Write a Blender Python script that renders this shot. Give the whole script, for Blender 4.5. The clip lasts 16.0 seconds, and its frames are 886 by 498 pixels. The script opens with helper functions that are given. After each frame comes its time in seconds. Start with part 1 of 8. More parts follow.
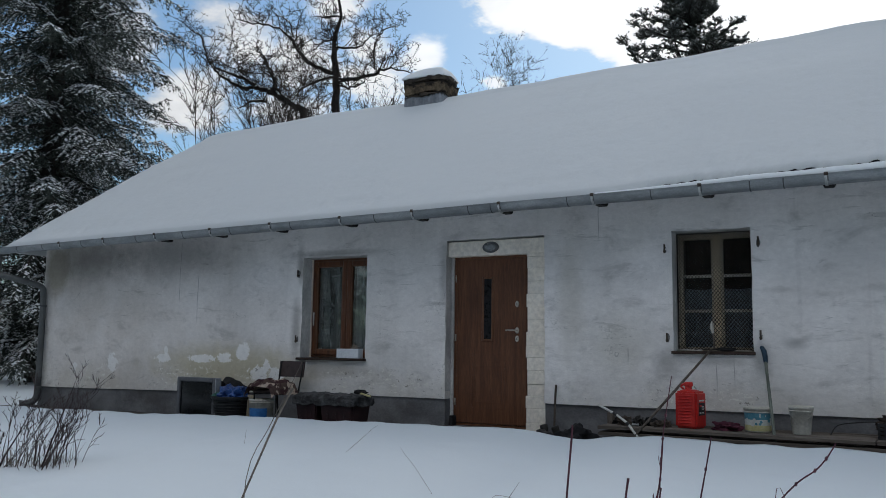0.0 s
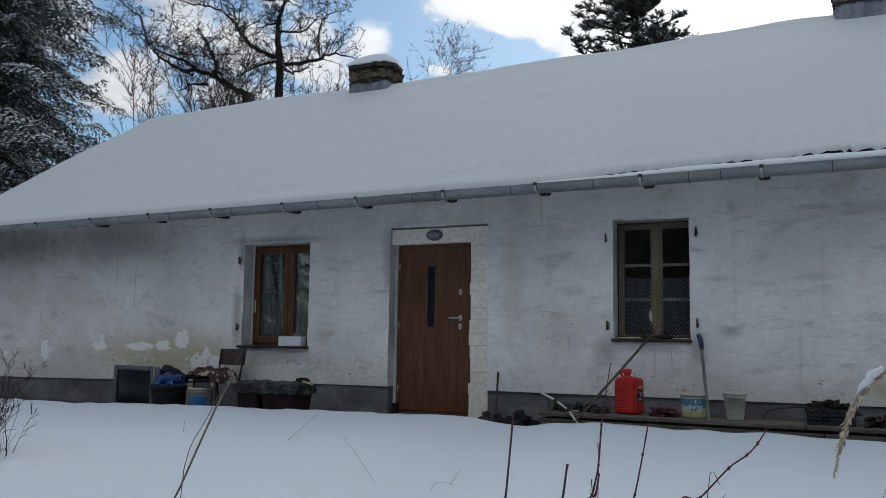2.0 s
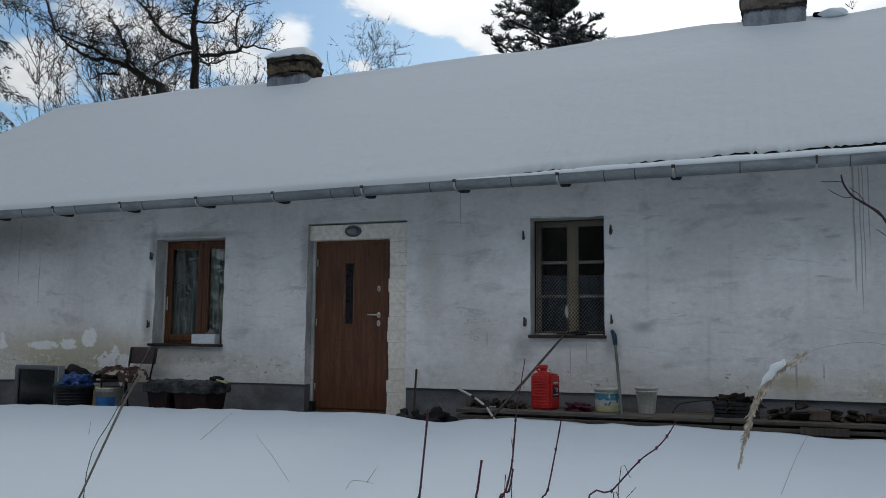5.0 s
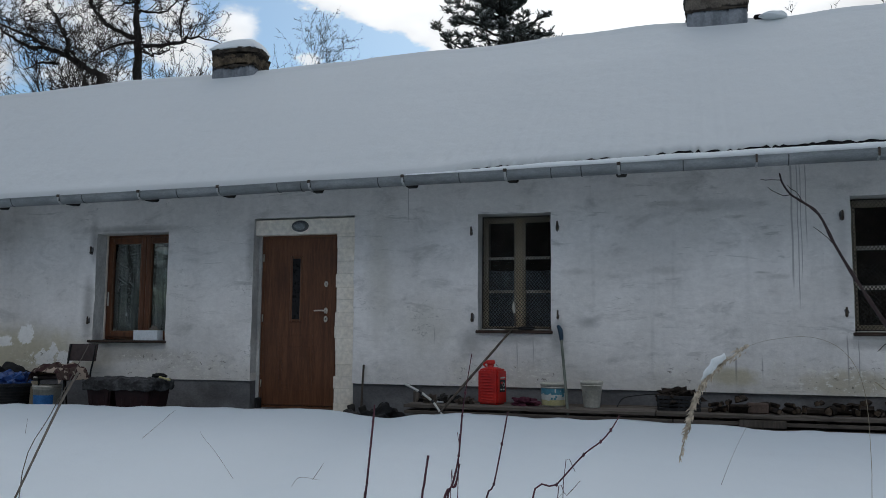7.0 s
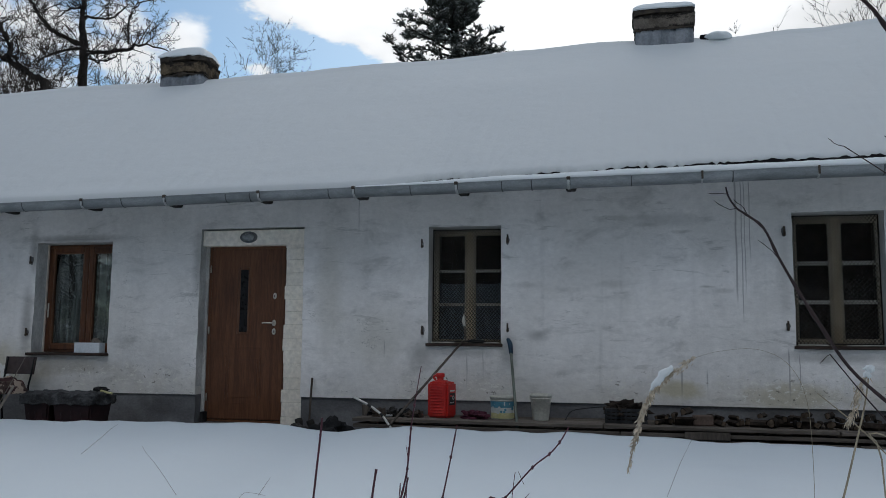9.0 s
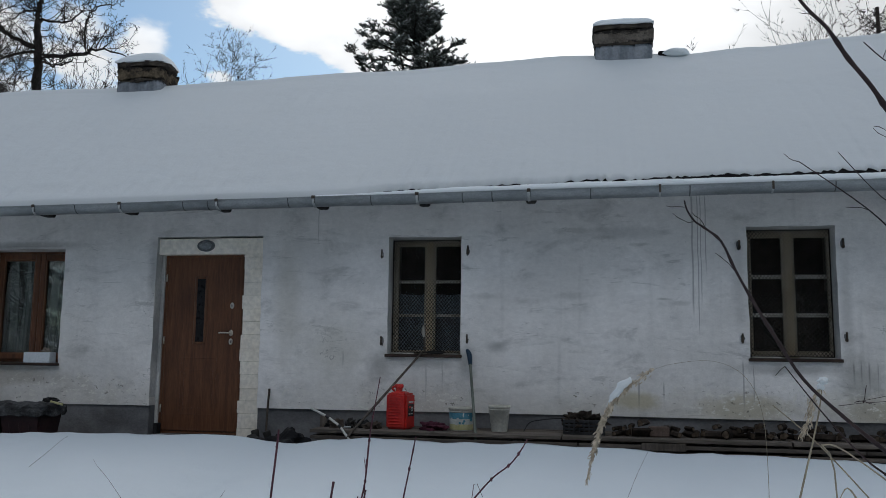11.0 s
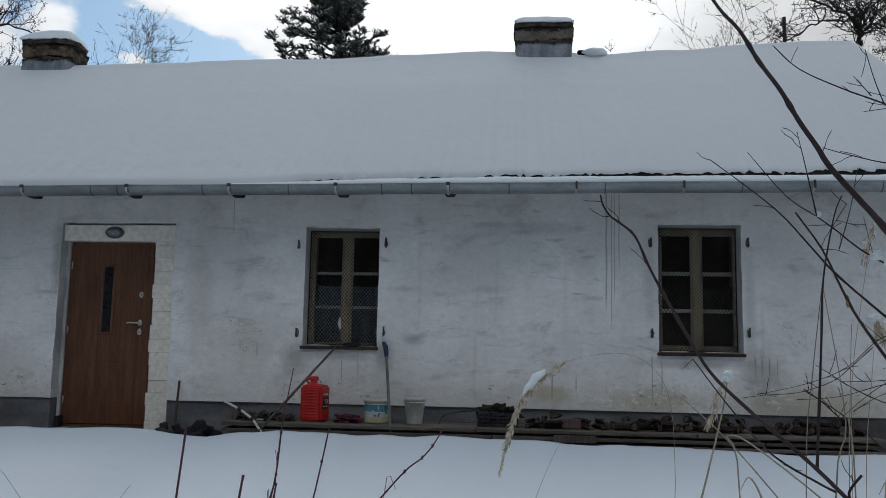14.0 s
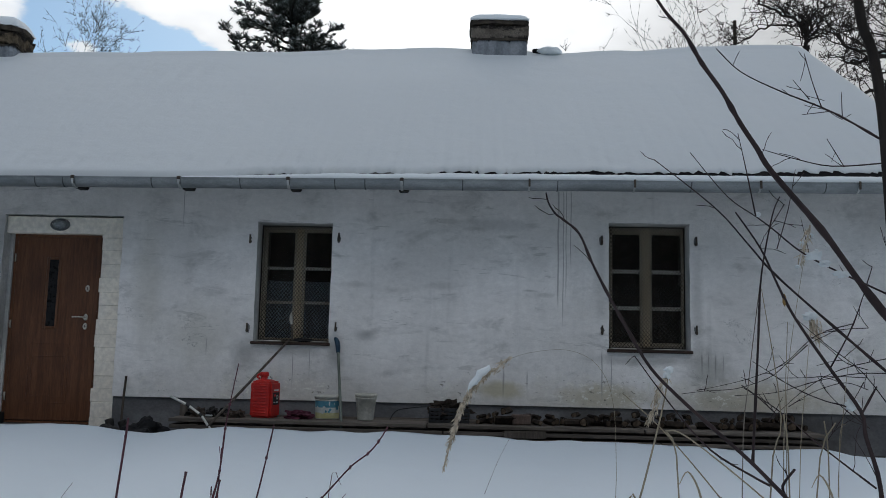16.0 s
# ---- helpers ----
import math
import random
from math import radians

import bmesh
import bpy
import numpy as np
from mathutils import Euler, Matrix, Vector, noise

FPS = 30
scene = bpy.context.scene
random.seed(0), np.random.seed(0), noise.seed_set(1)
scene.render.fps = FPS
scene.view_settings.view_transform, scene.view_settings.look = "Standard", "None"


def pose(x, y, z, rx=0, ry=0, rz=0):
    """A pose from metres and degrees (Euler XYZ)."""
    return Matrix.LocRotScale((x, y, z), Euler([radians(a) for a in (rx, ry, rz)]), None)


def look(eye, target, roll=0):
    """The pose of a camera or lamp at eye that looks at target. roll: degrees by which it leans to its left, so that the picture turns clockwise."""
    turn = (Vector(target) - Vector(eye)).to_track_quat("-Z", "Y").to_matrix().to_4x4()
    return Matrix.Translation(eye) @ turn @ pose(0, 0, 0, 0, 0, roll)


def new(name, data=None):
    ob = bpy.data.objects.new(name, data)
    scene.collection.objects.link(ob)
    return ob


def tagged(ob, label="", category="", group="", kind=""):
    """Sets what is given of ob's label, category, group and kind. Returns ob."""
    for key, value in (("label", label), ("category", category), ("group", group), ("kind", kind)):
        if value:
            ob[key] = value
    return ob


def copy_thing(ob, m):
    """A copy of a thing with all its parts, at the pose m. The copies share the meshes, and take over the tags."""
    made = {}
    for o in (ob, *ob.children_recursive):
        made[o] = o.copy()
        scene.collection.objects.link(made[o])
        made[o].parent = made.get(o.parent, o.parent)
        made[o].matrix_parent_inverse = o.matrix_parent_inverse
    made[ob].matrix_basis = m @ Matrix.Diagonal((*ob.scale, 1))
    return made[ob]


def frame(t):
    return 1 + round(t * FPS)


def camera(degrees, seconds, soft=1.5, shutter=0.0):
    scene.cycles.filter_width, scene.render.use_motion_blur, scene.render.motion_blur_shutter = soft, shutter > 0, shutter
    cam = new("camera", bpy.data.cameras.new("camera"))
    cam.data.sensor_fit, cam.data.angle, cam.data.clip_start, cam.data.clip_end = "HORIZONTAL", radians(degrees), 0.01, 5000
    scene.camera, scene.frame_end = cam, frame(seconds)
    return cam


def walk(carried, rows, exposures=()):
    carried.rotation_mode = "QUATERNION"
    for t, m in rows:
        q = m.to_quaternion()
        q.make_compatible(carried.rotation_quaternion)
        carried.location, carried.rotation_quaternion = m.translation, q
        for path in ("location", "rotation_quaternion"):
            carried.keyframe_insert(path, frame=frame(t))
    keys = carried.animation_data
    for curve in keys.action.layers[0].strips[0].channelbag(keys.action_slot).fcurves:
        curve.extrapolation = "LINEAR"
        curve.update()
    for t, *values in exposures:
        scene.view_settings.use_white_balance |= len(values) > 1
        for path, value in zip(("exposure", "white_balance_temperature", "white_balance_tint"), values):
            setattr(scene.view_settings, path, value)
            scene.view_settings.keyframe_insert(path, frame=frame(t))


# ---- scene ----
cam = camera(55.7, 16.0, soft=0.85)

PATH = [
    (0, (0.353, -9.177, 0.909), (-0.623, -7.447, 1.147), 0.8),
    (0.5, (0.353, -9.177, 0.909), (-0.595, -7.431, 1.141), 0.9),
    (1, (0.355, -9.175, 0.909), (-0.56, -7.412, 1.132), 0.8),
    (1.5, (0.353, -9.171, 0.909), (-0.536, -7.393, 1.126), 0.8),
    (2, (0.353, -9.168, 0.909), (-0.506, -7.374, 1.12), 0.8),
    (2.5, (0.354, -9.164, 0.908), (-0.478, -7.358, 1.121), 0.9),
    (3, (0.356, -9.159, 0.906), (-0.45, -7.342, 1.121), 0.8),
    (3.5, (0.356, -9.15, 0.907), (-0.424, -7.321, 1.119), 0.7),
    (4, (0.354, -9.138, 0.906), (-0.392, -7.295, 1.118), 0.6),
    (6.5, (0.354, -9.127, 0.906), (-0.246, -7.229, 1.103), 0.5),
    (7, (0.355, -9.124, 0.906), (-0.212, -7.216, 1.103), 0.4),
    (7.5, (0.352, -9.12, 0.904), (-0.177, -7.201, 1.098), 0.4),
    (8, (0.35, -9.12, 0.905), (-0.154, -7.195, 1.103), 0.3),
    (8.5, (0.352, -9.114, 0.905), (-0.125, -7.184, 1.118), 0.4),
    (9, (0.352, -9.107, 0.902), (-0.101, -7.172, 1.131), 0.5),
    (11.5, (0.348, -9.096, 0.902), (0.015, -7.141, 1.161), 0.8),
    (12, (0.351, -9.096, 0.901), (0.047, -7.136, 1.163), 0.9),
    (12.5, (0.353, -9.09, 0.902), (0.084, -7.125, 1.158), 0.9),
    (13, (0.348, -9.083, 0.9), (0.118, -7.112, 1.145), 1.0),
    (13.5, (0.35, -9.076, 0.899), (0.151, -7.101, 1.139), 1.1),
    (14, (0.348, -9.075, 0.898), (0.181, -7.097, 1.14), 1.1),
    (14.5, (0.353, -9.077, 0.899), (0.219, -7.096, 1.142), 1.2),
    (15, (0.357, -9.072, 0.896), (0.251, -7.089, 1.134), 1.3),
    (15.5, (0.361, -9.07, 0.896), (0.277, -7.086, 1.129), 1.3),
    (16, (0.369, -9.075, 0.898), (0.309, -7.09, 1.133), 1.3),
]
walk(cam, [(t, look(eye, target, roll)) for t, eye, target, roll in PATH], [(0.0, -0.30, 6400, 9.8), (3.5, -0.42, 6380, 9.2), (8.0, -0.40, 6400, 9.5), (16.0, -0.43, 6430, 9.6)])

# ---------------------------------------------------------------- world and sun
SUN_AZ, SUN_EL = -7.0, 38.0      # degrees east of straight behind the house, degrees up

world = bpy.data.worlds.new("winter_sky")
scene.world = world
world.use_nodes = True
wt = world.node_tree


def wnode(kind, **kw):
    n = wt.nodes.new(kind)
    for k, v in kw.items():
        n.inputs[k].default_value = v
    return n


def wmath(op, a, b=None, clamp=False):
    n = wt.nodes.new("ShaderNodeMath")
    n.operation, n.use_clamp = op, clamp
    for i, v in enumerate((a, b)):
        if v is None:
            continue
        if isinstance(v, (int, float)):
            n.inputs[i].default_value = v
        else:
            wt.links.new(v, n.inputs[i])
    return n.outputs[0]


def build_world():
    link = wt.links.new
    bg = wt.nodes["Background"]
    sky = wt.nodes.new("ShaderNodeTexSky")
    sky.sky_type, sky.sun_disc = "NISHITA", False
    sky.sun_elevation, sky.sun_rotation = radians(SUN_EL), radians(SUN_AZ)
    sky.air_density, sky.dust_density, sky.ozone_density = 1.0, 0.6, 1.5
    blue = wt.nodes.new("ShaderNodeMixRGB")
    blue.blend_type = "MULTIPLY"
    blue.inputs[0].default_value = 1.0
    blue.inputs[2].default_value = (0.104, 0.124, 0.128, 1)
    link(sky.outputs[0], blue.inputs[1])
    co = wt.nodes.new("ShaderNodeTexCoord")
    sep = wt.nodes.new("ShaderNodeSeparateXYZ")
    link(co.outputs["Generated"], sep.inputs[0])
    x, y, z = sep.outputs
    up = wmath("ADD", wmath("MAXIMUM", z, 0.0), 0.22)
    flat = wt.nodes.new("ShaderNodeCombineXYZ")
    link(wmath("DIVIDE", x, up), flat.inputs[0])
    link(wmath("DIVIDE", y, up), flat.inputs[1])
    flat.inputs[2].default_value = 3.7
    big = wnode("ShaderNodeTexNoise", Scale=1.35, Detail=9.0, Roughness=0.56, Distortion=0.25)
    link(flat.outputs[0], big.inputs["Vector"])
    fine = wnode("ShaderNodeTexNoise", Scale=6.0, Detail=9.0, Roughness=0.58)
    link(flat.outputs[0], fine.inputs["Vector"])
    # cosine of the angle to the sun: the clouds glow towards it; a closed bank of cloud lies to the north-east
    s = Vector((math.sin(radians(SUN_AZ)) * math.cos(radians(SUN_EL)), math.cos(radians(SUN_AZ)) * math.cos(radians(SUN_EL)), math.sin(radians(SUN_EL))))
    dot = wt.nodes.new("ShaderNodeVectorMath")
    dot.operation = "DOT_PRODUCT"
    link(co.outputs["Generated"], dot.inputs[0])
    dot.inputs[1].default_value = s
    near = wt.nodes.new("ShaderNodeMapRange")
    near.interpolation_type = "SMOOTHSTEP"
    # bearing and height over the horizon in degrees; the bank's rim climbs to the north-west
    az = wmath("MULTIPLY", wmath("ARCTAN2", x, y), 57.2958)
    el = wmath("MULTIPLY", wmath("ARCSINE", z), 57.2958)
    west = wmath("MINIMUM", wmath("ADD", az, 16.0), 0.0)
    east = wmath("MAXIMUM", wmath("ADD", az, 16.0), 0.0)
    rim = wmath("SUBTRACT", wmath("ADD", 18.3, wmath("MULTIPLY", wmath("MULTIPLY", west, west), 0.037)), wmath("MULTIPLY", east, 0.6))
    puff = wmath("ADD", wmath("MULTIPLY", wmath("SUBTRACT", big.outputs[0], 0.5), 7.0), wmath("MULTIPLY", wmath("SUBTRACT", fine.outputs[0], 0.5), 7.0))
    link(wmath("ADD", wmath("SUBTRACT", el, rim), puff), near.inputs[0])
    near.inputs[1].default_value, near.inputs[2].default_value = -1.3, 2.0
    # a few fair-weather clouds in the blue gap
    heap = None
    for a0, e0, ra, re in ((-43.5, 21.0, 3.4, 2.8), (-39.6, 19.4, 2.6, 2.2), (-37.2, 22.6, 2.4, 1.3), (-34.6, 20.6, 2.4, 1.3), (-31.0, 19.8, 2.1, 1.5), (-33.8, 17.6, 3.2, 1.7), (-47.2, 15.8, 3.6, 2.4), (-39.0, 15.8, 4.0, 1.5), (-26.1, 18.2, 1.3, 0.55), (-51.0, 19.0, 2.5, 3.0)):
        da = wmath("DIVIDE", wmath("SUBTRACT", az, a0), ra)
        de = wmath("DIVIDE", wmath("SUBTRACT", el, e0), re)
        d = wmath("SUBTRACT", 1.0, wmath("SQRT", wmath("ADD", wmath("MULTIPLY", da, da), wmath("MULTIPLY", de, de))))
        heap = d if heap is None else wmath("MAXIMUM", heap, d)
    heap = wmath("ADD", heap, wmath("MULTIPLY", puff, 0.26))
    clump = wt.nodes.new("ShaderNodeMapRange")
    clump.interpolation_type = "SMOOTHSTEP"
    link(heap, clump.inputs[0])
    clump.inputs[1].default_value, clump.inputs[2].default_value = -0.35, 0.80
    gap = wt.nodes.new("ShaderNodeMapRange")
    gap.interpolation_type = "SMOOTHSTEP"
    link(az, gap.inputs[0])
    gap.inputs[1].default_value, gap.inputs[2].default_value = -75.0, -52.0
    ahead = wt.nodes.new("ShaderNodeMapRange")
    ahead.interpolation_type = "SMOOTHSTEP"
    link(y, ahead.inputs[0])
    ahead.inputs[1].default_value, ahead.inputs[2].default_value = 0.05, 0.45
    # unseen bright cloud behind the viewer, added to light the front wall
    rear_fill = wt.nodes.new("ShaderNodeMapRange")
    rear_fill.interpolation_type = "SMOOTHSTEP"
    link(y, rear_fill.inputs[0])
    rear_fill.inputs[1].default_value, rear_fill.inputs[2].default_value = 0.10, -0.60
    cover = wmath("ADD", wmath("ADD", big.outputs[0], wmath("MULTIPLY", wmath("SUBTRACT", fine.outputs[0], 0.5), 0.24)), wmath("ADD", wmath("MULTIPLY", rear_fill.outputs[0], 0.07), wmath("MULTIPLY", ahead.outputs[0], wmath("SUBTRACT", wmath("ADD", wmath("MULTIPLY", near.outputs[0], 0.75), wmath("MULTIPLY", clump.outputs[0], 0.34)), wmath("MULTIPLY", gap.outputs[0], 0.16)))))
    mask = wt.nodes.new("ShaderNodeMapRange")
    mask.interpolation_type = "SMOOTHSTEP"
    link(cover, mask.inputs[0])
    mask.inputs[1].default_value, mask.inputs[2].default_value = 0.45, 0.78
    glow = wmath("POWER", wmath("MAXIMUM", dot.outputs["Value"], 0.0), 14.0)
    bright = wmath("ADD", wmath("ADD", wmath("ADD", wmath("ADD", 0.48, wmath("MULTIPLY", wmath("MAXIMUM", z, 0.0), 0.35)), wmath("MULTIPLY", rear_fill.outputs[0], wmath("ADD", 0.15, wmath("MULTIPLY", wmath("MULTIPLY", z, wmath("MAXIMUM", z, 0.0)), 3.1)))), wmath("MULTIPLY", glow, 1.75)), wmath("ADD", wmath("MULTIPLY", wmath("SUBTRACT", fine.outputs[0], 0.5), 0.75), wmath("MULTIPLY", wmath("MULTIPLY", clump.outputs[0], ahead.outputs[0]), 0.30)))
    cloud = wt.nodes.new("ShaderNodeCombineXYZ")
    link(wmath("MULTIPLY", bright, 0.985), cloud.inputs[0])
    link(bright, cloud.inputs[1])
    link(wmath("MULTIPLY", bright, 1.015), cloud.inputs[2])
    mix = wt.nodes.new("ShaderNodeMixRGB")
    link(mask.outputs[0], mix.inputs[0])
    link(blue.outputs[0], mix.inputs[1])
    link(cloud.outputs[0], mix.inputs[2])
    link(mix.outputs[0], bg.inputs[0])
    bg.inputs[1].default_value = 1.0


build_world()
sun_lamp = bpy.data.lights.new("sun", "SUN")
sun_lamp.energy, sun_lamp.angle, sun_lamp.color = 0.22, radians(58), (1.0, 0.985, 0.965)
sun = new("sun", sun_lamp)
sun.matrix_world = pose(0, 30, 30, 0, 0, -SUN_AZ) @ pose(0, 0, 0, -(90 - SUN_EL), 0, 0)

# ---------------------------------------------------------------- materials


class Nodes:
    """A node material under construction."""

    def __init__(self, name, rough=0.8, metal=0.0, spec=0.3):
        self.m = bpy.data.materials.new(name)
        self.m.use_nodes = True
        self.t = self.m.node_tree
        self.b = self.t.nodes["Principled BSDF"]
        self.b.inputs["Roughness"].default_value = rough
        self.b.inputs["Metallic"].default_value = metal
        self.b.inputs["Specular IOR Level"].default_value = spec
        self.co = self.t.nodes.new("ShaderNodeTexCoord").outputs["Object"]

    def put(self, value, socket):
        if isinstance(value, (int, float)):
            socket.default_value = value
        elif isinstance(value, tuple):
            socket.default_value = (*value, 1) if len(value) == 3 and len(socket.default_value) == 4 else value
        else:
            self.t.links.new(value, socket)

    def mapped(self, stretch=(1, 1, 1), shift=(0, 0, 0), source=None):
        n = self.t.nodes.new("ShaderNodeMapping")
        n.inputs["Scale"].default_value, n.inputs["Location"].default_value = stretch, shift
        self.t.links.new(source or self.co, n.inputs[0])
        return n.outputs[0]

    def noise(self, scale, detail=5.0, rough=0.55, at=None, distort=0.0):
        n = self.t.nodes.new("ShaderNodeTexNoise")
        n.inputs["Scale"].default_value, n.inputs["Detail"].default_value = scale, detail
        n.inputs["Roughness"].default_value, n.inputs["Distortion"].default_value = rough, distort
        self.t.links.new(at or self.co, n.inputs["Vector"])
        return n.outputs[0]

    def voronoi(self, scale, at=None, feature="F1"):
        n = self.t.nodes.new("ShaderNodeTexVoronoi")
        n.feature = feature
        n.inputs["Scale"].default_value = scale
        self.t.links.new(at or self.co, n.inputs["Vector"])
        return n.outputs["Distance"]

    def step(self, value, lo, hi, a=0.0, b=1.0):
        n = self.t.nodes.new("ShaderNodeMapRange")
        n.interpolation_type = "SMOOTHSTEP"
        self.t.links.new(value, n.inputs[0])
        for i, v in enumerate((lo, hi, a, b)):
            n.inputs[i + 1].default_value = v
        return n.outputs[0]

    def math(self, op, a, b=0.0):
        n = self.t.nodes.new("ShaderNodeMath")
        n.operation = op
        self.put(a, n.inputs[0])
        self.put(b, n.inputs[1])
        return n.outputs[0]

    def mix(self, f, a, b, mode="MIX"):
        n = self.t.nodes.new("ShaderNodeMixRGB")
        n.blend_type = mode
        self.put(f, n.inputs[0])
        self.put(a, n.inputs[1])
        self.put(b, n.inputs[2])
        return n.outputs[0]

    def xyz(self):
        n = self.t.nodes.new("ShaderNodeSeparateXYZ")
        self.t.links.new(self.co, n.inputs[0])
        return n.outputs

    def random(self):
        return self.t.nodes.new("ShaderNodeObjectInfo").outputs["Random"]

    def island(self):
        return self.t.nodes.new("ShaderNodeNewGeometry").outputs["Random Per Island"]

    def bump(self, height, strength=0.3, depth=0.01):
        n = self.t.nodes.new("ShaderNodeBump")
        n.inputs["Strength"].default_value, n.inputs["Distance"].default_value = strength, depth
        self.t.links.new(height, n.inputs["Height"])
        self.t.links.new(n.outputs[0], self.b.inputs["Normal"])

    def color(self, c):
        self.put(c, self.b.inputs["Base Color"])

    def rough(self, v):
        self.put(v, self.b.inputs["Roughness"])


def surface(name, c1, c2, scale=4.0, rough=0.8, bump=0.3, fine=60.0, metal=0.0, spec=0.3, stretch=(1, 1, 1), vary=0.0, depth=0.004, dirt=None):
    """Two colours in broad patches, fine grain, and a relief; vary: how far the pieces differ from each other."""
    k = Nodes(name, rough, metal, spec)
    at = k.mapped(stretch)
    c = k.mix(k.step(k.noise(scale, 6.0, 0.6, at), 0.33, 0.67), c1, c2)
    grain = k.noise(fine, 4.0, 0.6, at)
    c = k.mix(1.0, c, k.step(grain, 0.2, 0.8, 0.82, 1.12), "MULTIPLY")
    if dirt:
        c = k.mix(k.step(k.noise(scale * 0.6, 7.0, 0.65, k.mapped(stretch, (3.1, 1.7, 9.2))), 0.5, 0.72, 0.0, 0.8), c, dirt)
    if vary:
        c = k.mix(1.0, c, k.step(k.random(), 0.0, 1.0, 1.0 - vary, 1.0 + vary), "MULTIPLY")
    k.color(c)
    k.rough(k.step(grain, 0.2, 0.8, max(rough - 0.08, 0.05), min(rough + 0.08, 1.0)))
    k.bump(grain, bump, depth)
    return k.m


def plaster_material():
    k = Nodes("limewashed_plaster", 0.92, 0.0, 0.15)
    x, y, z = k.xyz()
    c = k.mix(k.step(k.noise(0.8, 6.0, 0.6), 0.34, 0.66), (0.70, 0.684, 0.668), (0.865, 0.845, 0.832))
    # blotches and trowel marks
    c = k.mix(k.step(k.noise(2.6, 8.0, 0.68, k.mapped((0.7, 1, 1.5), (5, 0, 2)), 0.5), 0.50, 0.72, 0.0, 0.50), c, (0.34, 0.34, 0.33))
    c = k.mix(k.step(k.noise(3.0, 8.0, 0.7, k.mapped((0.5, 1, 2.6), (1, 4, 7)), 0.9), 0.61, 0.67, 0.0, 0.34), c, (0.25, 0.25, 0.245))
    # long runs of old water
    runs = k.noise(1.0, 5.0, 0.6, k.mapped((7.0, 1, 0.35), (2, 0, 0)))
    c = k.mix(k.step(runs, 0.58, 0.80, 0.0, 0.24), c, (0.33, 0.33, 0.32))
    # sooty weathering of the far end of the house
    end = k.math("MULTIPLY", k.step(x, -11.5, -5.6, 1.0, 0.0), k.step(k.noise(0.9, 7.0, 0.65, k.mapped((1, 1, 1), (8, 3, 1))), 0.28, 0.60, 0.35, 1.0))
    c = k.mix(k.math("MULTIPLY", end, 0.40), c, (0.47, 0.40, 0.325))
    wob = k.math("MULTIPLY", k.math("SUBTRACT", k.noise(4.5, 7.0, 0.68), 0.5), 0.85)
    frayed = k.math("MULTIPLY", k.math("SUBTRACT", k.noise(9.0, 9.0, 0.72, k.mapped((1, 1, 1), (2, 7, 4)), 0.3), 0.5), 3.2)
    # splash zone: yellow-brown, mouldy dirt above the plinth
    zz = k.math("ADD", z, k.math("MULTIPLY", wob, 0.8))
    low = k.step(zz, 0.34, 0.74, 1.0, 0.0)
    band = k.math("MULTIPLY", low, k.step(k.noise(0.7, 4.0, 0.55, k.mapped((1, 1, 0.3), (6, 1, 0))), 0.40, 0.60, 0.15, 1.0))
    c = k.mix(k.math("MULTIPLY", band, 0.40), c, (0.54, 0.49, 0.40))

    def spot(cx, cz, rx, rz, col, edge=0.25, amount=1.0, ragged=1.0):
        nonlocal c
        dx = k.math("DIVIDE", k.math("SUBTRACT", x, cx), rx)
        dz = k.math("DIVIDE", k.math("SUBTRACT", z, cz), rz)
        d = k.math("SQRT", k.math("ADD", k.math("MULTIPLY", dx, dx), k.math("MULTIPLY", dz, dz)))
        d = k.math("ADD", d, k.math("MULTIPLY", wob, ragged))
        if edge < 0.2:
            d = k.math("ADD", d, frayed)
        c = k.mix(k.step(d, 1.0 - edge, 1.0 + edge, amount, 0.0), c, col)

    spot(-8.4, 0.62, 1.3, 0.28, (0.50, 0.45, 0.30), 0.6, 0.75, 1.4)
    spot(-7.15, 1.15, 0.07, 0.35, (0.22, 0.21, 0.20), 0.8, 0.6, 1.3)
    spot(-12.35, 2.15, 0.30, 0.42, (0.40, 0.36, 0.29), 0.4, 0.9, 1.3)
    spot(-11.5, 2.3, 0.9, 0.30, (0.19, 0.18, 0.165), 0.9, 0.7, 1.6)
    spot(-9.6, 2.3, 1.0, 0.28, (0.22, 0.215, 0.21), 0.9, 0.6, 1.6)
    spot(-6.5, 0.62, 0.55, 0.10, (0.36, 0.33, 0.28), 0.6, 0.6, 1.5)
    spot(0.75, 0.47, 0.22, 0.09, (0.52, 0.47, 0.33), 0.5, 0.8, 1.6)
    spot(1.85, 0.42, 0.40, 0.12, (0.55, 0.50, 0.38), 0.5, 0.75, 1.7)
    spot(3.4, 0.44, 0.75, 0.15, (0.50, 0.45, 0.33), 0.6, 0.6, 1.8)
    spot(2.95, 0.72, 0.20, 0.22, (0.30, 0.30, 0.27), 0.7, 0.6, 2.0)
    spot(0.65, 2.25, 0.35, 0.07, (0.34, 0.34, 0.34), 0.6, 0.35, 2.6)
    spot(-0.72, 1.02, 0.09, 0.05, (0.30, 0.30, 0.30), 0.8, 0.55, 1.6)
    spot(-3.12, 1.50, 0.15, 0.60, (0.46, 0.44, 0.38), 0.8, 0.45, 1.6)
    spot(-2.55, 0.95, 0.32, 0.30, (0.50, 0.48, 0.41), 0.8, 0.40, 1.6)
    spot(-2.02, 0.80, 0.13, 0.13, (0.28, 0.28, 0.27), 0.8, 0.55, 1.8)
    spot(-1.05, 0.84, 0.09, 0.16, (0.28, 0.28, 0.27), 0.8, 0.55, 1.8)
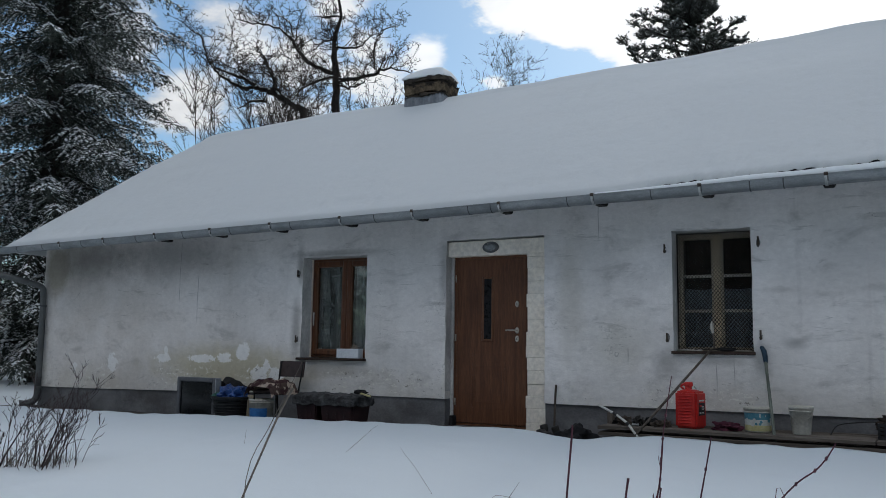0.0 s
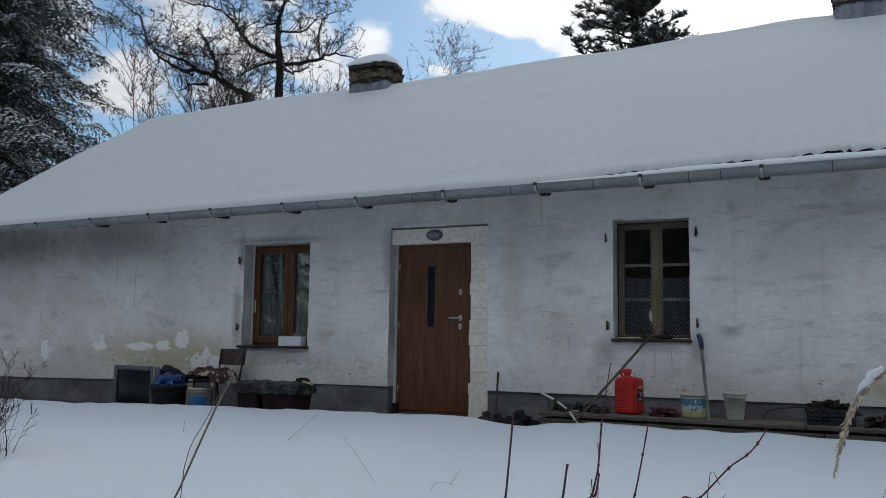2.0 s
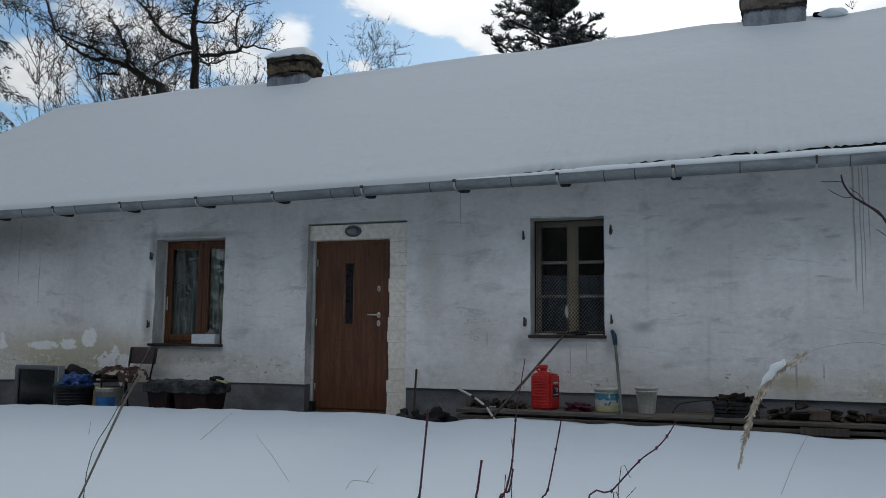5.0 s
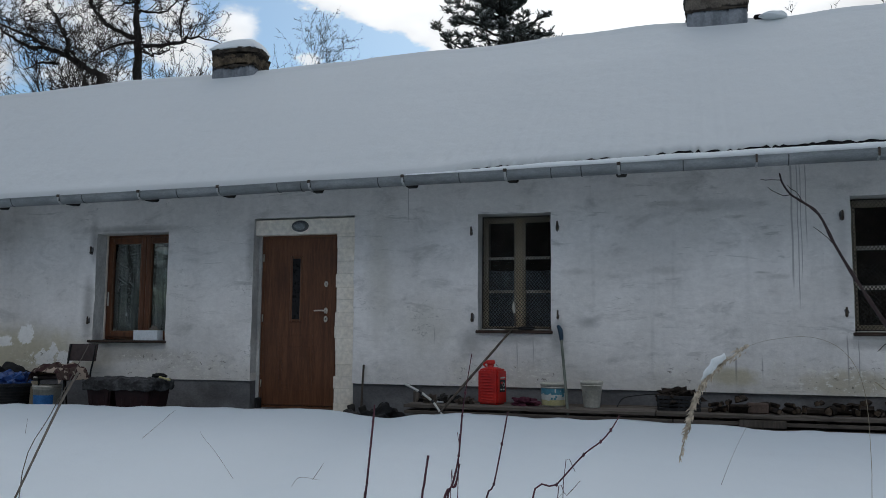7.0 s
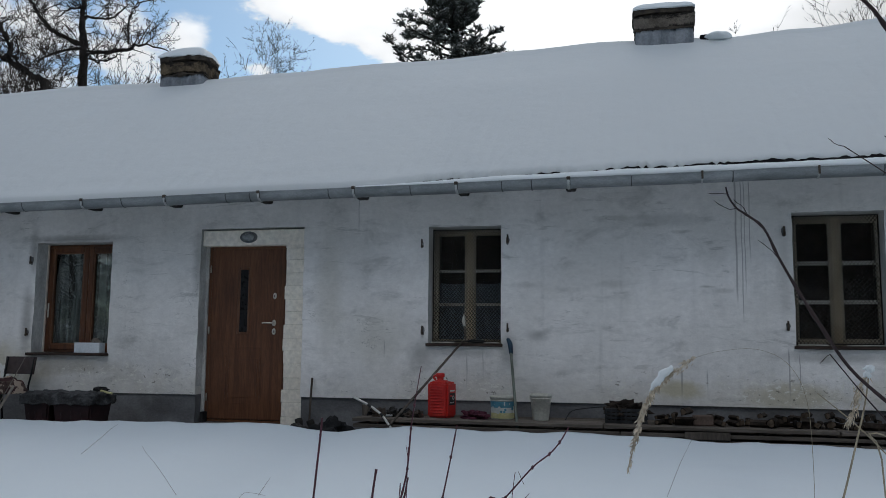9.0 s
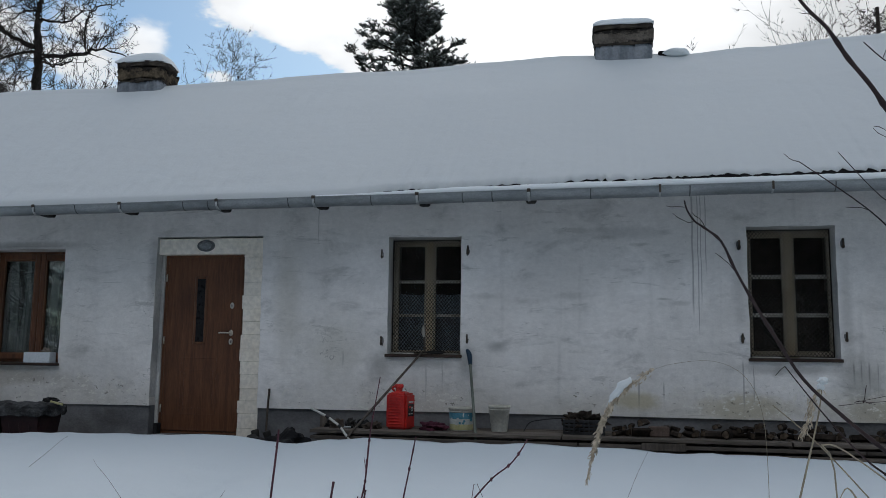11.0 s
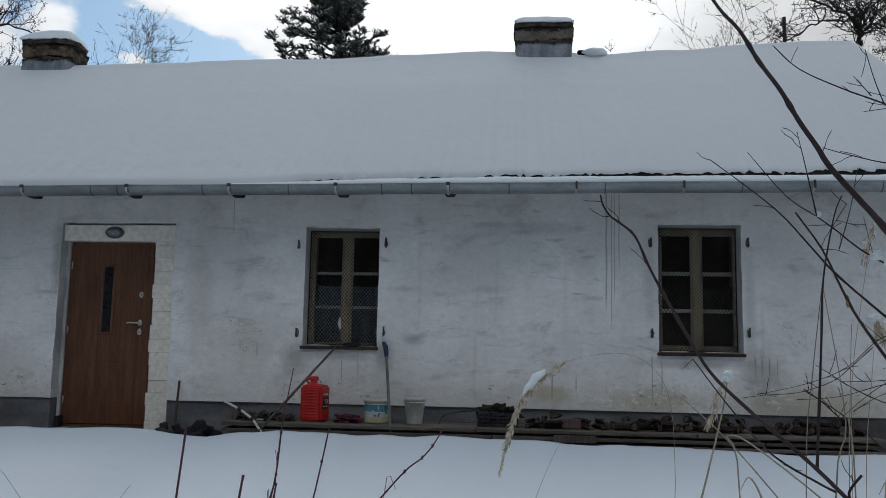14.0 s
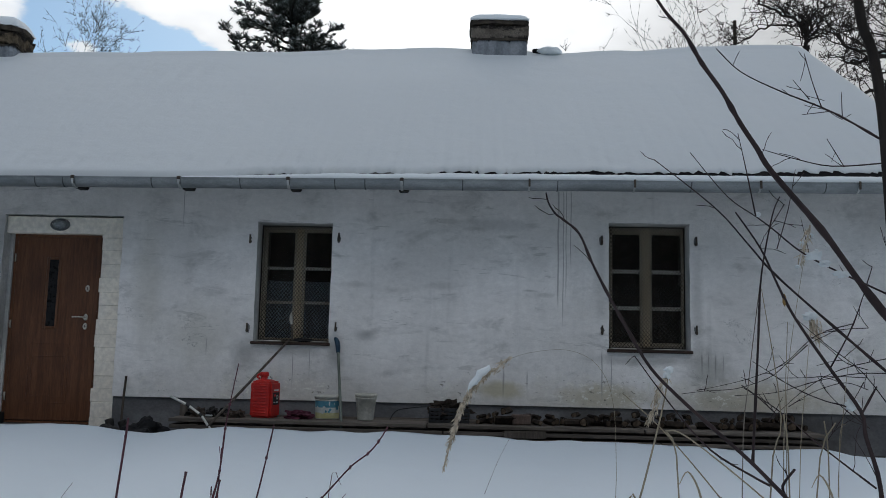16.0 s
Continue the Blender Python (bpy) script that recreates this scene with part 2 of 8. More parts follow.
    spot(-1.55, 0.83, 0.40, 0.05, (0.30, 0.30, 0.29), 0.8, 0.50, 2.0)
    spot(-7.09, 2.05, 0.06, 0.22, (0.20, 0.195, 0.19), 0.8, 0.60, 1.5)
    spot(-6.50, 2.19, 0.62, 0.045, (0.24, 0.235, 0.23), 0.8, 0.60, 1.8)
    spot(-4.80, 1.90, 0.06, 0.40, (0.24, 0.235, 0.23), 0.8, 0.50, 1.6)
    spot(2.32, 0.82, 0.55, 0.05, (0.26, 0.26, 0.25), 0.8, 0.50, 2.0)
    spot(2.84, 1.35, 0.05, 0.45, (0.34, 0.34, 0.33), 0.8, 0.40, 1.8)
    spot(1.80, 1.70, 0.06, 0.40, (0.36, 0.36, 0.35), 0.8, 0.35, 1.8)
    # short scars and rough bands in the coat
    for cx, cz, rx, rz, deep in ((-0.84, 1.60, 0.24, 0.028, 0.55), (-0.45, 1.55, 0.20, 0.020, 0.45), (0.07, 1.60, 0.22, 0.030, 0.50), (0.15, 2.31, 0.30, 0.026, 0.55), (0.45, 2.23, 0.16, 0.018, 0.55),
                                 (0.82, 2.15, 0.14, 0.014, 0.55), (1.05, 1.565, 0.07, 0.010, 0.80), (1.22, 1.52, 0.12, 0.020, 0.50), (-1.02, 1.905, 0.16, 0.008, 0.60), (-1.45, 2.32, 0.05, 0.05, 0.45), (-3.95, 2.293, 0.60, 0.007, 0.75), (-6.45, 2.21, 0.55, 0.008, 0.60)):
        spot(cx, cz - 0.03, rx * 0.8, rz, (0.24, 0.235, 0.215), 0.8, deep * 0.5, 4.5)
    # bare white lime where the coat has come off
    white = (0.88, 0.87, 0.85)
    for cx, cz, rx, rz in ((-11.75, 0.55, 0.07, 0.09), (-10.85, 0.64, 0.13, 0.17), (-9.72, 0.72, 0.17, 0.085), (-9.66, 0.85, 0.05, 0.08), (-8.9, 0.73, 0.27, 0.08),
                           (-8.45, 0.745, 0.19, 0.085), (-8.1, 0.84, 0.15, 0.15), (-7.78, 0.52, 0.22, 0.13), (-7.5, 0.52, 0.19, 0.12), (-7.66, 0.63, 0.07, 0.12)):
        spot(cx, cz, rx * 0.86, rz * 0.80, white, 0.10, 0.9, 0.9)
    # crumbling lower coat: ochre ground, chips of bare white lime and dark pits
    chips = k.noise(15.0, 8.0, 0.72, k.mapped((0.8, 1, 1.3), (3, 8, 5)), 0.5)
    zone = k.math("MULTIPLY", k.step(k.math("ADD", z, k.math("MULTIPLY", wob, 0.35)), 0.54, 0.70, 1.0, 0.0), k.step(k.noise(0.9, 4.0, 0.6, k.mapped((1, 1, 0.4), (1.5, 2, 6))), 0.41, 0.53))
    c = k.mix(k.math("MULTIPLY", zone, k.step(chips, 0.565, 0.585, 0.0, 1.0)), c, (0.80, 0.785, 0.73))
    c = k.mix(k.math("MULTIPLY", zone, k.step(chips, 0.37, 0.40, 0.8, 0.0)), c, (0.16, 0.145, 0.12))
    # fine mottling and short trowel scars all over
    c = k.mix(1.0, c, k.step(k.noise(16.0, 8.0, 0.72, k.mapped((0.8, 1, 1.3), (7, 1, 3))), 0.28, 0.72, 0.92, 1.06), "MULTIPLY")
    scar = k.math("MULTIPLY", k.step(k.noise(11.0, 6.0, 0.6, k.mapped((0.35, 1, 2.8), (2, 5, 8)), 0.7), 0.655, 0.68), k.step(k.noise(1.1, 4.0, 0.6, k.mapped((1, 1, 1), (6, 6, 2))), 0.55, 0.64, 0.0, 0.40))
    c = k.mix(scar, c, (0.20, 0.20, 0.20))
    # thin dark runs under the leaking gutter joints
    jig = k.math("MULTIPLY", k.math("SUBTRACT", k.noise(2.5, 3.0), 0.5), 0.03)
    xx = k.math("ADD", x, jig)
    for cx, w, top, foot in ((1.345, 0.010, 2.62, 1.30), (1.40, 0.006, 2.6, 1.1), (1.43, 0.005, 2.6, 1.4), (1.48, 0.006, 2.6, 1.75), (-9.43, 0.006, 2.45, 1.45),
                             (-9.05, 0.007, 1.9, 1.2), (-2.78, 0.005, 2.62, 2.1), (0.77, 0.010, 0.65, 0.33), (1.02, 0.008, 0.62, 0.4),
                             (1.82, 0.008, 0.85, 0.35), (1.92, 0.006, 0.8, 0.4), (2.88, 0.010, 0.86, 0.6), (2.95, 0.008, 0.86, 0.62), (3.02, 0.009, 0.86, 0.55), (3.10, 0.006, 0.84, 0.6),
                             (-1.50, 0.006, 0.75, 0.4), (-1.32, 0.005, 0.8, 0.5), (3.45, 0.008, 0.7, 0.4), (-2.45, 0.008, 0.9, 0.72)):
        d = k.math("ABSOLUTE", k.math("SUBTRACT", xx, cx))
        m = k.math("MULTIPLY", k.step(d, w * 0.3, w * 1.4, 0.55, 0.0), k.math("MULTIPLY", k.step(z, foot, foot + 0.25), k.step(z, top - 0.02, top + 0.08, 1.0, 0.0)))
        c = k.mix(m, c, (0.17, 0.17, 0.165))
    # hair cracks
    cr = k.math("ABSOLUTE", k.math("SUBTRACT", k.noise(1.6, 7.0, 0.62, k.mapped((0.7, 1, 1.3), (4, 0, 2)), 0.6), 0.5))
    crack = k.math("MULTIPLY", k.step(cr, 0.0, 0.0035, 0.6, 0.0), k.step(k.noise(1.3, 3.0, 0.5, k.mapped((1, 1, 1), (9, 0, 3))), 0.57, 0.63))
    c = k.mix(crack, c, (0.15, 0.15, 0.15))
    grit = k.noise(140.0, 3.0, 0.6)
    c = k.mix(1.0, c, k.step(grit, 0.2, 0.8, 0.93, 1.05), "MULTIPLY")
    pits = k.step(k.voronoi(9.0, k.mapped((1, 1, 1), (0.3, 0, 0.9))), 0.02, 0.05, 0.5, 0.0)
    c = k.mix(k.math("MULTIPLY", pits, k.step(k.noise(1.7, 2.0), 0.55, 0.62)), c, (0.2, 0.2, 0.2))
    k.color(c)
    relief = k.math("ADD", k.math("MULTIPLY", k.noise(9.0, 8.0, 0.65), 1.0), k.math("MULTIPLY", grit, 0.12))
    k.bump(relief, 0.42, 0.018)
    return k.m


def snow_material(name="snow", tone=0.88, cold=0.0):
    k = Nodes(name, 0.72, 0.0, 0.25)
    k.color(k.mix(k.noise(0.9, 4.0), (tone * (0.935 - cold), tone * (0.985 - cold * 0.5), tone), (tone * (0.955 - cold), tone * (0.99 - cold * 0.5), tone)))
    h = k.math("ADD", k.noise(5.0, 7.0, 0.62), k.math("MULTIPLY", k.noise(70.0, 5.0, 0.65), 0.16))
    k.bump(h, 0.38, 0.022)
    return k.m


def glass_material(name, gloss=0.02, ior=1.27):
    k = Nodes(name)
    t = k.t
    out = t.nodes["Material Output"]
    clear = t.nodes.new("ShaderNodeBsdfTransparent")
    clear.inputs[0].default_value = (0.86, 0.89, 0.88, 1)
    shine = t.nodes.new("ShaderNodeBsdfGlossy")
    shine.inputs["Roughness"].default_value = gloss
    fr = t.nodes.new("ShaderNodeFresnel")
    fr.inputs[0].default_value = ior
    m = t.nodes.new("ShaderNodeMixShader")
    t.links.new(fr.outputs[0], m.inputs[0])
    t.links.new(clear.outputs[0], m.inputs[1])
    t.links.new(shine.outputs[0], m.inputs[2])
    t.links.new(m.outputs[0], out.inputs["Surface"])
    t.nodes.remove(k.b)
    return k.m


def lace_material(name, tone, dense, woven=1.0):
    """Net curtain: a woven diamond pattern with holes."""
    k = Nodes(name, 0.95, 0.0, 0.1)
    t = k.t
    x, y, z = k.xyz()
    a = k.math("ABSOLUTE", k.math("SINE", k.math("MULTIPLY", k.math("ADD", x, z), 62.0)))
    b = k.math("ABSOLUTE", k.math("SINE", k.math("MULTIPLY", k.math("SUBTRACT", x, z), 62.0)))
    flower = k.step(k.noise(22.0, 3.0), 0.50, 0.60)
    net = k.math("MAXIMUM", k.step(k.math("MULTIPLY", a, b), 0.10, 0.35, 1.0, 0.0), k.math("MULTIPLY", flower, 0.7))
    net = k.math("MULTIPLY", net, woven)
    if woven < 0.1:
        net = k.math("ADD", net, k.math("MULTIPLY", k.step(k.noise(1.0, 3.0, 0.5, k.mapped((30, 1, 0.5))), 0.42, 0.62), 0.75))
    k.color(tone)
    clear = t.nodes.new("ShaderNodeBsdfTransparent")
    m = t.nodes.new("ShaderNodeMixShader")
    k.put(k.math("ADD", k.math("MULTIPLY", net, 1.0 - dense), dense), m.inputs[0])
    t.links.new(clear.outputs[0], m.inputs[1])
    t.links.new(k.b.outputs[0], m.inputs[2])
    t.links.new(m.outputs[0], t.nodes["Material Output"].inputs["Surface"])
    return k.m


def wood_material(name, c1, c2, along="x", grain=1.0, rough=0.75, spec=0.25, vary=0.12, bump=0.3):
    k = Nodes(name, rough, 0.0, spec)
    st = {"x": (1.2, 16, 16), "y": (16, 1.2, 16), "z": (16, 16, 1.2)}[along]
    st = tuple(v * grain for v in st)
    g = k.noise(1.5, 8.0, 0.62, k.mapped(st), 0.6)
    fibre = k.noise(9.0, 4.0, 0.6, k.mapped(st))
    c = k.mix(k.step(g, 0.3, 0.7), c1, c2)
    c = k.mix(1.0, c, k.step(fibre, 0.25, 0.75, 0.75, 1.15), "MULTIPLY")
    c = k.mix(k.step(k.noise(1.6, 6.0), 0.5, 0.75, 0.0, 0.4), c, tuple(v * 0.45 for v in c1))
    if vary:
        c = k.mix(1.0, c, k.step(k.random(), 0.0, 1.0, 1.0 - vary, 1.0 + vary), "MULTIPLY")
    k.color(c)
    k.bump(fibre, bump, 0.003)
    return k.m


PLASTER = plaster_material()
PLINTH = surface("cement_plinth", (0.115, 0.115, 0.12), (0.20, 0.20, 0.205), 1.6, 0.9, 0.5, 35.0, 0, 0.2, (1, 1, 1.4), 0, 0.006, (0.075, 0.07, 0.065))
# reveals greyer than the wall: recess shade put into the colour, besides dirt patches
REVEAL = surface("shaded_reveal_render", (0.48, 0.48, 0.47), (0.66, 0.65, 0.63), 3.0, 0.92, 0.5, 50.0, 0, 0.15, (1, 1, 0.6), 0, 0.005, (0.34, 0.335, 0.325))
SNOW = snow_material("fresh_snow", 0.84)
# same snow: skylight blue put into the field's colour, weaker light into the roof's
FIELD_SNOW = snow_material("skylit_field_snow", 0.82, 0.045)
ROOF_SNOW = snow_material("dimmed_roof_snow", 0.655)
SOIL = surface("wet_soil", (0.035, 0.03, 0.027), (0.075, 0.068, 0.06), 3.0, 0.85, 0.8, 40.0, 0, 0.3, (1, 1, 1), 0, 0.02)
ROOFING = surface("dark_tarred_roofing", (0.006, 0.006, 0.007), (0.016, 0.015, 0.015), 5.0, 0.95, 0.5, 60.0, 0, 0.05)
ZINC = surface("weathered_zinc", (0.24, 0.26, 0.27), (0.36, 0.38, 0.39), 3.5, 0.55, 0.25, 70.0, 0.55, 0.4, (0.6, 1, 1.6), 0.05, 0.002, (0.15, 0.16, 0.165))
ZINC_DARK = surface("dark_zinc_band", (0.07, 0.075, 0.08), (0.12, 0.125, 0.13), 8.0, 0.6, 0.2, 60.0, 0.4)
STRAP = surface("pale_strap_iron", (0.42, 0.43, 0.43), (0.56, 0.57, 0.57), 9.0, 0.5, 0.2, 60.0, 0.3, 0.4)
PIPE = surface("dull_pipe_zinc", (0.095, 0.10, 0.10), (0.15, 0.155, 0.155), 3.0, 0.6, 0.2, 60.0, 0.3, 0.3, (1, 1, 0.5))
TAR_WOOD = surface("blackened_rafter", (0.012, 0.011, 0.010), (0.03, 0.027, 0.024), 8.0, 0.9, 0.3)
BRICK_WHITE = surface("white_sand_lime_brick", (0.83, 0.765, 0.665), (0.89, 0.835, 0.745), 3.0, 0.9, 0.2, 18.0, 0, 0.2, (1, 1, 1), 0.03, 0.004)
MORTAR = surface("cream_mortar", (0.56, 0.52, 0.45), (0.70, 0.65, 0.57), 9.0, 0.95, 0.5)
DOOR_WOOD = wood_material("walnut_door_film", (0.092, 0.034, 0.015), (0.162, 0.066, 0.029), "z", 1.0, 0.42, 0.4, 0.0, 0.15)
DOOR_TRIM = wood_material("walnut_moulding", (0.11, 0.045, 0.022), (0.19, 0.083, 0.04), "z", 1.3, 0.4, 0.4, 0.0, 0.1)
PVC_BROWN = wood_material("golden_oak_pvc", (0.080, 0.028, 0.011), (0.155, 0.058, 0.023), "z", 1.0, 0.38, 0.45, 0.0, 0.1)
SILL_BROWN = surface("brown_tin_sill", (0.030, 0.018, 0.013), (0.055, 0.036, 0.028), 4.0, 0.5, 0.1, 50.0, 0.2)
CREAM = surface("peeling_cream_paint", (0.30, 0.265, 0.21), (0.42, 0.38, 0.31), 6.0, 0.75, 0.5, 60.0, 0, 0.2, (1, 1, 0.5), 0.06, 0.004, (0.25, 0.20, 0.14))
MULLION = surface("cream_mullion_paint", (0.57, 0.465, 0.325), (0.71, 0.60, 0.44), 6.0, 0.75, 0.5, 60.0, 0, 0.2, (1, 1, 0.5), 0.06, 0.004, (0.44, 0.34, 0.22))
CASEMENT = surface("worn_casement_paint", (0.40, 0.35, 0.27), (0.55, 0.49, 0.39), 6.0, 0.75, 0.5, 60.0, 0, 0.2, (1, 1, 0.5), 0.06, 0.004, (0.22, 0.18, 0.13))
GREY_PAINT = surface("grey_white_paint", (0.50, 0.48, 0.43), (0.62, 0.60, 0.55), 7.0, 0.7, 0.4, 60.0, 0, 0.3, (1, 1, 1), 0.05, 0.003, (0.2, 0.18, 0.14))
WIRE = surface("rusty_wire", (0.022, 0.018, 0.015), (0.05, 0.04, 0.032), 9.0, 0.85, 0.2, 60.0, 0.0, 0.1)
IRON = surface("rusted_iron", (0.06, 0.045, 0.035), (0.11, 0.09, 0.075), 12.0, 0.85, 0.5, 80.0, 0.3)
GLASS = glass_material("window_glass")
MIRROR_GLASS = glass_material("double_glazing", 0.005, 1.62)
DARK_GLASS = surface("dark_ornament_glass", (0.008, 0.008, 0.009), (0.018, 0.018, 0.02), 14.0, 0.3, 0.5, 30.0, 0, 0.2)
LACE = lace_material("blue_white_lace", (0.34, 0.375, 0.44), 0.50)
LACE_GREY = lace_material("grey_lace", (0.105, 0.098, 0.098), 0.40)
ROOM_DARK = surface("dark_room_sheet", (0.030, 0.026, 0.028), (0.055, 0.048, 0.05), 5.0, 0.95, 0.4)
CURTAIN = lace_material("white_net_curtain", (0.36, 0.385, 0.38), 0.30, 0.05)
ROOM = surface("dim_room_paint", (0.20, 0.185, 0.175), (0.29, 0.27, 0.255), 1.0, 0.9, 0.1)
NICKEL = surface("satin_nickel", (0.55, 0.52, 0.46), (0.66, 0.62, 0.55), 8.0, 0.32, 0.05, 60.0, 0.9)
STEEL = surface("galvanised_hinge", (0.45, 0.43, 0.38), (0.55, 0.52, 0.46), 8.0, 0.4, 0.1, 60.0, 0.7)
CHIM_CAP = surface("mossy_concrete_cap", (0.035, 0.03, 0.026), (0.085, 0.07, 0.055), 5.0, 0.95, 0.8, 30.0, 0, 0.15, (1, 1, 1), 0, 0.015)
BARK = surface("dark_bark", (0.018, 0.015, 0.013), (0.045, 0.038, 0.034), 6.0, 0.95, 0.8, 30.0, 0, 0.15, (1, 1, 0.4), 0, 0.01)
TWIG = surface("purple_brown_twig", (0.026, 0.016, 0.017), (0.058, 0.038, 0.038), 9.0, 0.7, 0.4, 60.0, 0, 0.3, (1, 1, 0.5), 0.1)
RED_TWIG = surface("red_dogwood_bark", (0.050, 0.012, 0.022), (0.105, 0.028, 0.042), 9.0, 0.5, 0.2, 60.0, 0, 0.4, (1, 1, 0.5), 0.1)
STRAW = surface("dry_straw", (0.27, 0.225, 0.155), (0.43, 0.37, 0.27), 9.0, 0.7, 0.3, 60.0, 0, 0.3, (1, 1, 0.3), 0.12)
PLUME = surface("beige_seed_head", (0.44, 0.37, 0.28), (0.70, 0.61, 0.49), 60.0, 0.8, 0.3, 120.0, 0, 0.2)
STRAW_DARK = surface("grey_dry_stalk", (0.12, 0.10, 0.085), (0.22, 0.19, 0.16), 9.0, 0.8, 0.3, 60.0, 0, 0.3, (1, 1, 0.3), 0.12)


def needle_material(name, c1, c2):
    k = Nodes(name, 0.65, 0.0, 0.25)
    c = k.mix(k.island(), c1, c2)
    k.color(k.mix(1.0, c, k.step(k.noise(0.7, 3.0), 0.3, 0.7, 0.75, 1.2), "MULTIPLY"))
    return k.m


SPRUCE = needle_material("spruce_needles", (0.026, 0.036, 0.030), (0.072, 0.082, 0.068))
PINE = needle_material("pine_needles", (0.046, 0.056, 0.049), (0.115, 0.130, 0.112))
PLANK = wood_material("grey_old_plank", (0.085, 0.072, 0.061), (0.175, 0.150, 0.128), "x", 1.0, 0.85, 0.15, 0.25, 0.6)
LOG_BARK = surface("firewood_bark", (0.020, 0.016, 0.013), (0.048, 0.037, 0.030), 8.0, 0.95, 0.9, 30.0, 0, 0.1, (1, 1, 1), 0.3, 0.01)
LOG_END = surface("cut_firewood_end", (0.045, 0.033, 0.024), (0.10, 0.075, 0.055), 20.0, 0.9, 0.5, 60.0, 0, 0.1, (1, 1, 1), 0.35)
BLACK_PLASTIC = surface("black_plastic", (0.012, 0.012, 0.013), (0.028, 0.028, 0.03), 6.0, 0.5, 0.1)
MAROON = surface("maroon_plastic", (0.020, 0.009, 0.010), (0.042, 0.018, 0.019), 4.0, 0.6, 0.2, 40.0)
FUZZ = surface("frosted_lid", (0.03, 0.03, 0.03), (0.115, 0.115, 0.118), 7.0, 0.95, 0.9, 45.0, 0, 0.1, (1, 1, 1), 0.1, 0.02, (0.025, 0.023, 0.022))
TV_GREY = surface("grey_tv_plastic", (0.085, 0.088, 0.096), (0.125, 0.129, 0.14), 5.0, 0.45, 0.1, 50.0, 0, 0.4)
TV_SILVER = surface("silver_tv_plastic", (0.28, 0.29, 0.30), (0.36, 0.37, 0.38), 5.0, 0.4, 0.1, 50.0, 0.3, 0.4)
TV_GLASS = surface("dead_tv_tube", (0.006, 0.007, 0.008), (0.012, 0.013, 0.014), 3.0, 0.22, 0.02, 20.0, 0, 0.3)
BLUE_BAG = surface("blue_plastic_sheet", (0.010, 0.035, 0.14), (0.022, 0.075, 0.25), 8.0, 0.35, 0.5, 25.0, 0, 0.5, (1, 1, 1), 0, 0.02)
GREEN_RAG = surface("green_rag", (0.03, 0.09, 0.075), (0.06, 0.15, 0.12), 8.0, 0.9, 0.5)
WHITE_PLASTIC = surface("stained_white_plastic", (0.46, 0.44, 0.38), (0.58, 0.56, 0.50), 5.0, 0.5, 0.15, 40.0, 0, 0.4, (1, 1, 1), 0, 0.003, (0.30, 0.27, 0.22))
BOX_WHITE = surface("white_planter_plastic", (0.58, 0.62, 0.66), (0.66, 0.69, 0.72), 5.0, 0.5, 0.1)
BLUE_LABEL = surface("blue_print", (0.03, 0.13, 0.36), (0.05, 0.19, 0.46), 9.0, 0.5, 0.05)
CYAN_LABEL = surface("turquoise_print", (0.06, 0.19, 0.26), (0.10, 0.27, 0.34), 9.0, 0.5, 0.05)
YELLOW_LABEL = surface("pale_yellow_print", (0.46, 0.42, 0.20), (0.55, 0.51, 0.28), 9.0, 0.5, 0.05)
INK = surface("pale_ink", (0.48, 0.50, 0.48), (0.56, 0.58, 0.55), 9.0, 0.5, 0.05)
CHAIR_BROWN = surface("worn_brown_vinyl", (0.030, 0.020, 0.019), (0.060, 0.042, 0.040), 6.0, 0.6, 0.3, 40.0)
CHAIR_METAL = surface("black_tube_steel", (0.010, 0.010, 0.010), (0.022, 0.021, 0.02), 8.0, 0.5, 0.1, 50.0, 0.4)


def camo_material():
    k = Nodes("patterned_blanket", 0.95, 0.0, 0.1)
    n = k.noise(9.0, 3.0, 0.5, None, 0.4)
    c = k.mix(k.step(n, 0.50, 0.53), (0.055, 0.030, 0.030), (0.085, 0.058, 0.05))
    c = k.mix(k.step(k.noise(10.0, 3.0, 0.5, k.mapped((1, 1, 1), (4, 2, 1))), 0.54, 0.57), c, (0.40, 0.32, 0.26))
    k.color(c)
    k.bump(k.noise(120.0, 3.0), 0.4, 0.004)
    return k.m


BLANKET = camo_material()
RED_PLASTIC = surface("red_plastic", (0.42, 0.012, 0.010), (0.56, 0.025, 0.018), 5.0, 0.38, 0.1, 40.0, 0, 0.45)
LABEL_BLACK = surface("black_label", (0.012, 0.012, 0.013), (0.025, 0.025, 0.026), 9.0, 0.45, 0.05)
POLE_WOOD = wood_material("grey_pole_wood", (0.075, 0.062, 0.052), (0.15, 0.128, 0.11), "z", 1.0, 0.85, 0.15, 0.0)
GREEN_POLE = surface("grey_green_pole", (0.085, 0.10, 0.085), (0.16, 0.175, 0.15), 6.0, 0.7, 0.3, 40.0, 0, 0.3, (1, 1, 0.3))
BLUE_PLASTIC = surface("blue_plastic", (0.010, 0.030, 0.055), (0.018, 0.050, 0.085), 6.0, 0.5, 0.2)
PIPE_WHITE = surface("white_pipe", (0.55, 0.54, 0.50), (0.66, 0.65, 0.61), 6.0, 0.5, 0.1)
RAG_RED = surface("dark_red_rag", (0.055, 0.012, 0.025), (0.10, 0.028, 0.045), 7.0, 0.95, 0.5)
RAG_BLACK = surface("black_cloth", (0.010, 0.010, 0.011), (0.024, 0.023, 0.023), 7.0, 0.95, 0.6)
BOOT = surface("muddy_rubber", (0.018, 0.017, 0.016), (0.045, 0.040, 0.035), 9.0, 0.6, 0.4)
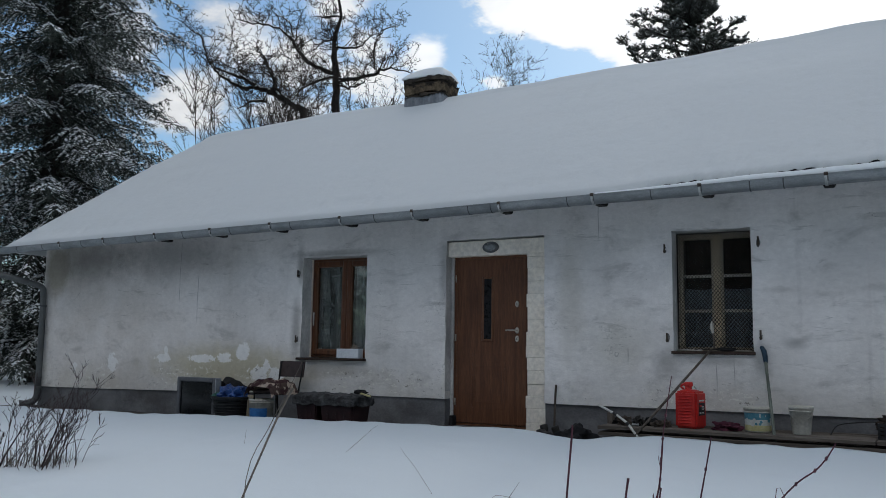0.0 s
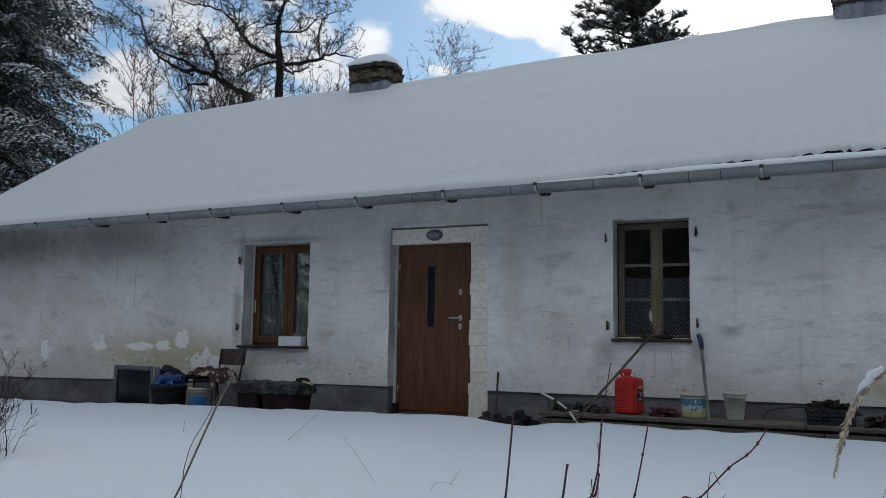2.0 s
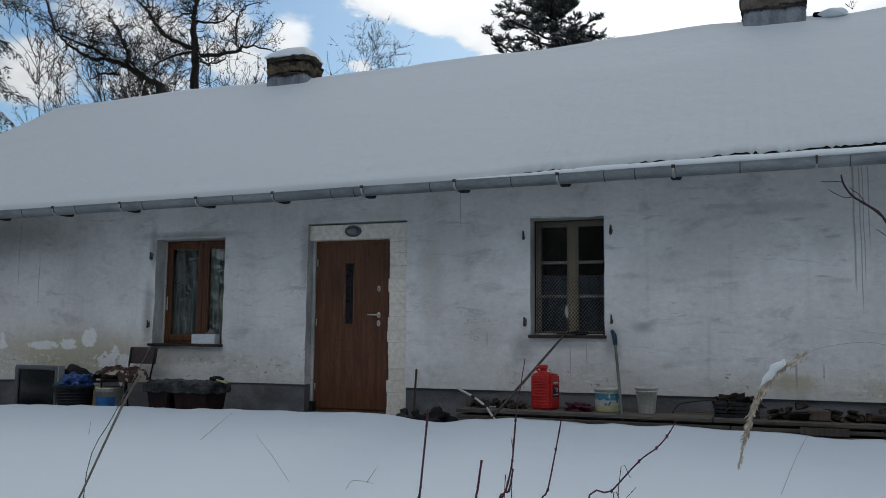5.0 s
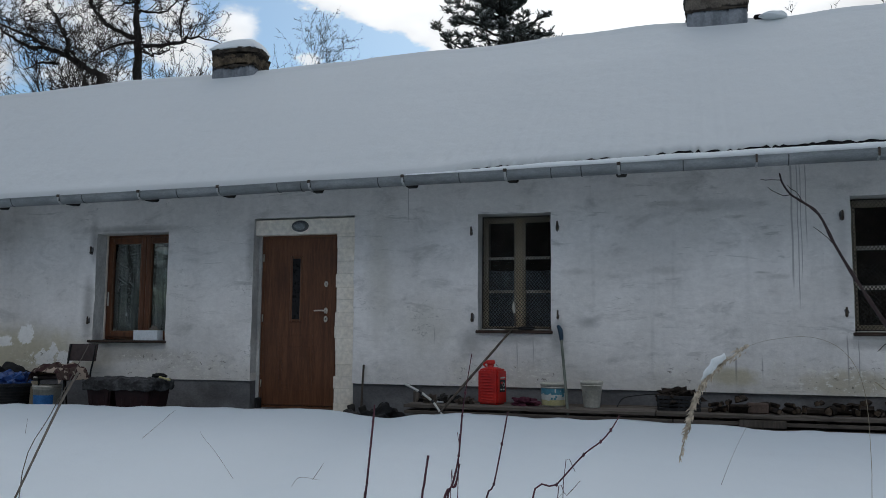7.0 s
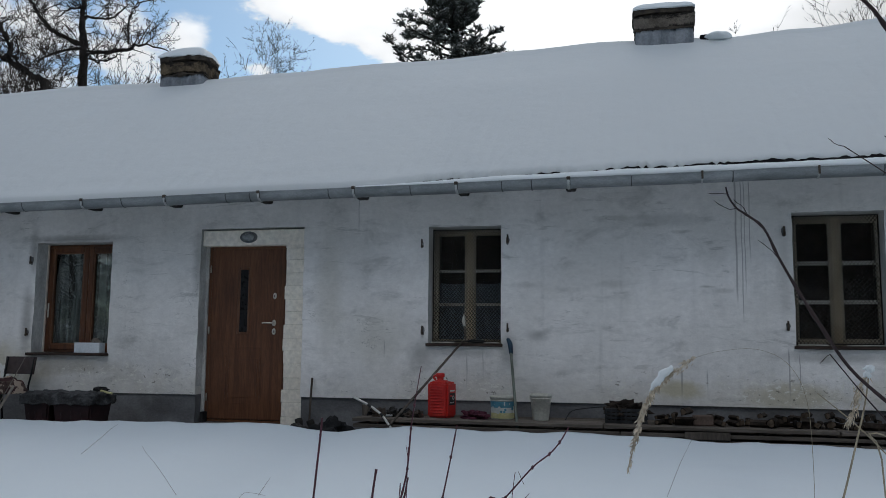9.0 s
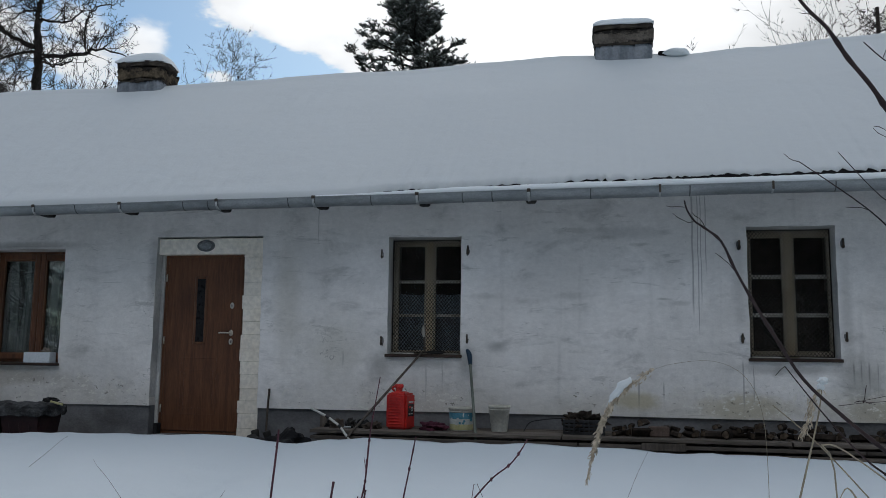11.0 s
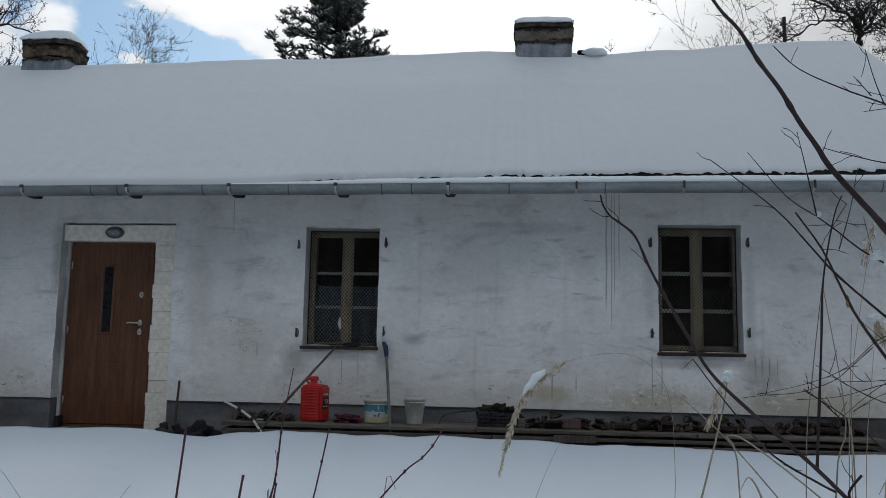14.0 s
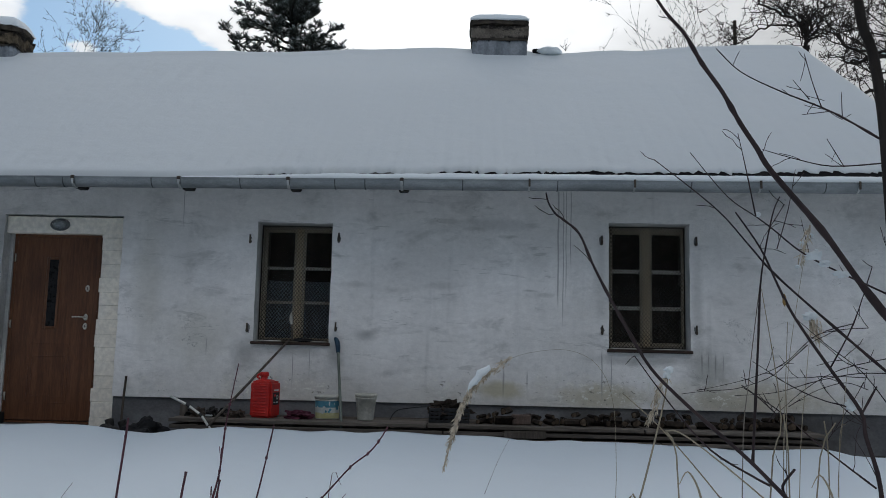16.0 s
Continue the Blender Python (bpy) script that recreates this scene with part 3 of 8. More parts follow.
CABLE = surface("black_cable", (0.012, 0.012, 0.013), (0.022, 0.022, 0.023), 9.0, 0.5, 0.05)
LAMP_GREY = surface("grey_lamp_casing", (0.10, 0.105, 0.11), (0.16, 0.165, 0.17), 6.0, 0.45, 0.1, 50.0, 0.3, 0.4)
LAMP_GLASS = surface("frosted_lamp_glass", (0.20, 0.22, 0.23), (0.28, 0.30, 0.31), 20.0, 0.25, 0.2, 50.0, 0, 0.5)
LEAF_DRY = surface("dry_leaf", (0.22, 0.13, 0.04), (0.33, 0.21, 0.08), 9.0, 0.8, 0.2)

# ---------------------------------------------------------------- builders


def thing(name, label, category, at=(0, 0, 0), turn=0.0, group="", kind=""):
    """An Empty at a thing's base; its parts are built in its own metres."""
    ob = new(name)
    ob.matrix_basis = pose(*at, 0, 0, turn)
    ob.empty_display_size = 0.1
    return tagged(ob, label, category, group, kind)


def finish(me, material, smooth):
    for m in material if isinstance(material, (list, tuple)) else (material,):
        me.materials.append(m)
    if smooth:
        me.polygons.foreach_set("use_smooth", [True] * len(me.polygons))
    me.update()


def part(name, bm, material, parent, label="", smooth=False):
    """Links a bmesh as one mesh object under a thing or a part."""
    bmesh.ops.recalc_face_normals(bm, faces=bm.faces)
    me = bpy.data.meshes.new(name)
    bm.to_mesh(me)
    bm.free()
    finish(me, material, smooth)
    ob = new(name, me)
    ob.parent = parent
    return tagged(ob, label)


def arrays(name, verts, faces, material, parent=None, label="", smooth=False, which=None):
    """Links plain lists of vertices and faces as one mesh object."""
    me = bpy.data.meshes.new(name)
    me.from_pydata(verts, [], faces)
    finish(me, material, smooth)
    if which is not None:
        me.polygons.foreach_set("material_index", which)
    ob = new(name, me)
    ob.parent = parent
    return tagged(ob, label)


def box(bm, lo, hi, bevel=0.0, m=None):
    made = bmesh.ops.create_cube(bm, size=1.0)["verts"]
    for v in made:
        v.co = Vector([lo[i] + (v.co[i] + 0.5) * (hi[i] - lo[i]) for i in range(3)])
    if bevel:
        edges = list({e for v in made for e in v.link_edges})
        made = bmesh.ops.bevel(bm, geom=edges, offset=bevel, segments=1, affect="EDGES", profile=0.6)["verts"]
    if m is not None:
        bmesh.ops.transform(bm, matrix=m, verts=list(made))
    return bm


def boxed(lo, hi, bevel=0.0, m=None):
    return box(bmesh.new(), lo, hi, bevel, m)


def tube(bm, pts, radii, sides=8, caps=True):
    """A tapered tube along a line of points."""
    pts = [Vector(p) for p in pts]
    if isinstance(radii, (int, float)):
        radii = [radii] * len(pts)
    rings = []
    last = None
    for i, p in enumerate(pts):
        d = (pts[min(i + 1, len(pts) - 1)] - pts[max(i - 1, 0)]).normalized()
        a = last if last is not None else Vector((0.0, 0.0, 1.0)) if abs(d.z) < 0.9 else Vector((1.0, 0.0, 0.0))
        a = (a - d * a.dot(d)).normalized()
        b = d.cross(a)
        last = a
        rings.append([bm.verts.new(p + (a * math.cos(2 * math.pi * j / sides) + b * math.sin(2 * math.pi * j / sides)) * radii[i]) for j in range(sides)])
    for r0, r1 in zip(rings, rings[1:]):
        for j in range(sides):
            bm.faces.new((r0[j], r0[(j + 1) % sides], r1[(j + 1) % sides], r1[j]))
    if caps:
        bm.faces.new(rings[0][::-1])
        bm.faces.new(rings[-1])
    return bm


def tubed(pts, radii, sides=8, caps=True):
    return tube(bmesh.new(), pts, radii, sides, caps)


def bend(pts, steps=4):
    """A smooth line through a few points."""
    pts = [Vector(p) for p in pts]
    out = []
    for i in range(len(pts) - 1):
        p0, p1, p2, p3 = pts[max(i - 1, 0)], pts[i], pts[i + 1], pts[min(i + 2, len(pts) - 1)]
        for k in range(steps):
            t = k / steps
            out.append(0.5 * ((2 * p1) + (p2 - p0) * t + (2 * p0 - 5 * p1 + 4 * p2 - p3) * t * t + (3 * p1 - p0 - 3 * p2 + p3) * t ** 3))
    return out + [pts[-1]]


def lathe(profile, n=24, bm=None, m=None):
    """Turns a profile of (radius, height) round z."""
    bm = bm or bmesh.new()
    made = []
    rings = []
    for r, z in profile:
        ring = [bm.verts.new((r * math.cos(2 * math.pi * j / n), r * math.sin(2 * math.pi * j / n), z)) for j in range(n)] if r > 1e-5 else [bm.verts.new((0, 0, z))]
        rings.append(ring)
        made += ring
    for a, b in zip(rings, rings[1:]):
        for j in range(n):
            f = [a[j % len(a)], a[(j + 1) % len(a)], b[(j + 1) % len(b)], b[j % len(b)]]
            f = [v for i, v in enumerate(f) if v not in f[:i]]
            if len(f) > 2:
                bm.faces.new(f)
    if m is not None:
        bmesh.ops.transform(bm, matrix=m, verts=made)
    return bm


def lump(bm, centre, size, rough=0.25, seed=0, freq=3.0, sub=3, floor=None):
    """An uneven rounded heap."""
    made = bmesh.ops.create_icosphere(bm, subdivisions=sub, radius=1.0)["verts"]
    for v in made:
        n = noise.noise(v.co * freq * 0.5 + Vector((seed * 3.1, seed * 1.7, 0))) + 0.5 * noise.noise(v.co * freq + Vector((0, seed * 2.3, 5)))
        c = v.co * (1 + rough * n)
        v.co = Vector(centre) + Vector((c.x * size[0], c.y * size[1], c.z * size[2]))
        if floor is not None:
            v.co.z = max(v.co.z, floor)
    return bm


def wavy(x, table):
    """Straight steps between pairs of (x, value), eased."""
    for (a, va), (b, vb) in zip(table, table[1:]):
        if x <= b:
            t = min(max((x - a) / (b - a), 0), 1)
            t = t * t * (3 - 2 * t)
            return va + (vb - va) * t
    return table[-1][1]


# ---------------------------------------------------------------- ground
WALL_L, WALL_R, WALL_B = -12.68, 5.30, 8.0
APRON = -0.12
EDGE = ((-16, -0.12), (-12.5, -0.05), (-10.7, -0.015), (-9.3, 0.012), (-7.2, 0.055), (-5.5, 0.08), (-4.1, 0.11), (-3.3, 0.115), (-2.65, 0.065), (-2.1, 0.115), (-1.4, 0.13),
        (-0.8, 0.105), (-0.3, 0.118), (0.5, 0.10), (1.3, 0.085), (2.0, 0.075), (2.8, 0.045), (3.55, 0.065), (3.95, 0.01), (6, -0.02))
RIM = -1.2


def ground_height(x, y):
    rim = RIM + 0.10 * noise.noise(Vector((x * 0.8, 1.3, 0.0))) + 0.05 * noise.noise(Vector((x * 2.1, 7.3, 0.0)))
    e = wavy(x, EDGE) + 0.020 * noise.noise(Vector((x * 1.9, 3.3, 0))) + 0.014 * noise.noise(Vector((x * 4.2, 6.1, 0)))
    d = rim - y
    lumps = 0.05 * noise.noise(Vector((x * 0.5, y * 0.5, 1.0))) + 0.018 * noise.noise(Vector((x * 1.7, y * 1.7, 4.0))) + 0.010 * noise.noise(Vector((x * 4, y * 4, 2.0)))
    open_field = e - 0.072 * max(min(d, 9.0), -9.0) + lumps * min(max(d * 0.8, 0), 1)
    far = max(-y - 14, 0) * 0.03 + max(y - 12, 0) * 0.045 + max(abs(x + 4) - 16, 0) * 0.01
    far = min(far, 9.0)
    if WALL_L - 1.2 < x < WALL_R + 1.2 and y > rim - 0.02 and y < WALL_B + 1.0:
        t = min(max((y - rim) / 0.14, 0), 1)
        inside = min(max((x - (WALL_L - 1.2)) / 0.9, 0), 1) * min(max(((WALL_R + 1.2) - x) / 0.9, 0), 1)
        t = t * t * (3 - 2 * t) * inside
        return open_field * (1 - t) + (APRON - 0.10) * t
    side = min(max((y - RIM) / 6.0, 0), 1)
    return open_field * (1 - side) + (-0.05 + lumps) * side + far


def build_ground():
    def axis(lo, hi, step, end):
        fine = list(np.arange(lo, hi + 1e-6, step))
        out, s, v = [], step, hi
        while v < end:
            s *= 1.28
            v += s
            out.append(v)
        neg, s, v = [], step, lo
        while v > -end:
            s *= 1.28
            v -= s
            neg.append(v)
        return neg[::-1] + fine + out
    xs = axis(-14.5, 6.5, 0.11, 900)
    ys = axis(-10.5, -0.4, 0.085, 900)
    verts = [(x, y, ground_height(x, y)) for y in ys for x in xs]
    n = len(xs)
    faces = [(j * n + i, j * n + i + 1, (j + 1) * n + i + 1, (j + 1) * n + i) for j in range(len(ys) - 1) for i in range(n - 1)]
    tagged(arrays("ground", verts, faces, FIELD_SNOW, smooth=True), "deep untrodden bluish snow sloping up to the house", "snow", "", "structure")
    xs = np.arange(WALL_L - 0.3, WALL_R + 0.31, 0.2)
    ys = (-1.30, -1.1, -0.9, -0.7, -0.5, -0.3, 0.10)
    verts = [(x, y, APRON + 0.02 * noise.noise(Vector((x * 2.3, y * 2.3, 3)))) for y in ys for x in xs]
    n = len(xs)
    faces = [(j * n + i, j * n + i + 1, (j + 1) * n + i + 1, (j + 1) * n + i) for j in range(len(ys) - 1) for i in range(n - 1)]
    tagged(arrays("ground_apron", verts, faces, SOIL, smooth=True), "dark wet earth strip along the foot of the house wall", "earth", "", "structure")


build_ground()

# ---------------------------------------------------------------- house
house = thing("house", "long low whitewashed farmhouse under a snow-covered roof", "house")
RIDGE_Y = 4.0
RIDGE = ((-13.1, 5.53), (-12.4, 5.57), (-9.5, 5.625), (-7.4, 5.605), (-5.5, 5.62), (-3.7, 5.67), (-2.8, 5.66), (-1.4, 5.725), (-0.1, 5.76), (0.8, 5.73), (1.7, 5.69), (2.8, 5.75), (4.1, 5.843), (5.0, 5.88), (5.7, 5.87))
OPENINGS = ((-7.056, -5.978, 0.77, 2.147), (-4.775, -3.445, -0.2, 2.272), (-1.945, -1.122, 0.925, 2.232), (1.893, 2.762, 0.925, 2.292))


def plinth_top(x):
    return wavy(x, ((-12.8, 0.20), (-4.8, 0.303), (0.0, 0.31), (5.4, 0.30)))


def build_front_wall():
    """The front wall as one uneven sheet with real reveals, from the plinth up."""
    xs = set(np.round(np.arange(WALL_L, WALL_R, 0.10), 3)) | {WALL_R}
    zs = set(np.round(np.arange(0.30, 2.80, 0.10), 3)) | {2.82}
    for a, b, c, d in OPENINGS:
        xs = {x for x in xs if min(abs(x - a), abs(x - b)) > 0.035} | {a, b}
        zs = {z for z in zs if min(abs(z - c), abs(z - d)) > 0.02} | {c, d}
    xs, zs = sorted(xs), sorted(z for z in zs if z >= 0.30)
    bm = bmesh.new()
    grid = {}

    def hole(x, z):
        return any(a < x < b and c < z < d for a, b, c, d in OPENINGS)

    def vert(i, k, layer):
        key = (i, k, layer)
        if key not in grid:
            x, z = xs[i], zs[k]
            if k == 0:
                z = plinth_top(x)
            y = 0.0
            if layer == 0:
                y = 0.011 * noise.noise(Vector((x * 1.1, z * 1.3, 0.0))) + 0.006 * noise.noise(Vector((x * 4.0, z * 4.0, 2.0)))
                edge = any((abs(x - a) < 1e-4 or abs(x - b) < 1e-4) and c - 0.01 < z < d + 0.01 or (abs(z - c) < 1e-4 or abs(z - d) < 1e-4) and a - 0.01 < x < b + 0.01 for a, b, c, d in OPENINGS)
                if edge:
                    x += 0.010 * noise.noise(Vector((x, z * 5, 8)))
                    z += 0.010 * noise.noise(Vector((x * 5, z, 9)))
            else:
                y = 0.42
            grid[key] = bm.verts.new((x, y, z))
        return grid[key]

    n, m = len(xs) - 1, len(zs) - 1
    full = [[not hole((xs[i] + xs[i + 1]) / 2, (zs[k] + zs[k + 1]) / 2) for k in range(m)] for i in range(n)]
    for i in range(n):
        for k in range(m):
            if not full[i][k]:
                continue
            for layer in (0, 1):
                q = [vert(i, k, layer), vert(i + 1, k, layer), vert(i + 1, k + 1, layer), vert(i, k + 1, layer)]
                bm.faces.new(q if layer == 0 else q[::-1])
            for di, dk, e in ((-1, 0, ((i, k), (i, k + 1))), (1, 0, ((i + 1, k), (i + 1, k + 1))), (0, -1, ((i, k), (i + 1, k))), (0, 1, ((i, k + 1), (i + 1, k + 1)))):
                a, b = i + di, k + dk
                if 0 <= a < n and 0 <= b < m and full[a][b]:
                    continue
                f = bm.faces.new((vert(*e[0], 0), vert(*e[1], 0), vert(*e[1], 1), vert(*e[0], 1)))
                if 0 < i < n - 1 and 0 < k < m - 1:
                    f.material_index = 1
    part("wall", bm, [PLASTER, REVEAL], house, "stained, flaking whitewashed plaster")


def build_shell():
    # plinth, a little behind the plaster, in two lengths beside the door
    for a, b in ((WALL_L + 0.01, -4.780), (-3.443, WALL_R - 0.01)):
        bm = bmesh.new()
        xs = [a + (b - a) * i / 60 for i in range(61)]
        rows = []
        for x in xs:
            top = plinth_top(x)
            rows.append([bm.verts.new((x, y + (0.006 * noise.noise(Vector((x * 3, z * 5, 1))) if y < 0.2 else 0), z)) for y, z in ((0.42, top), (0.022, top), (0.022, 0.1), (0.018, -0.1), (0.014, -0.45), (0.42, -0.45))])
        for r0, r1 in zip(rows, rows[1:]):
            for j in range(5):
                bm.faces.new((r0[j], r0[j + 1], r1[j + 1], r1[j]))
        bm.faces.new(rows[0])
        bm.faces.new(rows[-1][::-1])
        part("plinth", bm, PLINTH, house, "dark grey cement plinth")
    for name, lo, hi in (("side_wall", (WALL_L, 0.42, -0.45), (WALL_L + 0.4, WALL_B, 2.82)), ("side_wall", (WALL_R - 0.4, 0.42, -0.45), (WALL_R, WALL_B, 2.82)),
                         ("back_wall", (WALL_L + 0.4, WALL_B - 0.4, -0.45), (WALL_R - 0.4, WALL_B, 2.82))):
        part(name, boxed(lo, hi, 0.01), PLASTER, house)
    for x in (WALL_L, WALL_R - 0.25):
        bm = bmesh.new()
        tri = [(0.05, 2.82), (WALL_B - 0.05, 2.82), (RIDGE_Y, 5.25)]
        a = [bm.verts.new((x, y, z)) for y, z in tri]
        b = [bm.verts.new((x + 0.25, y, z)) for y, z in tri]
        bm.faces.new(a)
        bm.faces.new(b[::-1])
        for i in range(3):
            bm.faces.new((a[i], a[(i + 1) % 3], b[(i + 1) % 3], b[i]))
        part("gable", bm, PLASTER, house)
    part("room_floor", boxed((WALL_L + 0.4, 0.42, -0.15), (WALL_R - 0.4, WALL_B - 0.4, -0.02)), ROOM, house)
    part("room_ceiling", boxed((WALL_L + 0.4, 0.42, 2.62), (WALL_R - 0.4, WALL_B - 0.4, 2.81)), ROOM, house)
    for x in (-5.2, -3.0, 0.3):
        part("partition", boxed((x, 0.42, -0.02), (x + 0.12, WALL_B - 0.4, 2.62)), ROOM, house)
    part("back_partition", boxed((WALL_L + 0.4, 3.0, -0.02), (WALL_R - 0.4, 3.1, 2.62)), ROOM, house)


def eave_z(x):
    return 2.56 + 0.0085 * x


def build_roof():
    # the two slopes of dark tin
    for side in (1, -1):
        bm = bmesh.new()
        rows = []
        for i in range(41):
            x = -13.05 + 18.7 * i / 40
            ez, rz = eave_z(x) + 0.02, wavy(x, RIDGE) - 0.24
            ey = -0.50 if side > 0 else 2 * RIDGE_Y + 0.50
            rows.append([bm.verts.new(p) for p in ((x, ey, ez), (x, RIDGE_Y, rz), (x, RIDGE_Y, rz - 0.07), (x, ey, ez - 0.05))])
        for r0, r1 in zip(rows, rows[1:]):
            for j in range(4):
                bm.faces.new((r0[j], r0[(j + 1) % 4], r1[(j + 1) % 4], r1[j]))
        bm.faces.new(rows[0])
        bm.faces.new(rows[-1][::-1])
        part("roof", bm, ROOFING, house, "dark tin roof under the snow")
    # snow lying on both slopes, thick and rounded, ragged at the eave
    x0, x1 = -13.10, 5.70
    nx = 480
    ss = [0.0, 0.0, 0.004, 0.012, 0.025, 0.045, 0.075] + [0.075 + 0.885 * i / 42 for i in range(1, 43)] + [0.975, 0.99, 1.0]
    ss = ss + [2.0 - s for s in ss[-2::-1]]
    verts, faces = [], []
    for i in range(nx + 1):
        x = x0 + (x1 - x0) * i / nx
        ends = min(x - x0, x1 - x)
        round_end = math.sqrt(max(0.0, 1 - (1 - min(ends / 0.30, 1)) ** 2))
        rz = wavy(x, RIDGE)
        ez = eave_z(x)
        slide = wavy(x, ((-13.1, 0.0), (-2.5, 0.0), (-1.8, 0.25), (-0.5, 0.29), (0.4, 0.335), (1.2, 0.375), (5.7, 0.405)))
        rag = slide * (0.16 * noise.noise(Vector((x * 2, 0, 0))) + 0.20 * noise.noise(Vector((x * 9, 4, 0))) + 0.26 * noise.noise(Vector((x * 23, 9, 0)))) + 0.012 * noise.noise(Vector((x * 1.2, 8, 0)))
        ey = -0.535 + slide + rag
        for k, s in enumerate(ss):
            front = s <= 1.0
            u = s if front else 2.0 - s
            y = ey + (RIDGE_Y - ey) * u
            base = (ez + 0.02) + (rz - 0.24 - ez - 0.02) * (y + 0.50) / (RIDGE_Y + 0.50)
            lip = 0.13 - slide * 0.25
            thick = lip + (0.215 - lip) * min(u / 0.6, 1) ** 0.8
            thick = thick * (0.30 + 0.70 * math.sqrt(max(0, 1 - (1 - min(u / 0.007, 1)) ** 2)))
            if u > 0.94:
                thick -= 0.05 * ((u - 0.94) / 0.06) ** 2 - 0.03
            und = 0.022 * noise.noise(Vector((x * 0.55, y * 0.7, 2))) + 0.010 * noise.noise(Vector((x * 1.8, y * 1.4, 5))) + 0.004 * noise.noise(Vector((x * 6, y * 6, 7)))
            if 0.006 < u < 0.09:
                und += 0.060 * min(noise.noise(Vector((x * 5.5, y * 7, 3))) + 0.12, 0.0) * math.sin(math.pi * (u - 0.006) / 0.084)
            z = base + (thick + und * min(u / 0.05, 1)) * (0.25 + 0.75 * round_end)
            if k == 0 or k == len(ss) - 1:
                z = base + 0.004
            yy = y if front else 2 * RIDGE_Y - y
            verts.append((x, yy, z))
    n = len(ss)
    faces = [(i * n + k, (i + 1) * n + k, (i + 1) * n + k + 1, i * n + k + 1) for i in range(nx) for k in range(n - 1)]
    faces += [tuple(range(n - 1, -1, -1)), tuple(range(nx * n, nx * n + n))]
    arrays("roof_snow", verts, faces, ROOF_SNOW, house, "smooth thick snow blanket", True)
    # strip of snow left in the gutter where the sheet has slid back
    rings = []
    bm = bmesh.new()
    for i in range(301):
        x = -2.6 + 8.1 * i / 300
        grow = wavy(x, ((-2.6, 0.45), (-0.8, 0.9), (0.5, 1.0), (5.5, 1.0)))
        h = 0.092 * grow + 0.010 * noise.noise(Vector((x * 2.5, 1, 0))) + 0.004 * noise.noise(Vector((x * 17, 2, 0)))
        zb = eave_z(x) + 0.036
        rings.append([bm.verts.new((x, y, zb + z * h)) for y, z in ((-0.645, 0.0), (-0.642, 0.55), (-0.62, 0.88), (-0.585, 1.0), (-0.52, 0.95), (-0.42, 0.85), (-0.36, 0.3))])
    for r0, r1 in zip(rings, rings[1:]):
        for j in range(7):
            bm.faces.new((r0[j], r0[(j + 1) % 7], r1[(j + 1) % 7], r1[j]))
    bm.faces.new(rings[0])
    bm.faces.new(rings[-1][::-1])
    part("gutter_snow", bm, SNOW, house, "narrow strip of snow along the gutter", True)


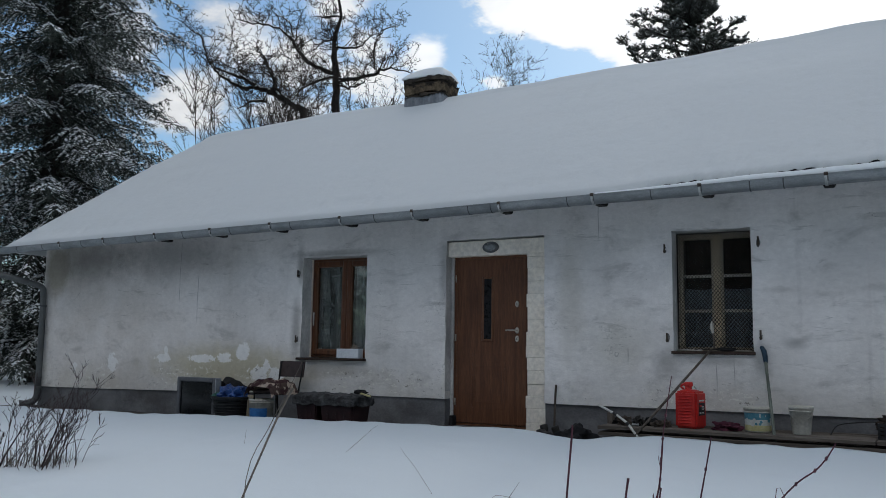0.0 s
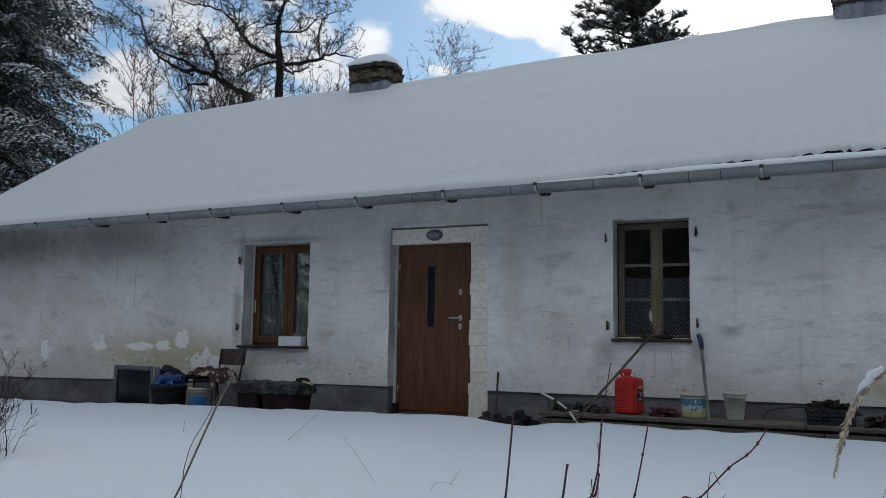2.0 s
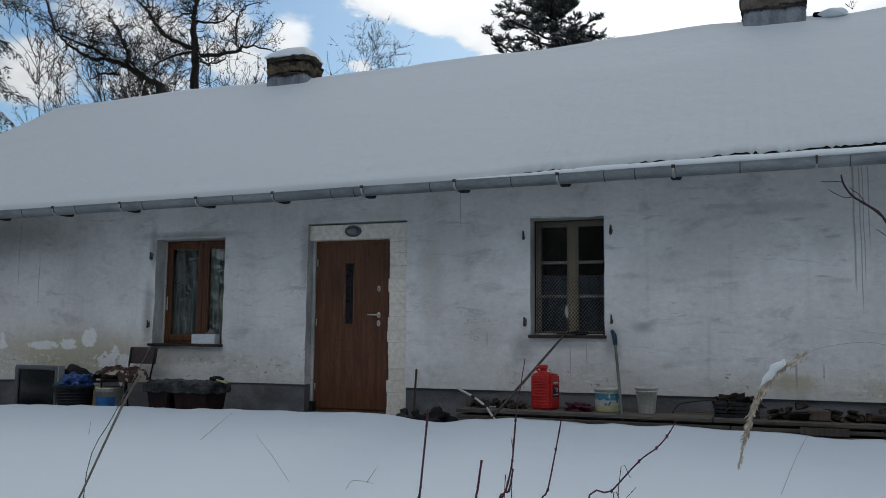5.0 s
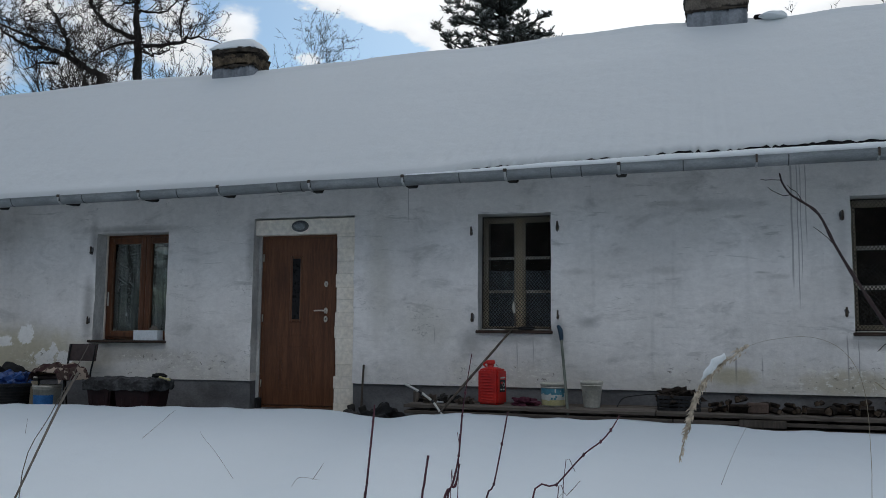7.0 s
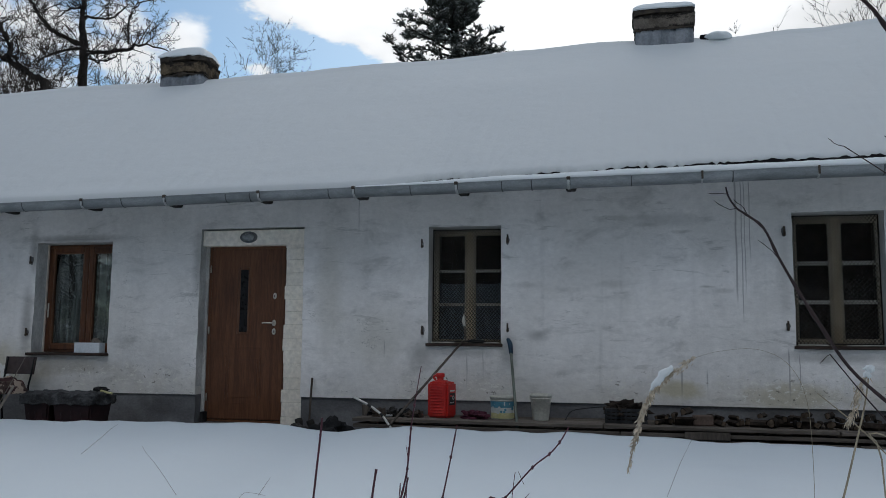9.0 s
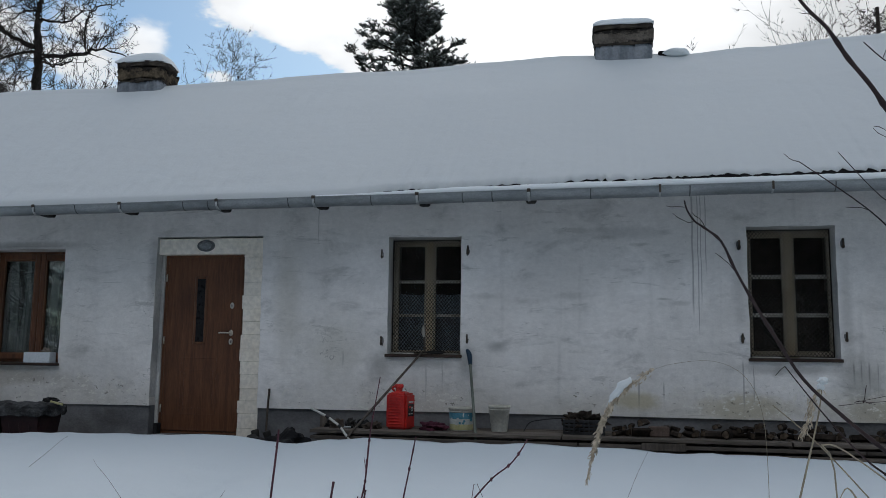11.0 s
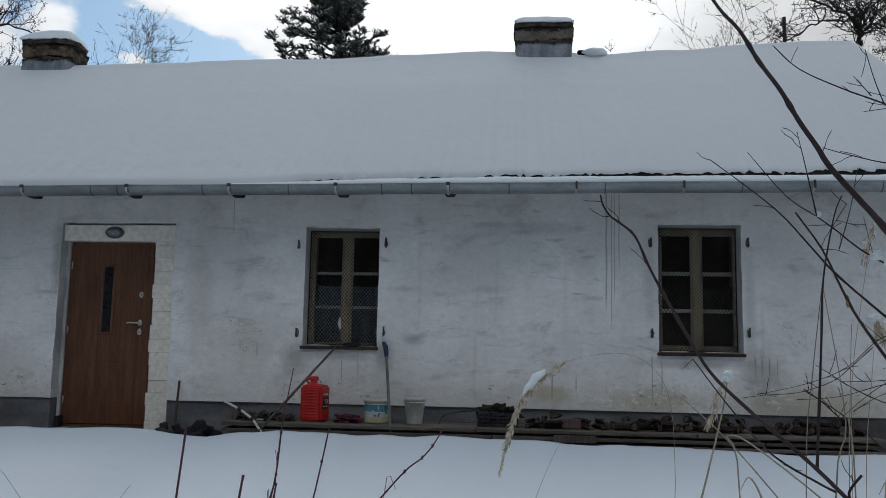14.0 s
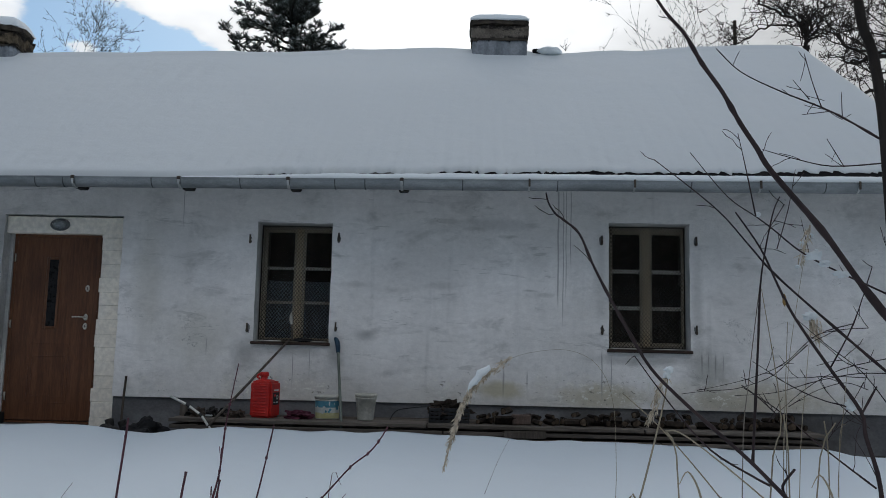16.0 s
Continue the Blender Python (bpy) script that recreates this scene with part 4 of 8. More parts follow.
def build_gutter():
    bm = bmesh.new()
    prof = []
    for j in range(13):
        a = math.pi * j / 12
        prof.append((math.cos(a) * 0.080, -math.sin(a) * 0.090))
    prof = [(0.089, 0.002), (0.087, 0.010), (0.079, 0.008)] + prof[1:] + [(-0.080, 0.02)]
    inner = [(y * 0.94, z * 0.93 + 0.002) for y, z in prof[::-1]]
    loop = prof + inner
    rows = []
    n = 120
    for i in range(n + 1):
        x = -13.22 + 18.82 * i / n
        sag = 0.006 * noise.noise(Vector((x * 0.9, 5, 1)))
        # loop's first point is the far lip; the near lip carries the bead
        rows.append([bm.verts.new((x, -0.575 - y, eave_z(x) + z + 0.043 + sag)) for y, z in loop])
    m = len(loop)
    for r0, r1 in zip(rows, rows[1:]):
        for j in range(m):
            bm.faces.new((r0[j], r0[(j + 1) % m], r1[(j + 1) % m], r1[j]))
    bm.faces.new(rows[0])
    bm.faces.new(rows[-1][::-1])
    gutter = part("gutter", bm, ZINC, house, "grey zinc half-round gutter", True)

    def band(x, width, out, mat, name, label=""):
        bm = bmesh.new()
        z0 = eave_z(x) + 0.043
        rows = []
        for dx in (-width / 2, width / 2):
            row = []
            for j in range(15):
                a = math.pi * j / 14
                row.append((x + dx, -0.575 - math.cos(a) * (0.080 + out), z0 - math.sin(a) * (0.090 + out)))
            for j in range(14, -1, -1):
                a = math.pi * j / 14
                row.append((x + dx, -0.575 - math.cos(a) * (0.0792), z0 - math.sin(a) * (0.0892)))
            rows.append([bm.verts.new(p) for p in row])
        k = len(rows[0])
        for j in range(k):
            bm.faces.new((rows[0][j], rows[0][(j + 1) % k], rows[1][(j + 1) % k], rows[1][j]))
        for r in rows:
            bm.faces.new(r)
        part(name, bm, mat, gutter, label)

    for x in (-12.55, -11.9, -10.95, -9.72, -8.75, -7.848, -6.783, -5.45, -4.135, -3.843, -2.915, -1.993, -1.012, -0.702, 0.300, 1.268, 2.62, 3.967, 4.9):
        band(x, 0.011, 0.003, ZINC_DARK, "seam")
    for x in (-11.472, -10.434, -9.318, -8.218, -7.13, -5.976, -4.90, -3.738, -2.629, -1.494, -0.325):
        band(x, 0.024, 0.007, STRAP, "bracket", "pale strap iron bracket")
        part("bracket_hook", boxed((x - 0.018, -0.668, eave_z(x) + 0.030), (x + 0.020, -0.640, eave_z(x) + 0.064), 0.004), IRON, gutter)
        # dark strip that draws the shadow beside the bracket
        part("bracket_shade", boxed((x + 0.013, -0.660, eave_z(x) - 0.020), (x + 0.021, -0.585, eave_z(x) + 0.046), 0.002), ZINC_DARK, gutter)
    for x in (0.98, 2.047, 3.313, 4.298):
        band(x, 0.018, 0.006, STRAP, "bracket")
        part("bracket_clip", boxed((x - 0.010, -0.674, eave_z(x) - 0.02), (x + 0.010, -0.660, eave_z(x) + 0.062), 0.002), IRON, gutter)
    for i, x in enumerate((-9.30, -8.20, -7.10, -5.965, -4.905, -3.770, -2.640, -1.505, -0.365)):
        z = eave_z(x) - 0.050
        bm = boxed((x, -0.560, z), (x + 0.135 - 0.006 * (i % 3), -0.40, z + 0.10), 0.012)
        for v in bm.verts:
            if v.co.z < z + 0.05 and v.co.x > x + 0.06:
                v.co.x -= 0.022
        part("rafter_tail", bm, TAR_WOOD, house, "black rafter end")
    # downpipe with its swan neck at the far corner
    z0 = eave_z(-13.1)
    neck = bend([(-13.12, -0.575, z0 - 0.03), (-13.12, -0.575, z0 - 0.18), (-13.10, -0.58, 2.07), (-13.0, -0.50, 2.035), (-12.72, -0.17, 1.92), (-12.62, -0.085, 1.86), (-12.585, -0.075, 1.76), (-12.575, -0.075, 1.5)], 5)
    pipe = part("downpipe", tube(bmesh.new(), neck + [Vector((-12.56, -0.075, z)) for z in (1.0, 0.5, 0.12)], 0.050, 14), PIPE, house, "dull grey downpipe", True)
    part("pipe_foot", tubed(bend([(-12.56, -0.075, 0.20), (-12.56, -0.08, 0.05), (-12.59, -0.14, -0.05), (-12.68, -0.30, -0.10)], 5), [0.056] * 14 + [0.075, 0.085], 14), PIPE, pipe, "", True)
    for z in (1.55, 0.35):
        part("pipe_clip", lathe([(0.051, -0.014), (0.057, -0.012), (0.057, 0.012), (0.051, 0.014)], 14, None, pose(-12.562, -0.075, z)), ZINC_DARK, pipe)


def chimney_material(name, z0, z1, c1, c2, soot):
    """Old stucco, sooted below the cap, with black runs rising from the joint at its foot."""
    k = Nodes(name, 0.95, 0.0, 0.15)
    x, y, z = k.xyz()
    c = k.mix(k.step(k.noise(3.2, 7.0, 0.65), 0.36, 0.64), c1, c2)
    f = k.math("DIVIDE", k.math("SUBTRACT", z, z0), z1 - z0)
    ragged = k.math("MULTIPLY", k.math("SUBTRACT", k.noise(5.5, 8.0, 0.7, k.mapped((1, 1, 1.6))), 0.5), 1.5)
    runs = k.math("MULTIPLY", k.math("SUBTRACT", k.noise(7.0, 6.0, 0.6, k.mapped((1, 1, 0.25), (3, 0, 0))), 0.5), 1.1)
    black = (0.016, 0.014, 0.013)
    c = k.mix(k.step(k.math("ADD", f, ragged), 0.46, 0.66, 0.0, 0.93), c, black)
    c = k.mix(k.step(k.math("ADD", f, runs), -0.02, 0.14, 0.92, 0.0), c, black)
    c = k.mix(k.step(k.noise(4.0, 8.0, 0.7, k.mapped((1, 1, 1), (5, 2, 8)), 0.4), 0.56, 0.66, 0.0, soot), c, (0.03, 0.026, 0.022))
    grain = k.noise(45.0, 4.0, 0.6)
    k.color(k.mix(1.0, c, k.step(grain, 0.2, 0.8, 0.75, 1.2), "MULTIPLY"))
    k.bump(k.math("ADD", k.noise(9.0, 8.0, 0.7), k.math("MULTIPLY", grain, 0.2)), 0.9, 0.03)
    return k.m


def chimney_base(name, z1):
    """Grey flashing with soot run down from above."""
    k = Nodes(name, 0.8, 0.0, 0.25)
    x, y, z = k.xyz()
    c = k.mix(k.step(k.noise(3.0, 6.0, 0.6, k.mapped((1.6, 1, 0.5))), 0.35, 0.65), (0.15, 0.165, 0.185), (0.27, 0.29, 0.315))
    runs = k.math("MULTIPLY", k.math("SUBTRACT", k.noise(6.0, 6.0, 0.62, k.mapped((1, 1, 0.12), (7, 0, 1))), 0.5), 0.42)
    c = k.mix(k.step(k.math("ADD", k.math("SUBTRACT", z1, z), runs), 0.0, 0.05, 0.93, 0.0), c, (0.02, 0.019, 0.019))
    grain = k.noise(30.0, 4.0, 0.6)
    k.color(k.mix(1.0, c, k.step(grain, 0.2, 0.8, 0.82, 1.12), "MULTIPLY"))
    k.bump(grain, 0.5, 0.01)
    return k.m


def build_chimney(x0, x1, y0, base, body, top, snow_top, crooked, faces, label):
    stack = new("chimney")
    stack.parent = house
    tagged(stack, label)
    bm = bmesh.new()
    y1 = y0 + (0.54 if crooked else 0.62)

    def block(name, lo, hi, mat, jitter, seed, cuts=6):
        bm = bmesh.new()
        jitter *= 1.9 if crooked and jitter > 0.03 else 1.0
        bmesh.ops.create_cube(bm, size=1.0)
        bmesh.ops.subdivide_edges(bm, edges=bm.edges[:], cuts=cuts, use_grid_fill=True)
        for v in bm.verts:
            p = Vector([lo[i] + (v.co[i] + 0.5) * (hi[i] - lo[i]) for i in range(3)])
            corner = sum(abs(c) > 0.49 for c in v.co)
            n = noise.noise_vector(p * 3.0 + Vector((seed, 0, 0))) + noise.noise_vector(p * 11.0 + Vector((0, seed, 0))) * 0.45
            v.co = p + n * jitter - (Vector((v.co.x * 0.03, v.co.y * 0.03, v.co.z * 0.02)) if corner >= 2 else Vector((0, 0, 0)))
            v.co.z -= crooked * max(0, (p.x - (x0 + x1) / 2)) * (p.z - base) / max(top - base, 0.1)
        return part(name, bm, mat, stack, "", False)

    stucco = chimney_material("sooty_stucco", body, top, *faces)
    block("flashing", (x0, y0, base - 0.5), (x1, y1, body), chimney_base("stained_flashing", body), 0.012, 1)
    block("chimney_body", (x0 - 0.012, y0 - 0.012, body + 0.006), (x1 + 0.012, y1 + 0.012, top - 0.085), stucco, 0.035, 3, 14)
    block("soot_band", (x0 - 0.014, y0 - 0.014, body - 0.022), (x1 + 0.014, y1 + 0.014, body + 0.020), CHIM_CAP, 0.034, 7, 12)
    block("cap", (x0 - 0.014, y0 - 0.014, top - 0.095), (x1 + 0.014, y1 + 0.014, top), CHIM_CAP, 0.040, 5, 10)
    bm = bmesh.new()
    nx, ny = 22, 14
    rows = []
    for i in range(nx + 1):
        for j in range(ny + 1):
            u, w = i / nx, j / ny
            x, y = x0 - 0.03 + (x1 - x0 + 0.06) * u, y0 - 0.03 + (y1 - y0 + 0.06) * w
            soft = 0.16 if crooked else 0.15
            e = min(u, 1 - u) * (x1 - x0) / soft, min(w, 1 - w) * (y1 - y0) / 0.20
            h = math.sqrt(max(0, 1 - (1 - min(e[0], 1)) ** 2)) * math.sqrt(max(0, 1 - (1 - min(e[1], 1)) ** 2))
            z = top + (snow_top - top) * (0.12 + 0.88 * h) * (0.74 + 0.40 * math.sin(math.pi * min(u, 0.66) / 1.32) if crooked else 1.0) * (1 + 0.12 * noise.noise(Vector((x * 3, y * 3, 1))))
            z -= crooked * max(0, (x - (x0 + x1) / 2)) * (1.0 + 0.9 * u * u)
            rows.append(bm.verts.new((x, y, z)))
    for i in range(nx):
        for j in range(ny):
            a = i * (ny + 1) + j
            bm.faces.new((rows[a], rows[a + ny + 1], rows[a + ny + 2], rows[a + 1]))
    low = bmesh.ops.extrude_face_region(bm, geom=bm.faces[:])["geom"]
    for v in low:
        if isinstance(v, bmesh.types.BMVert):
            v.co.z = top - 0.005 - crooked * max(0, (v.co.x - (x0 + x1) / 2)) * 1.0
    part("snow_cap", bm, SNOW, stack, "rounded cap of snow", True)


build_front_wall()
build_shell()
build_roof()
build_gutter()
build_chimney(-7.795, -6.95, 3.68, 5.40, 5.575, 5.90, 6.085, 0.05, ((0.055, 0.042, 0.030), (0.175, 0.135, 0.090), 0.9), "crumbling sooty stucco chimney with a snow cap")
build_chimney(0.365, 1.235, 3.68, 5.55, 5.755, 6.075, 6.205, 0.0, ((0.105, 0.090, 0.075), (0.175, 0.150, 0.125), 0.30), "square soot-stained chimney with a snow cap")
# snow-covered roof hatch beside the chimney
part("roof_vent", boxed((1.33, 3.80, 5.50), (1.48, 4.0, 5.66), 0.02, ), ROOFING, house, "black roof vent")
part("vent_snow", lump(bmesh.new(), (1.59, 3.98, 5.612), (0.24, 0.32, 0.080), 0.15, 4), SNOW, house, "", True)

# ---------------------------------------------------------------- windows and door


def frame_bars(bm, x0, x1, z0, z1, w, y0, y1, bevel=0.006, foot=None):
    """Four mitre-less bars round a rectangle, butted."""
    foot = foot or w
    box(bm, (x0, y0, z0), (x0 + w, y1, z1), bevel)
    box(bm, (x1 - w, y0, z0), (x1, y1, z1), bevel)
    box(bm, (x0 + w, y0 + 0.001, z0), (x1 - w, y1 - 0.001, z0 + foot), bevel)
    box(bm, (x0 + w, y0 + 0.001, z1 - w), (x1 - w, y1 - 0.001, z1), bevel)
    return bm


def curtain(name, x0, x1, z0, z1, y, mat, parent, folds, depth, label, wavy_top=0.0):
    bm = bmesh.new()
    nx, nz = 70, 10
    rows = []
    for i in range(nx + 1):
        x = x0 + (x1 - x0) * i / nx
        a = depth * math.sin(folds * 2 * math.pi * i / nx + 0.8 * noise.noise(Vector((x * 5, 0, 0)))) + depth * 0.6 * noise.noise(Vector((x * 9, 1, 0)))
        rows.append([bm.verts.new((x, y + a * (0.5 + 0.5 * (1 - k / nz)), z0 + (z1 - z0 - wavy_top * abs(math.sin(math.pi * 2 * i / nx))) * k / nz)) for k in range(nz + 1)])
    for r0, r1 in zip(rows, rows[1:]):
        for k in range(nz):
            bm.faces.new((r0[k], r1[k], r1[k + 1], r0[k + 1]))
    return part(name, bm, mat, parent, label, True)


def holder(name, label):
    ob = new(name)
    ob.parent = house
    return tagged(ob, label)


def shutter_pin(x, z):
    pin = part("shutter_pin", boxed((x - 0.012, -0.045, z - 0.035), (x + 0.012, 0.02, z - 0.012), 0.004), IRON, house, "rusted iron shutter hinge pin")
    part("pin_post", tubed([(x, -0.035, z - 0.045), (x, -0.035, z + 0.055)], 0.010, 8), IRON, pin)
    bm = bmesh.new()
    lump(bm, (x, 0.0, z), (0.022, 0.007, 0.045), 0.7, x * 3 + z, 5.0, 2)
    part("mortar_patch", bm, PLINTH, pin)


def modern_window():
    """Two-leaf brown window, the near leaf narrower, with net curtains."""
    w = holder("window", "golden-oak plastic two-leaf window with net curtains")
    x0, x1, z0, z1 = -7.056, -5.978, 0.77, 2.147
    y = 0.225
    part("window_frame", frame_bars(bmesh.new(), x0 + 0.003, x1 - 0.003, z0 + 0.01, z1 - 0.004, 0.055, y, y + 0.07, 0.008), PVC_BROWN, w)
    split = -6.455
    for a, b in ((x0 + 0.024, split), (split + 0.004, x1 - 0.024)):
        sash = part("sash", frame_bars(bmesh.new(), a, b, z0 + 0.040, z1 - 0.035, 0.072, y - 0.018, y + 0.045, 0.010), PVC_BROWN, w)
        bm = frame_bars(bmesh.new(), a + 0.070, b - 0.070, z0 + 0.110, z1 - 0.105, 0.014, y - 0.012, y + 0.03, 0.003)
        part("glazing_bead", bm, DOOR_TRIM, sash)
        pane = part("pane", boxed((a + 0.08, y + 0.012, z0 + 0.120), (b - 0.08, y + 0.016, z1 - 0.115)), MIRROR_GLASS, sash, "clear reflecting glass")
        pane.visible_shadow = False
    handle = part("lever", boxed((x0 + 0.046, y - 0.034, 1.215), (x0 + 0.066, y - 0.020, 1.40), 0.005), PIPE_WHITE, w, "white plastic strip")
    part("window_sill", boxed((x0 - 0.045, -0.055, z0 - 0.028), (x1 + 0.02, y - 0.004, z0 + 0.004), 0.008), SILL_BROWN, w, "dark brown sheet-metal sill")
    part("reveal_bead", boxed((x0 + 0.0005, y - 0.030, z0 + 0.01), (x0 + 0.012, y - 0.001, z1 - 0.004), 0.002), BRICK_WHITE, w, "pale sealing bead")
    curtain("curtain", x0 + 0.07, x1 - 0.03, z0 + 0.10, z1 - 0.06, 0.35, CURTAIN, w, 9, 0.045, "white net curtain")
    curtain("inner_drape", x0 + 0.30, x0 + 0.46, z0 + 0.10, z1 - 0.06, 0.43, RAG_BLACK, w, 2, 0.02, "dark drape")
    for z in (1.925, 1.02):
        shutter_pin(-7.120, z)


def old_window(x0, x1, z0, z1, cols, rows, lace, lace_top, label):
    """Old two-casement window behind a diamond wire screen. cols: the outer and the glass edges from side to side; rows: the glass edges from the foot up."""
    w = holder("window", label)
    y = 0.235
    f0, a0, a1, b0, b1, f1 = cols
    zb, p0, p1, p2, p3, p4, p5, zt = rows
    part("window_frame", frame_bars(bmesh.new(), f0, f1, zb, zt, 0.024, y - 0.004, y + 0.08, 0.005, 0.030), CREAM, w, "peeling cream-painted wood frame")
    mid = (a1 + b0) / 2
    part("mullion", boxed((mid - 0.036, y - 0.016, zb + 0.028), (mid + 0.036, y + 0.05, zt - 0.022), 0.009), MULLION, w)
    part("mullion_bead", boxed((mid - 0.010, y - 0.024, zb + 0.03), (mid + 0.010, y - 0.014, zt - 0.024), 0.004), MULLION, w)
    for a, b, oa, ob in ((a0, a1, f0 + 0.023, mid - 0.034), (b0, b1, mid + 0.034, f1 - 0.023)):
        bm = bmesh.new()
        box(bm, (oa, y + 0.004, zb + 0.028), (a, y + 0.05, zt - 0.022), 0.004)
        box(bm, (b, y + 0.004, zb + 0.028), (ob, y + 0.05, zt - 0.022), 0.004)
        box(bm, (a, y + 0.005, zb + 0.028), (b, y + 0.049, p0), 0.004)
        box(bm, (a, y + 0.005, p5), (b, y + 0.049, zt - 0.022), 0.004)
        casement = part("casement", bm, CASEMENT, w)
        for lo, hi in ((p1, p2), (p3, p4)):
            part("glazing_bar", boxed((a, y + 0.006, lo), (b, y + 0.048, hi), 0.004), GREY_PAINT, casement)
        for z_lo, z_hi in ((p0, p1), (p2, p3), (p4, p5)):
            pane = part("pane", boxed((a - 0.004, y + 0.026, z_lo - 0.004), (b + 0.004, y + 0.029, z_hi + 0.004)), GLASS, casement, "old dusty glass")
            pane.visible_shadow = False
    curtain("curtain", f0 + 0.03, f1 - 0.03, z0 + 0.03, lace_top, 0.335, lace, w, 7, 0.012, "half-length lace curtain", 0.018)
    # added dark sheet that stands for the unlit room behind the panes
    part("room_dark_sheet", boxed((f0, 0.60, z0 + 0.03), (f1, 0.61, z1 - 0.02)), ROOM_DARK, w, "dark sheet added for the unlit room behind the panes")
    # screen of crossed wires on a thin iron frame
    ys = y - 0.045
    part("screen_frame", frame_bars(bmesh.new(), x0 + 0.006, x1 - 0.006, z0 + 0.018, z1 - 0.010, 0.010, ys - 0.004, ys + 0.008, 0.0), WIRE, w)
    bm = bmesh.new()
    ax0, ax1, az0, az1 = x0 + 0.012, x1 - 0.012, z0 + 0.024, z1 - 0.016
    r, pitch = 0.0032, 0.036
    tall = 1.25
    for sgn in (1, -1):
        c = ax0 - (az1 - az0) / tall if sgn > 0 else ax0
        end = ax1 if sgn > 0 else ax1 + (az1 - az0) / tall
        while c < end:
            pts = []
            for k in range(41):
                z = az0 + (az1 - az0) * k / 40
                x = c + sgn * (z - az0) / tall
                if ax0 <= x <= ax1:
                    pts.append((x, ys + sgn * 0.0022, z))
            if len(pts) > 1:
                a, b = pts[0], pts[-1]
                tube(bm, [a, b], r, 4, False)
            c += pitch
    tagged(part("wire_screen", bm, WIRE, w, "rusty diamond wire netting"), "", "", "", "stuff")
    bm = bmesh.new()
    box(bm, (x0 - 0.02, -0.035, z0 - 0.03), (x1 + 0.02, 0.23, z0 + 0.004), 0.006)
    part("window_sill", bm, SILL_BROWN, w, "dark weathered sill board")
    part("sill_trim", boxed((x0 + 0.03, 0.03, z0 + 0.006), (mid - 0.14, 0.09, z0 + 0.020), 0.004), GREY_PAINT, w)
    part("sill_trim", boxed((mid + 0.04, 0.02, z0 + 0.006), (x1 - 0.03, 0.08, z0 + 0.016), 0.004), GREY_PAINT, w)


def front_door():
    d = holder("door", "brown wood-grain steel door with a narrow glass strip")
    x0, x1, z0, z1, y = -4.735, -3.715, 0.0, 2.08, 0.17
    part("door_frame", frame_bars(bmesh.new(), x0, x1 + 0.02, z0 - 0.02, z1, 0.050, y - 0.012, y + 0.10, 0.006, 0.03), DOOR_TRIM, d)
    lx0, lx1 = x0 + 0.042, x1 - 0.022
    leaf = part("leaf", boxed((lx0, y - 0.022, z0 + 0.015), (lx1, y + 0.03, z1 - 0.04), 0.006), DOOR_WOOD, d, "walnut-grain door leaf")
    # glass strip in its moulding
    gx0, gx1, gz0, gz1 = -4.310, -4.205, 1.045, 1.785
    part("glass_trim", frame_bars(bmesh.new(), gx0 - 0.028, gx1 + 0.028, gz0 - 0.03, gz1 + 0.03, 0.030, y - 0.036, y - 0.018, 0.007), DOOR_TRIM, leaf)
    part("glass_strip", boxed((gx0 + 0.002, y - 0.027, gz0), (gx1 - 0.002, y - 0.020, gz1)), DARK_GLASS, leaf, "dark ornamental glass strip")
    # pressed panel lines
    for fx0, fx1, fz0, fz1 in ((-4.47, -4.02, 0.20, 0.86), (-4.43, -4.06, 0.27, 0.72)):
        part("panel_line", frame_bars(bmesh.new(), fx0, fx1, fz0, fz1, 0.010, y - 0.0255, y - 0.018, 0.002), DOOR_WOOD, leaf)
    for z in (1.47, 1.15, 1.05):
        bm = lathe([(0, 0.010), (0.018, 0.010), (0.024, 0.006), (0.025, 0.0)], 20, None, pose(0, 0, 0, 90, 0, 0))
        for v in bm.verts:
            v.co = Vector((v.co.x - 3.862, v.co.y + y - 0.022, v.co.z * 1.55 + z))
        rose = part("lock_plate", bm, NICKEL, leaf, "satin metal lock plate", True)
        if z != 1.15:
            part("keyhole", boxed((-3.866, y - 0.034, z - 0.014), (-3.858, y - 0.030, z + 0.012), 0.002), BLACK_PLASTIC, rose)
    handle = part("handle", tubed(bend([(-3.862, y - 0.030, 1.15), (-3.862, y - 0.062, 1.15), (-3.885, y - 0.070, 1.151), (-3.94, y - 0.070, 1.152), (-3.995, y - 0.068, 1.150)], 4), 0.0095, 10), NICKEL, leaf, "satin metal lever handle", True)
    for z in (1.80, 1.06, 0.27):
        part("hinge", tubed([(lx0 - 0.010, y - 0.030, z - 0.045), (lx0 - 0.010, y - 0.030, z + 0.045)], 0.009, 10), STEEL, d, "steel hinge", True)
    part("threshold", boxed((x0, 0.03, -0.10), (x1 + 0.02, y + 0.1, -0.022), 0.006), PLINTH, d, "dark worn threshold")
    part("reveal_foot", boxed((x0 - 0.004, 0.06, -0.12), (x0 + 0.045, y - 0.014, 0.10), 0.008), RAG_BLACK, d)


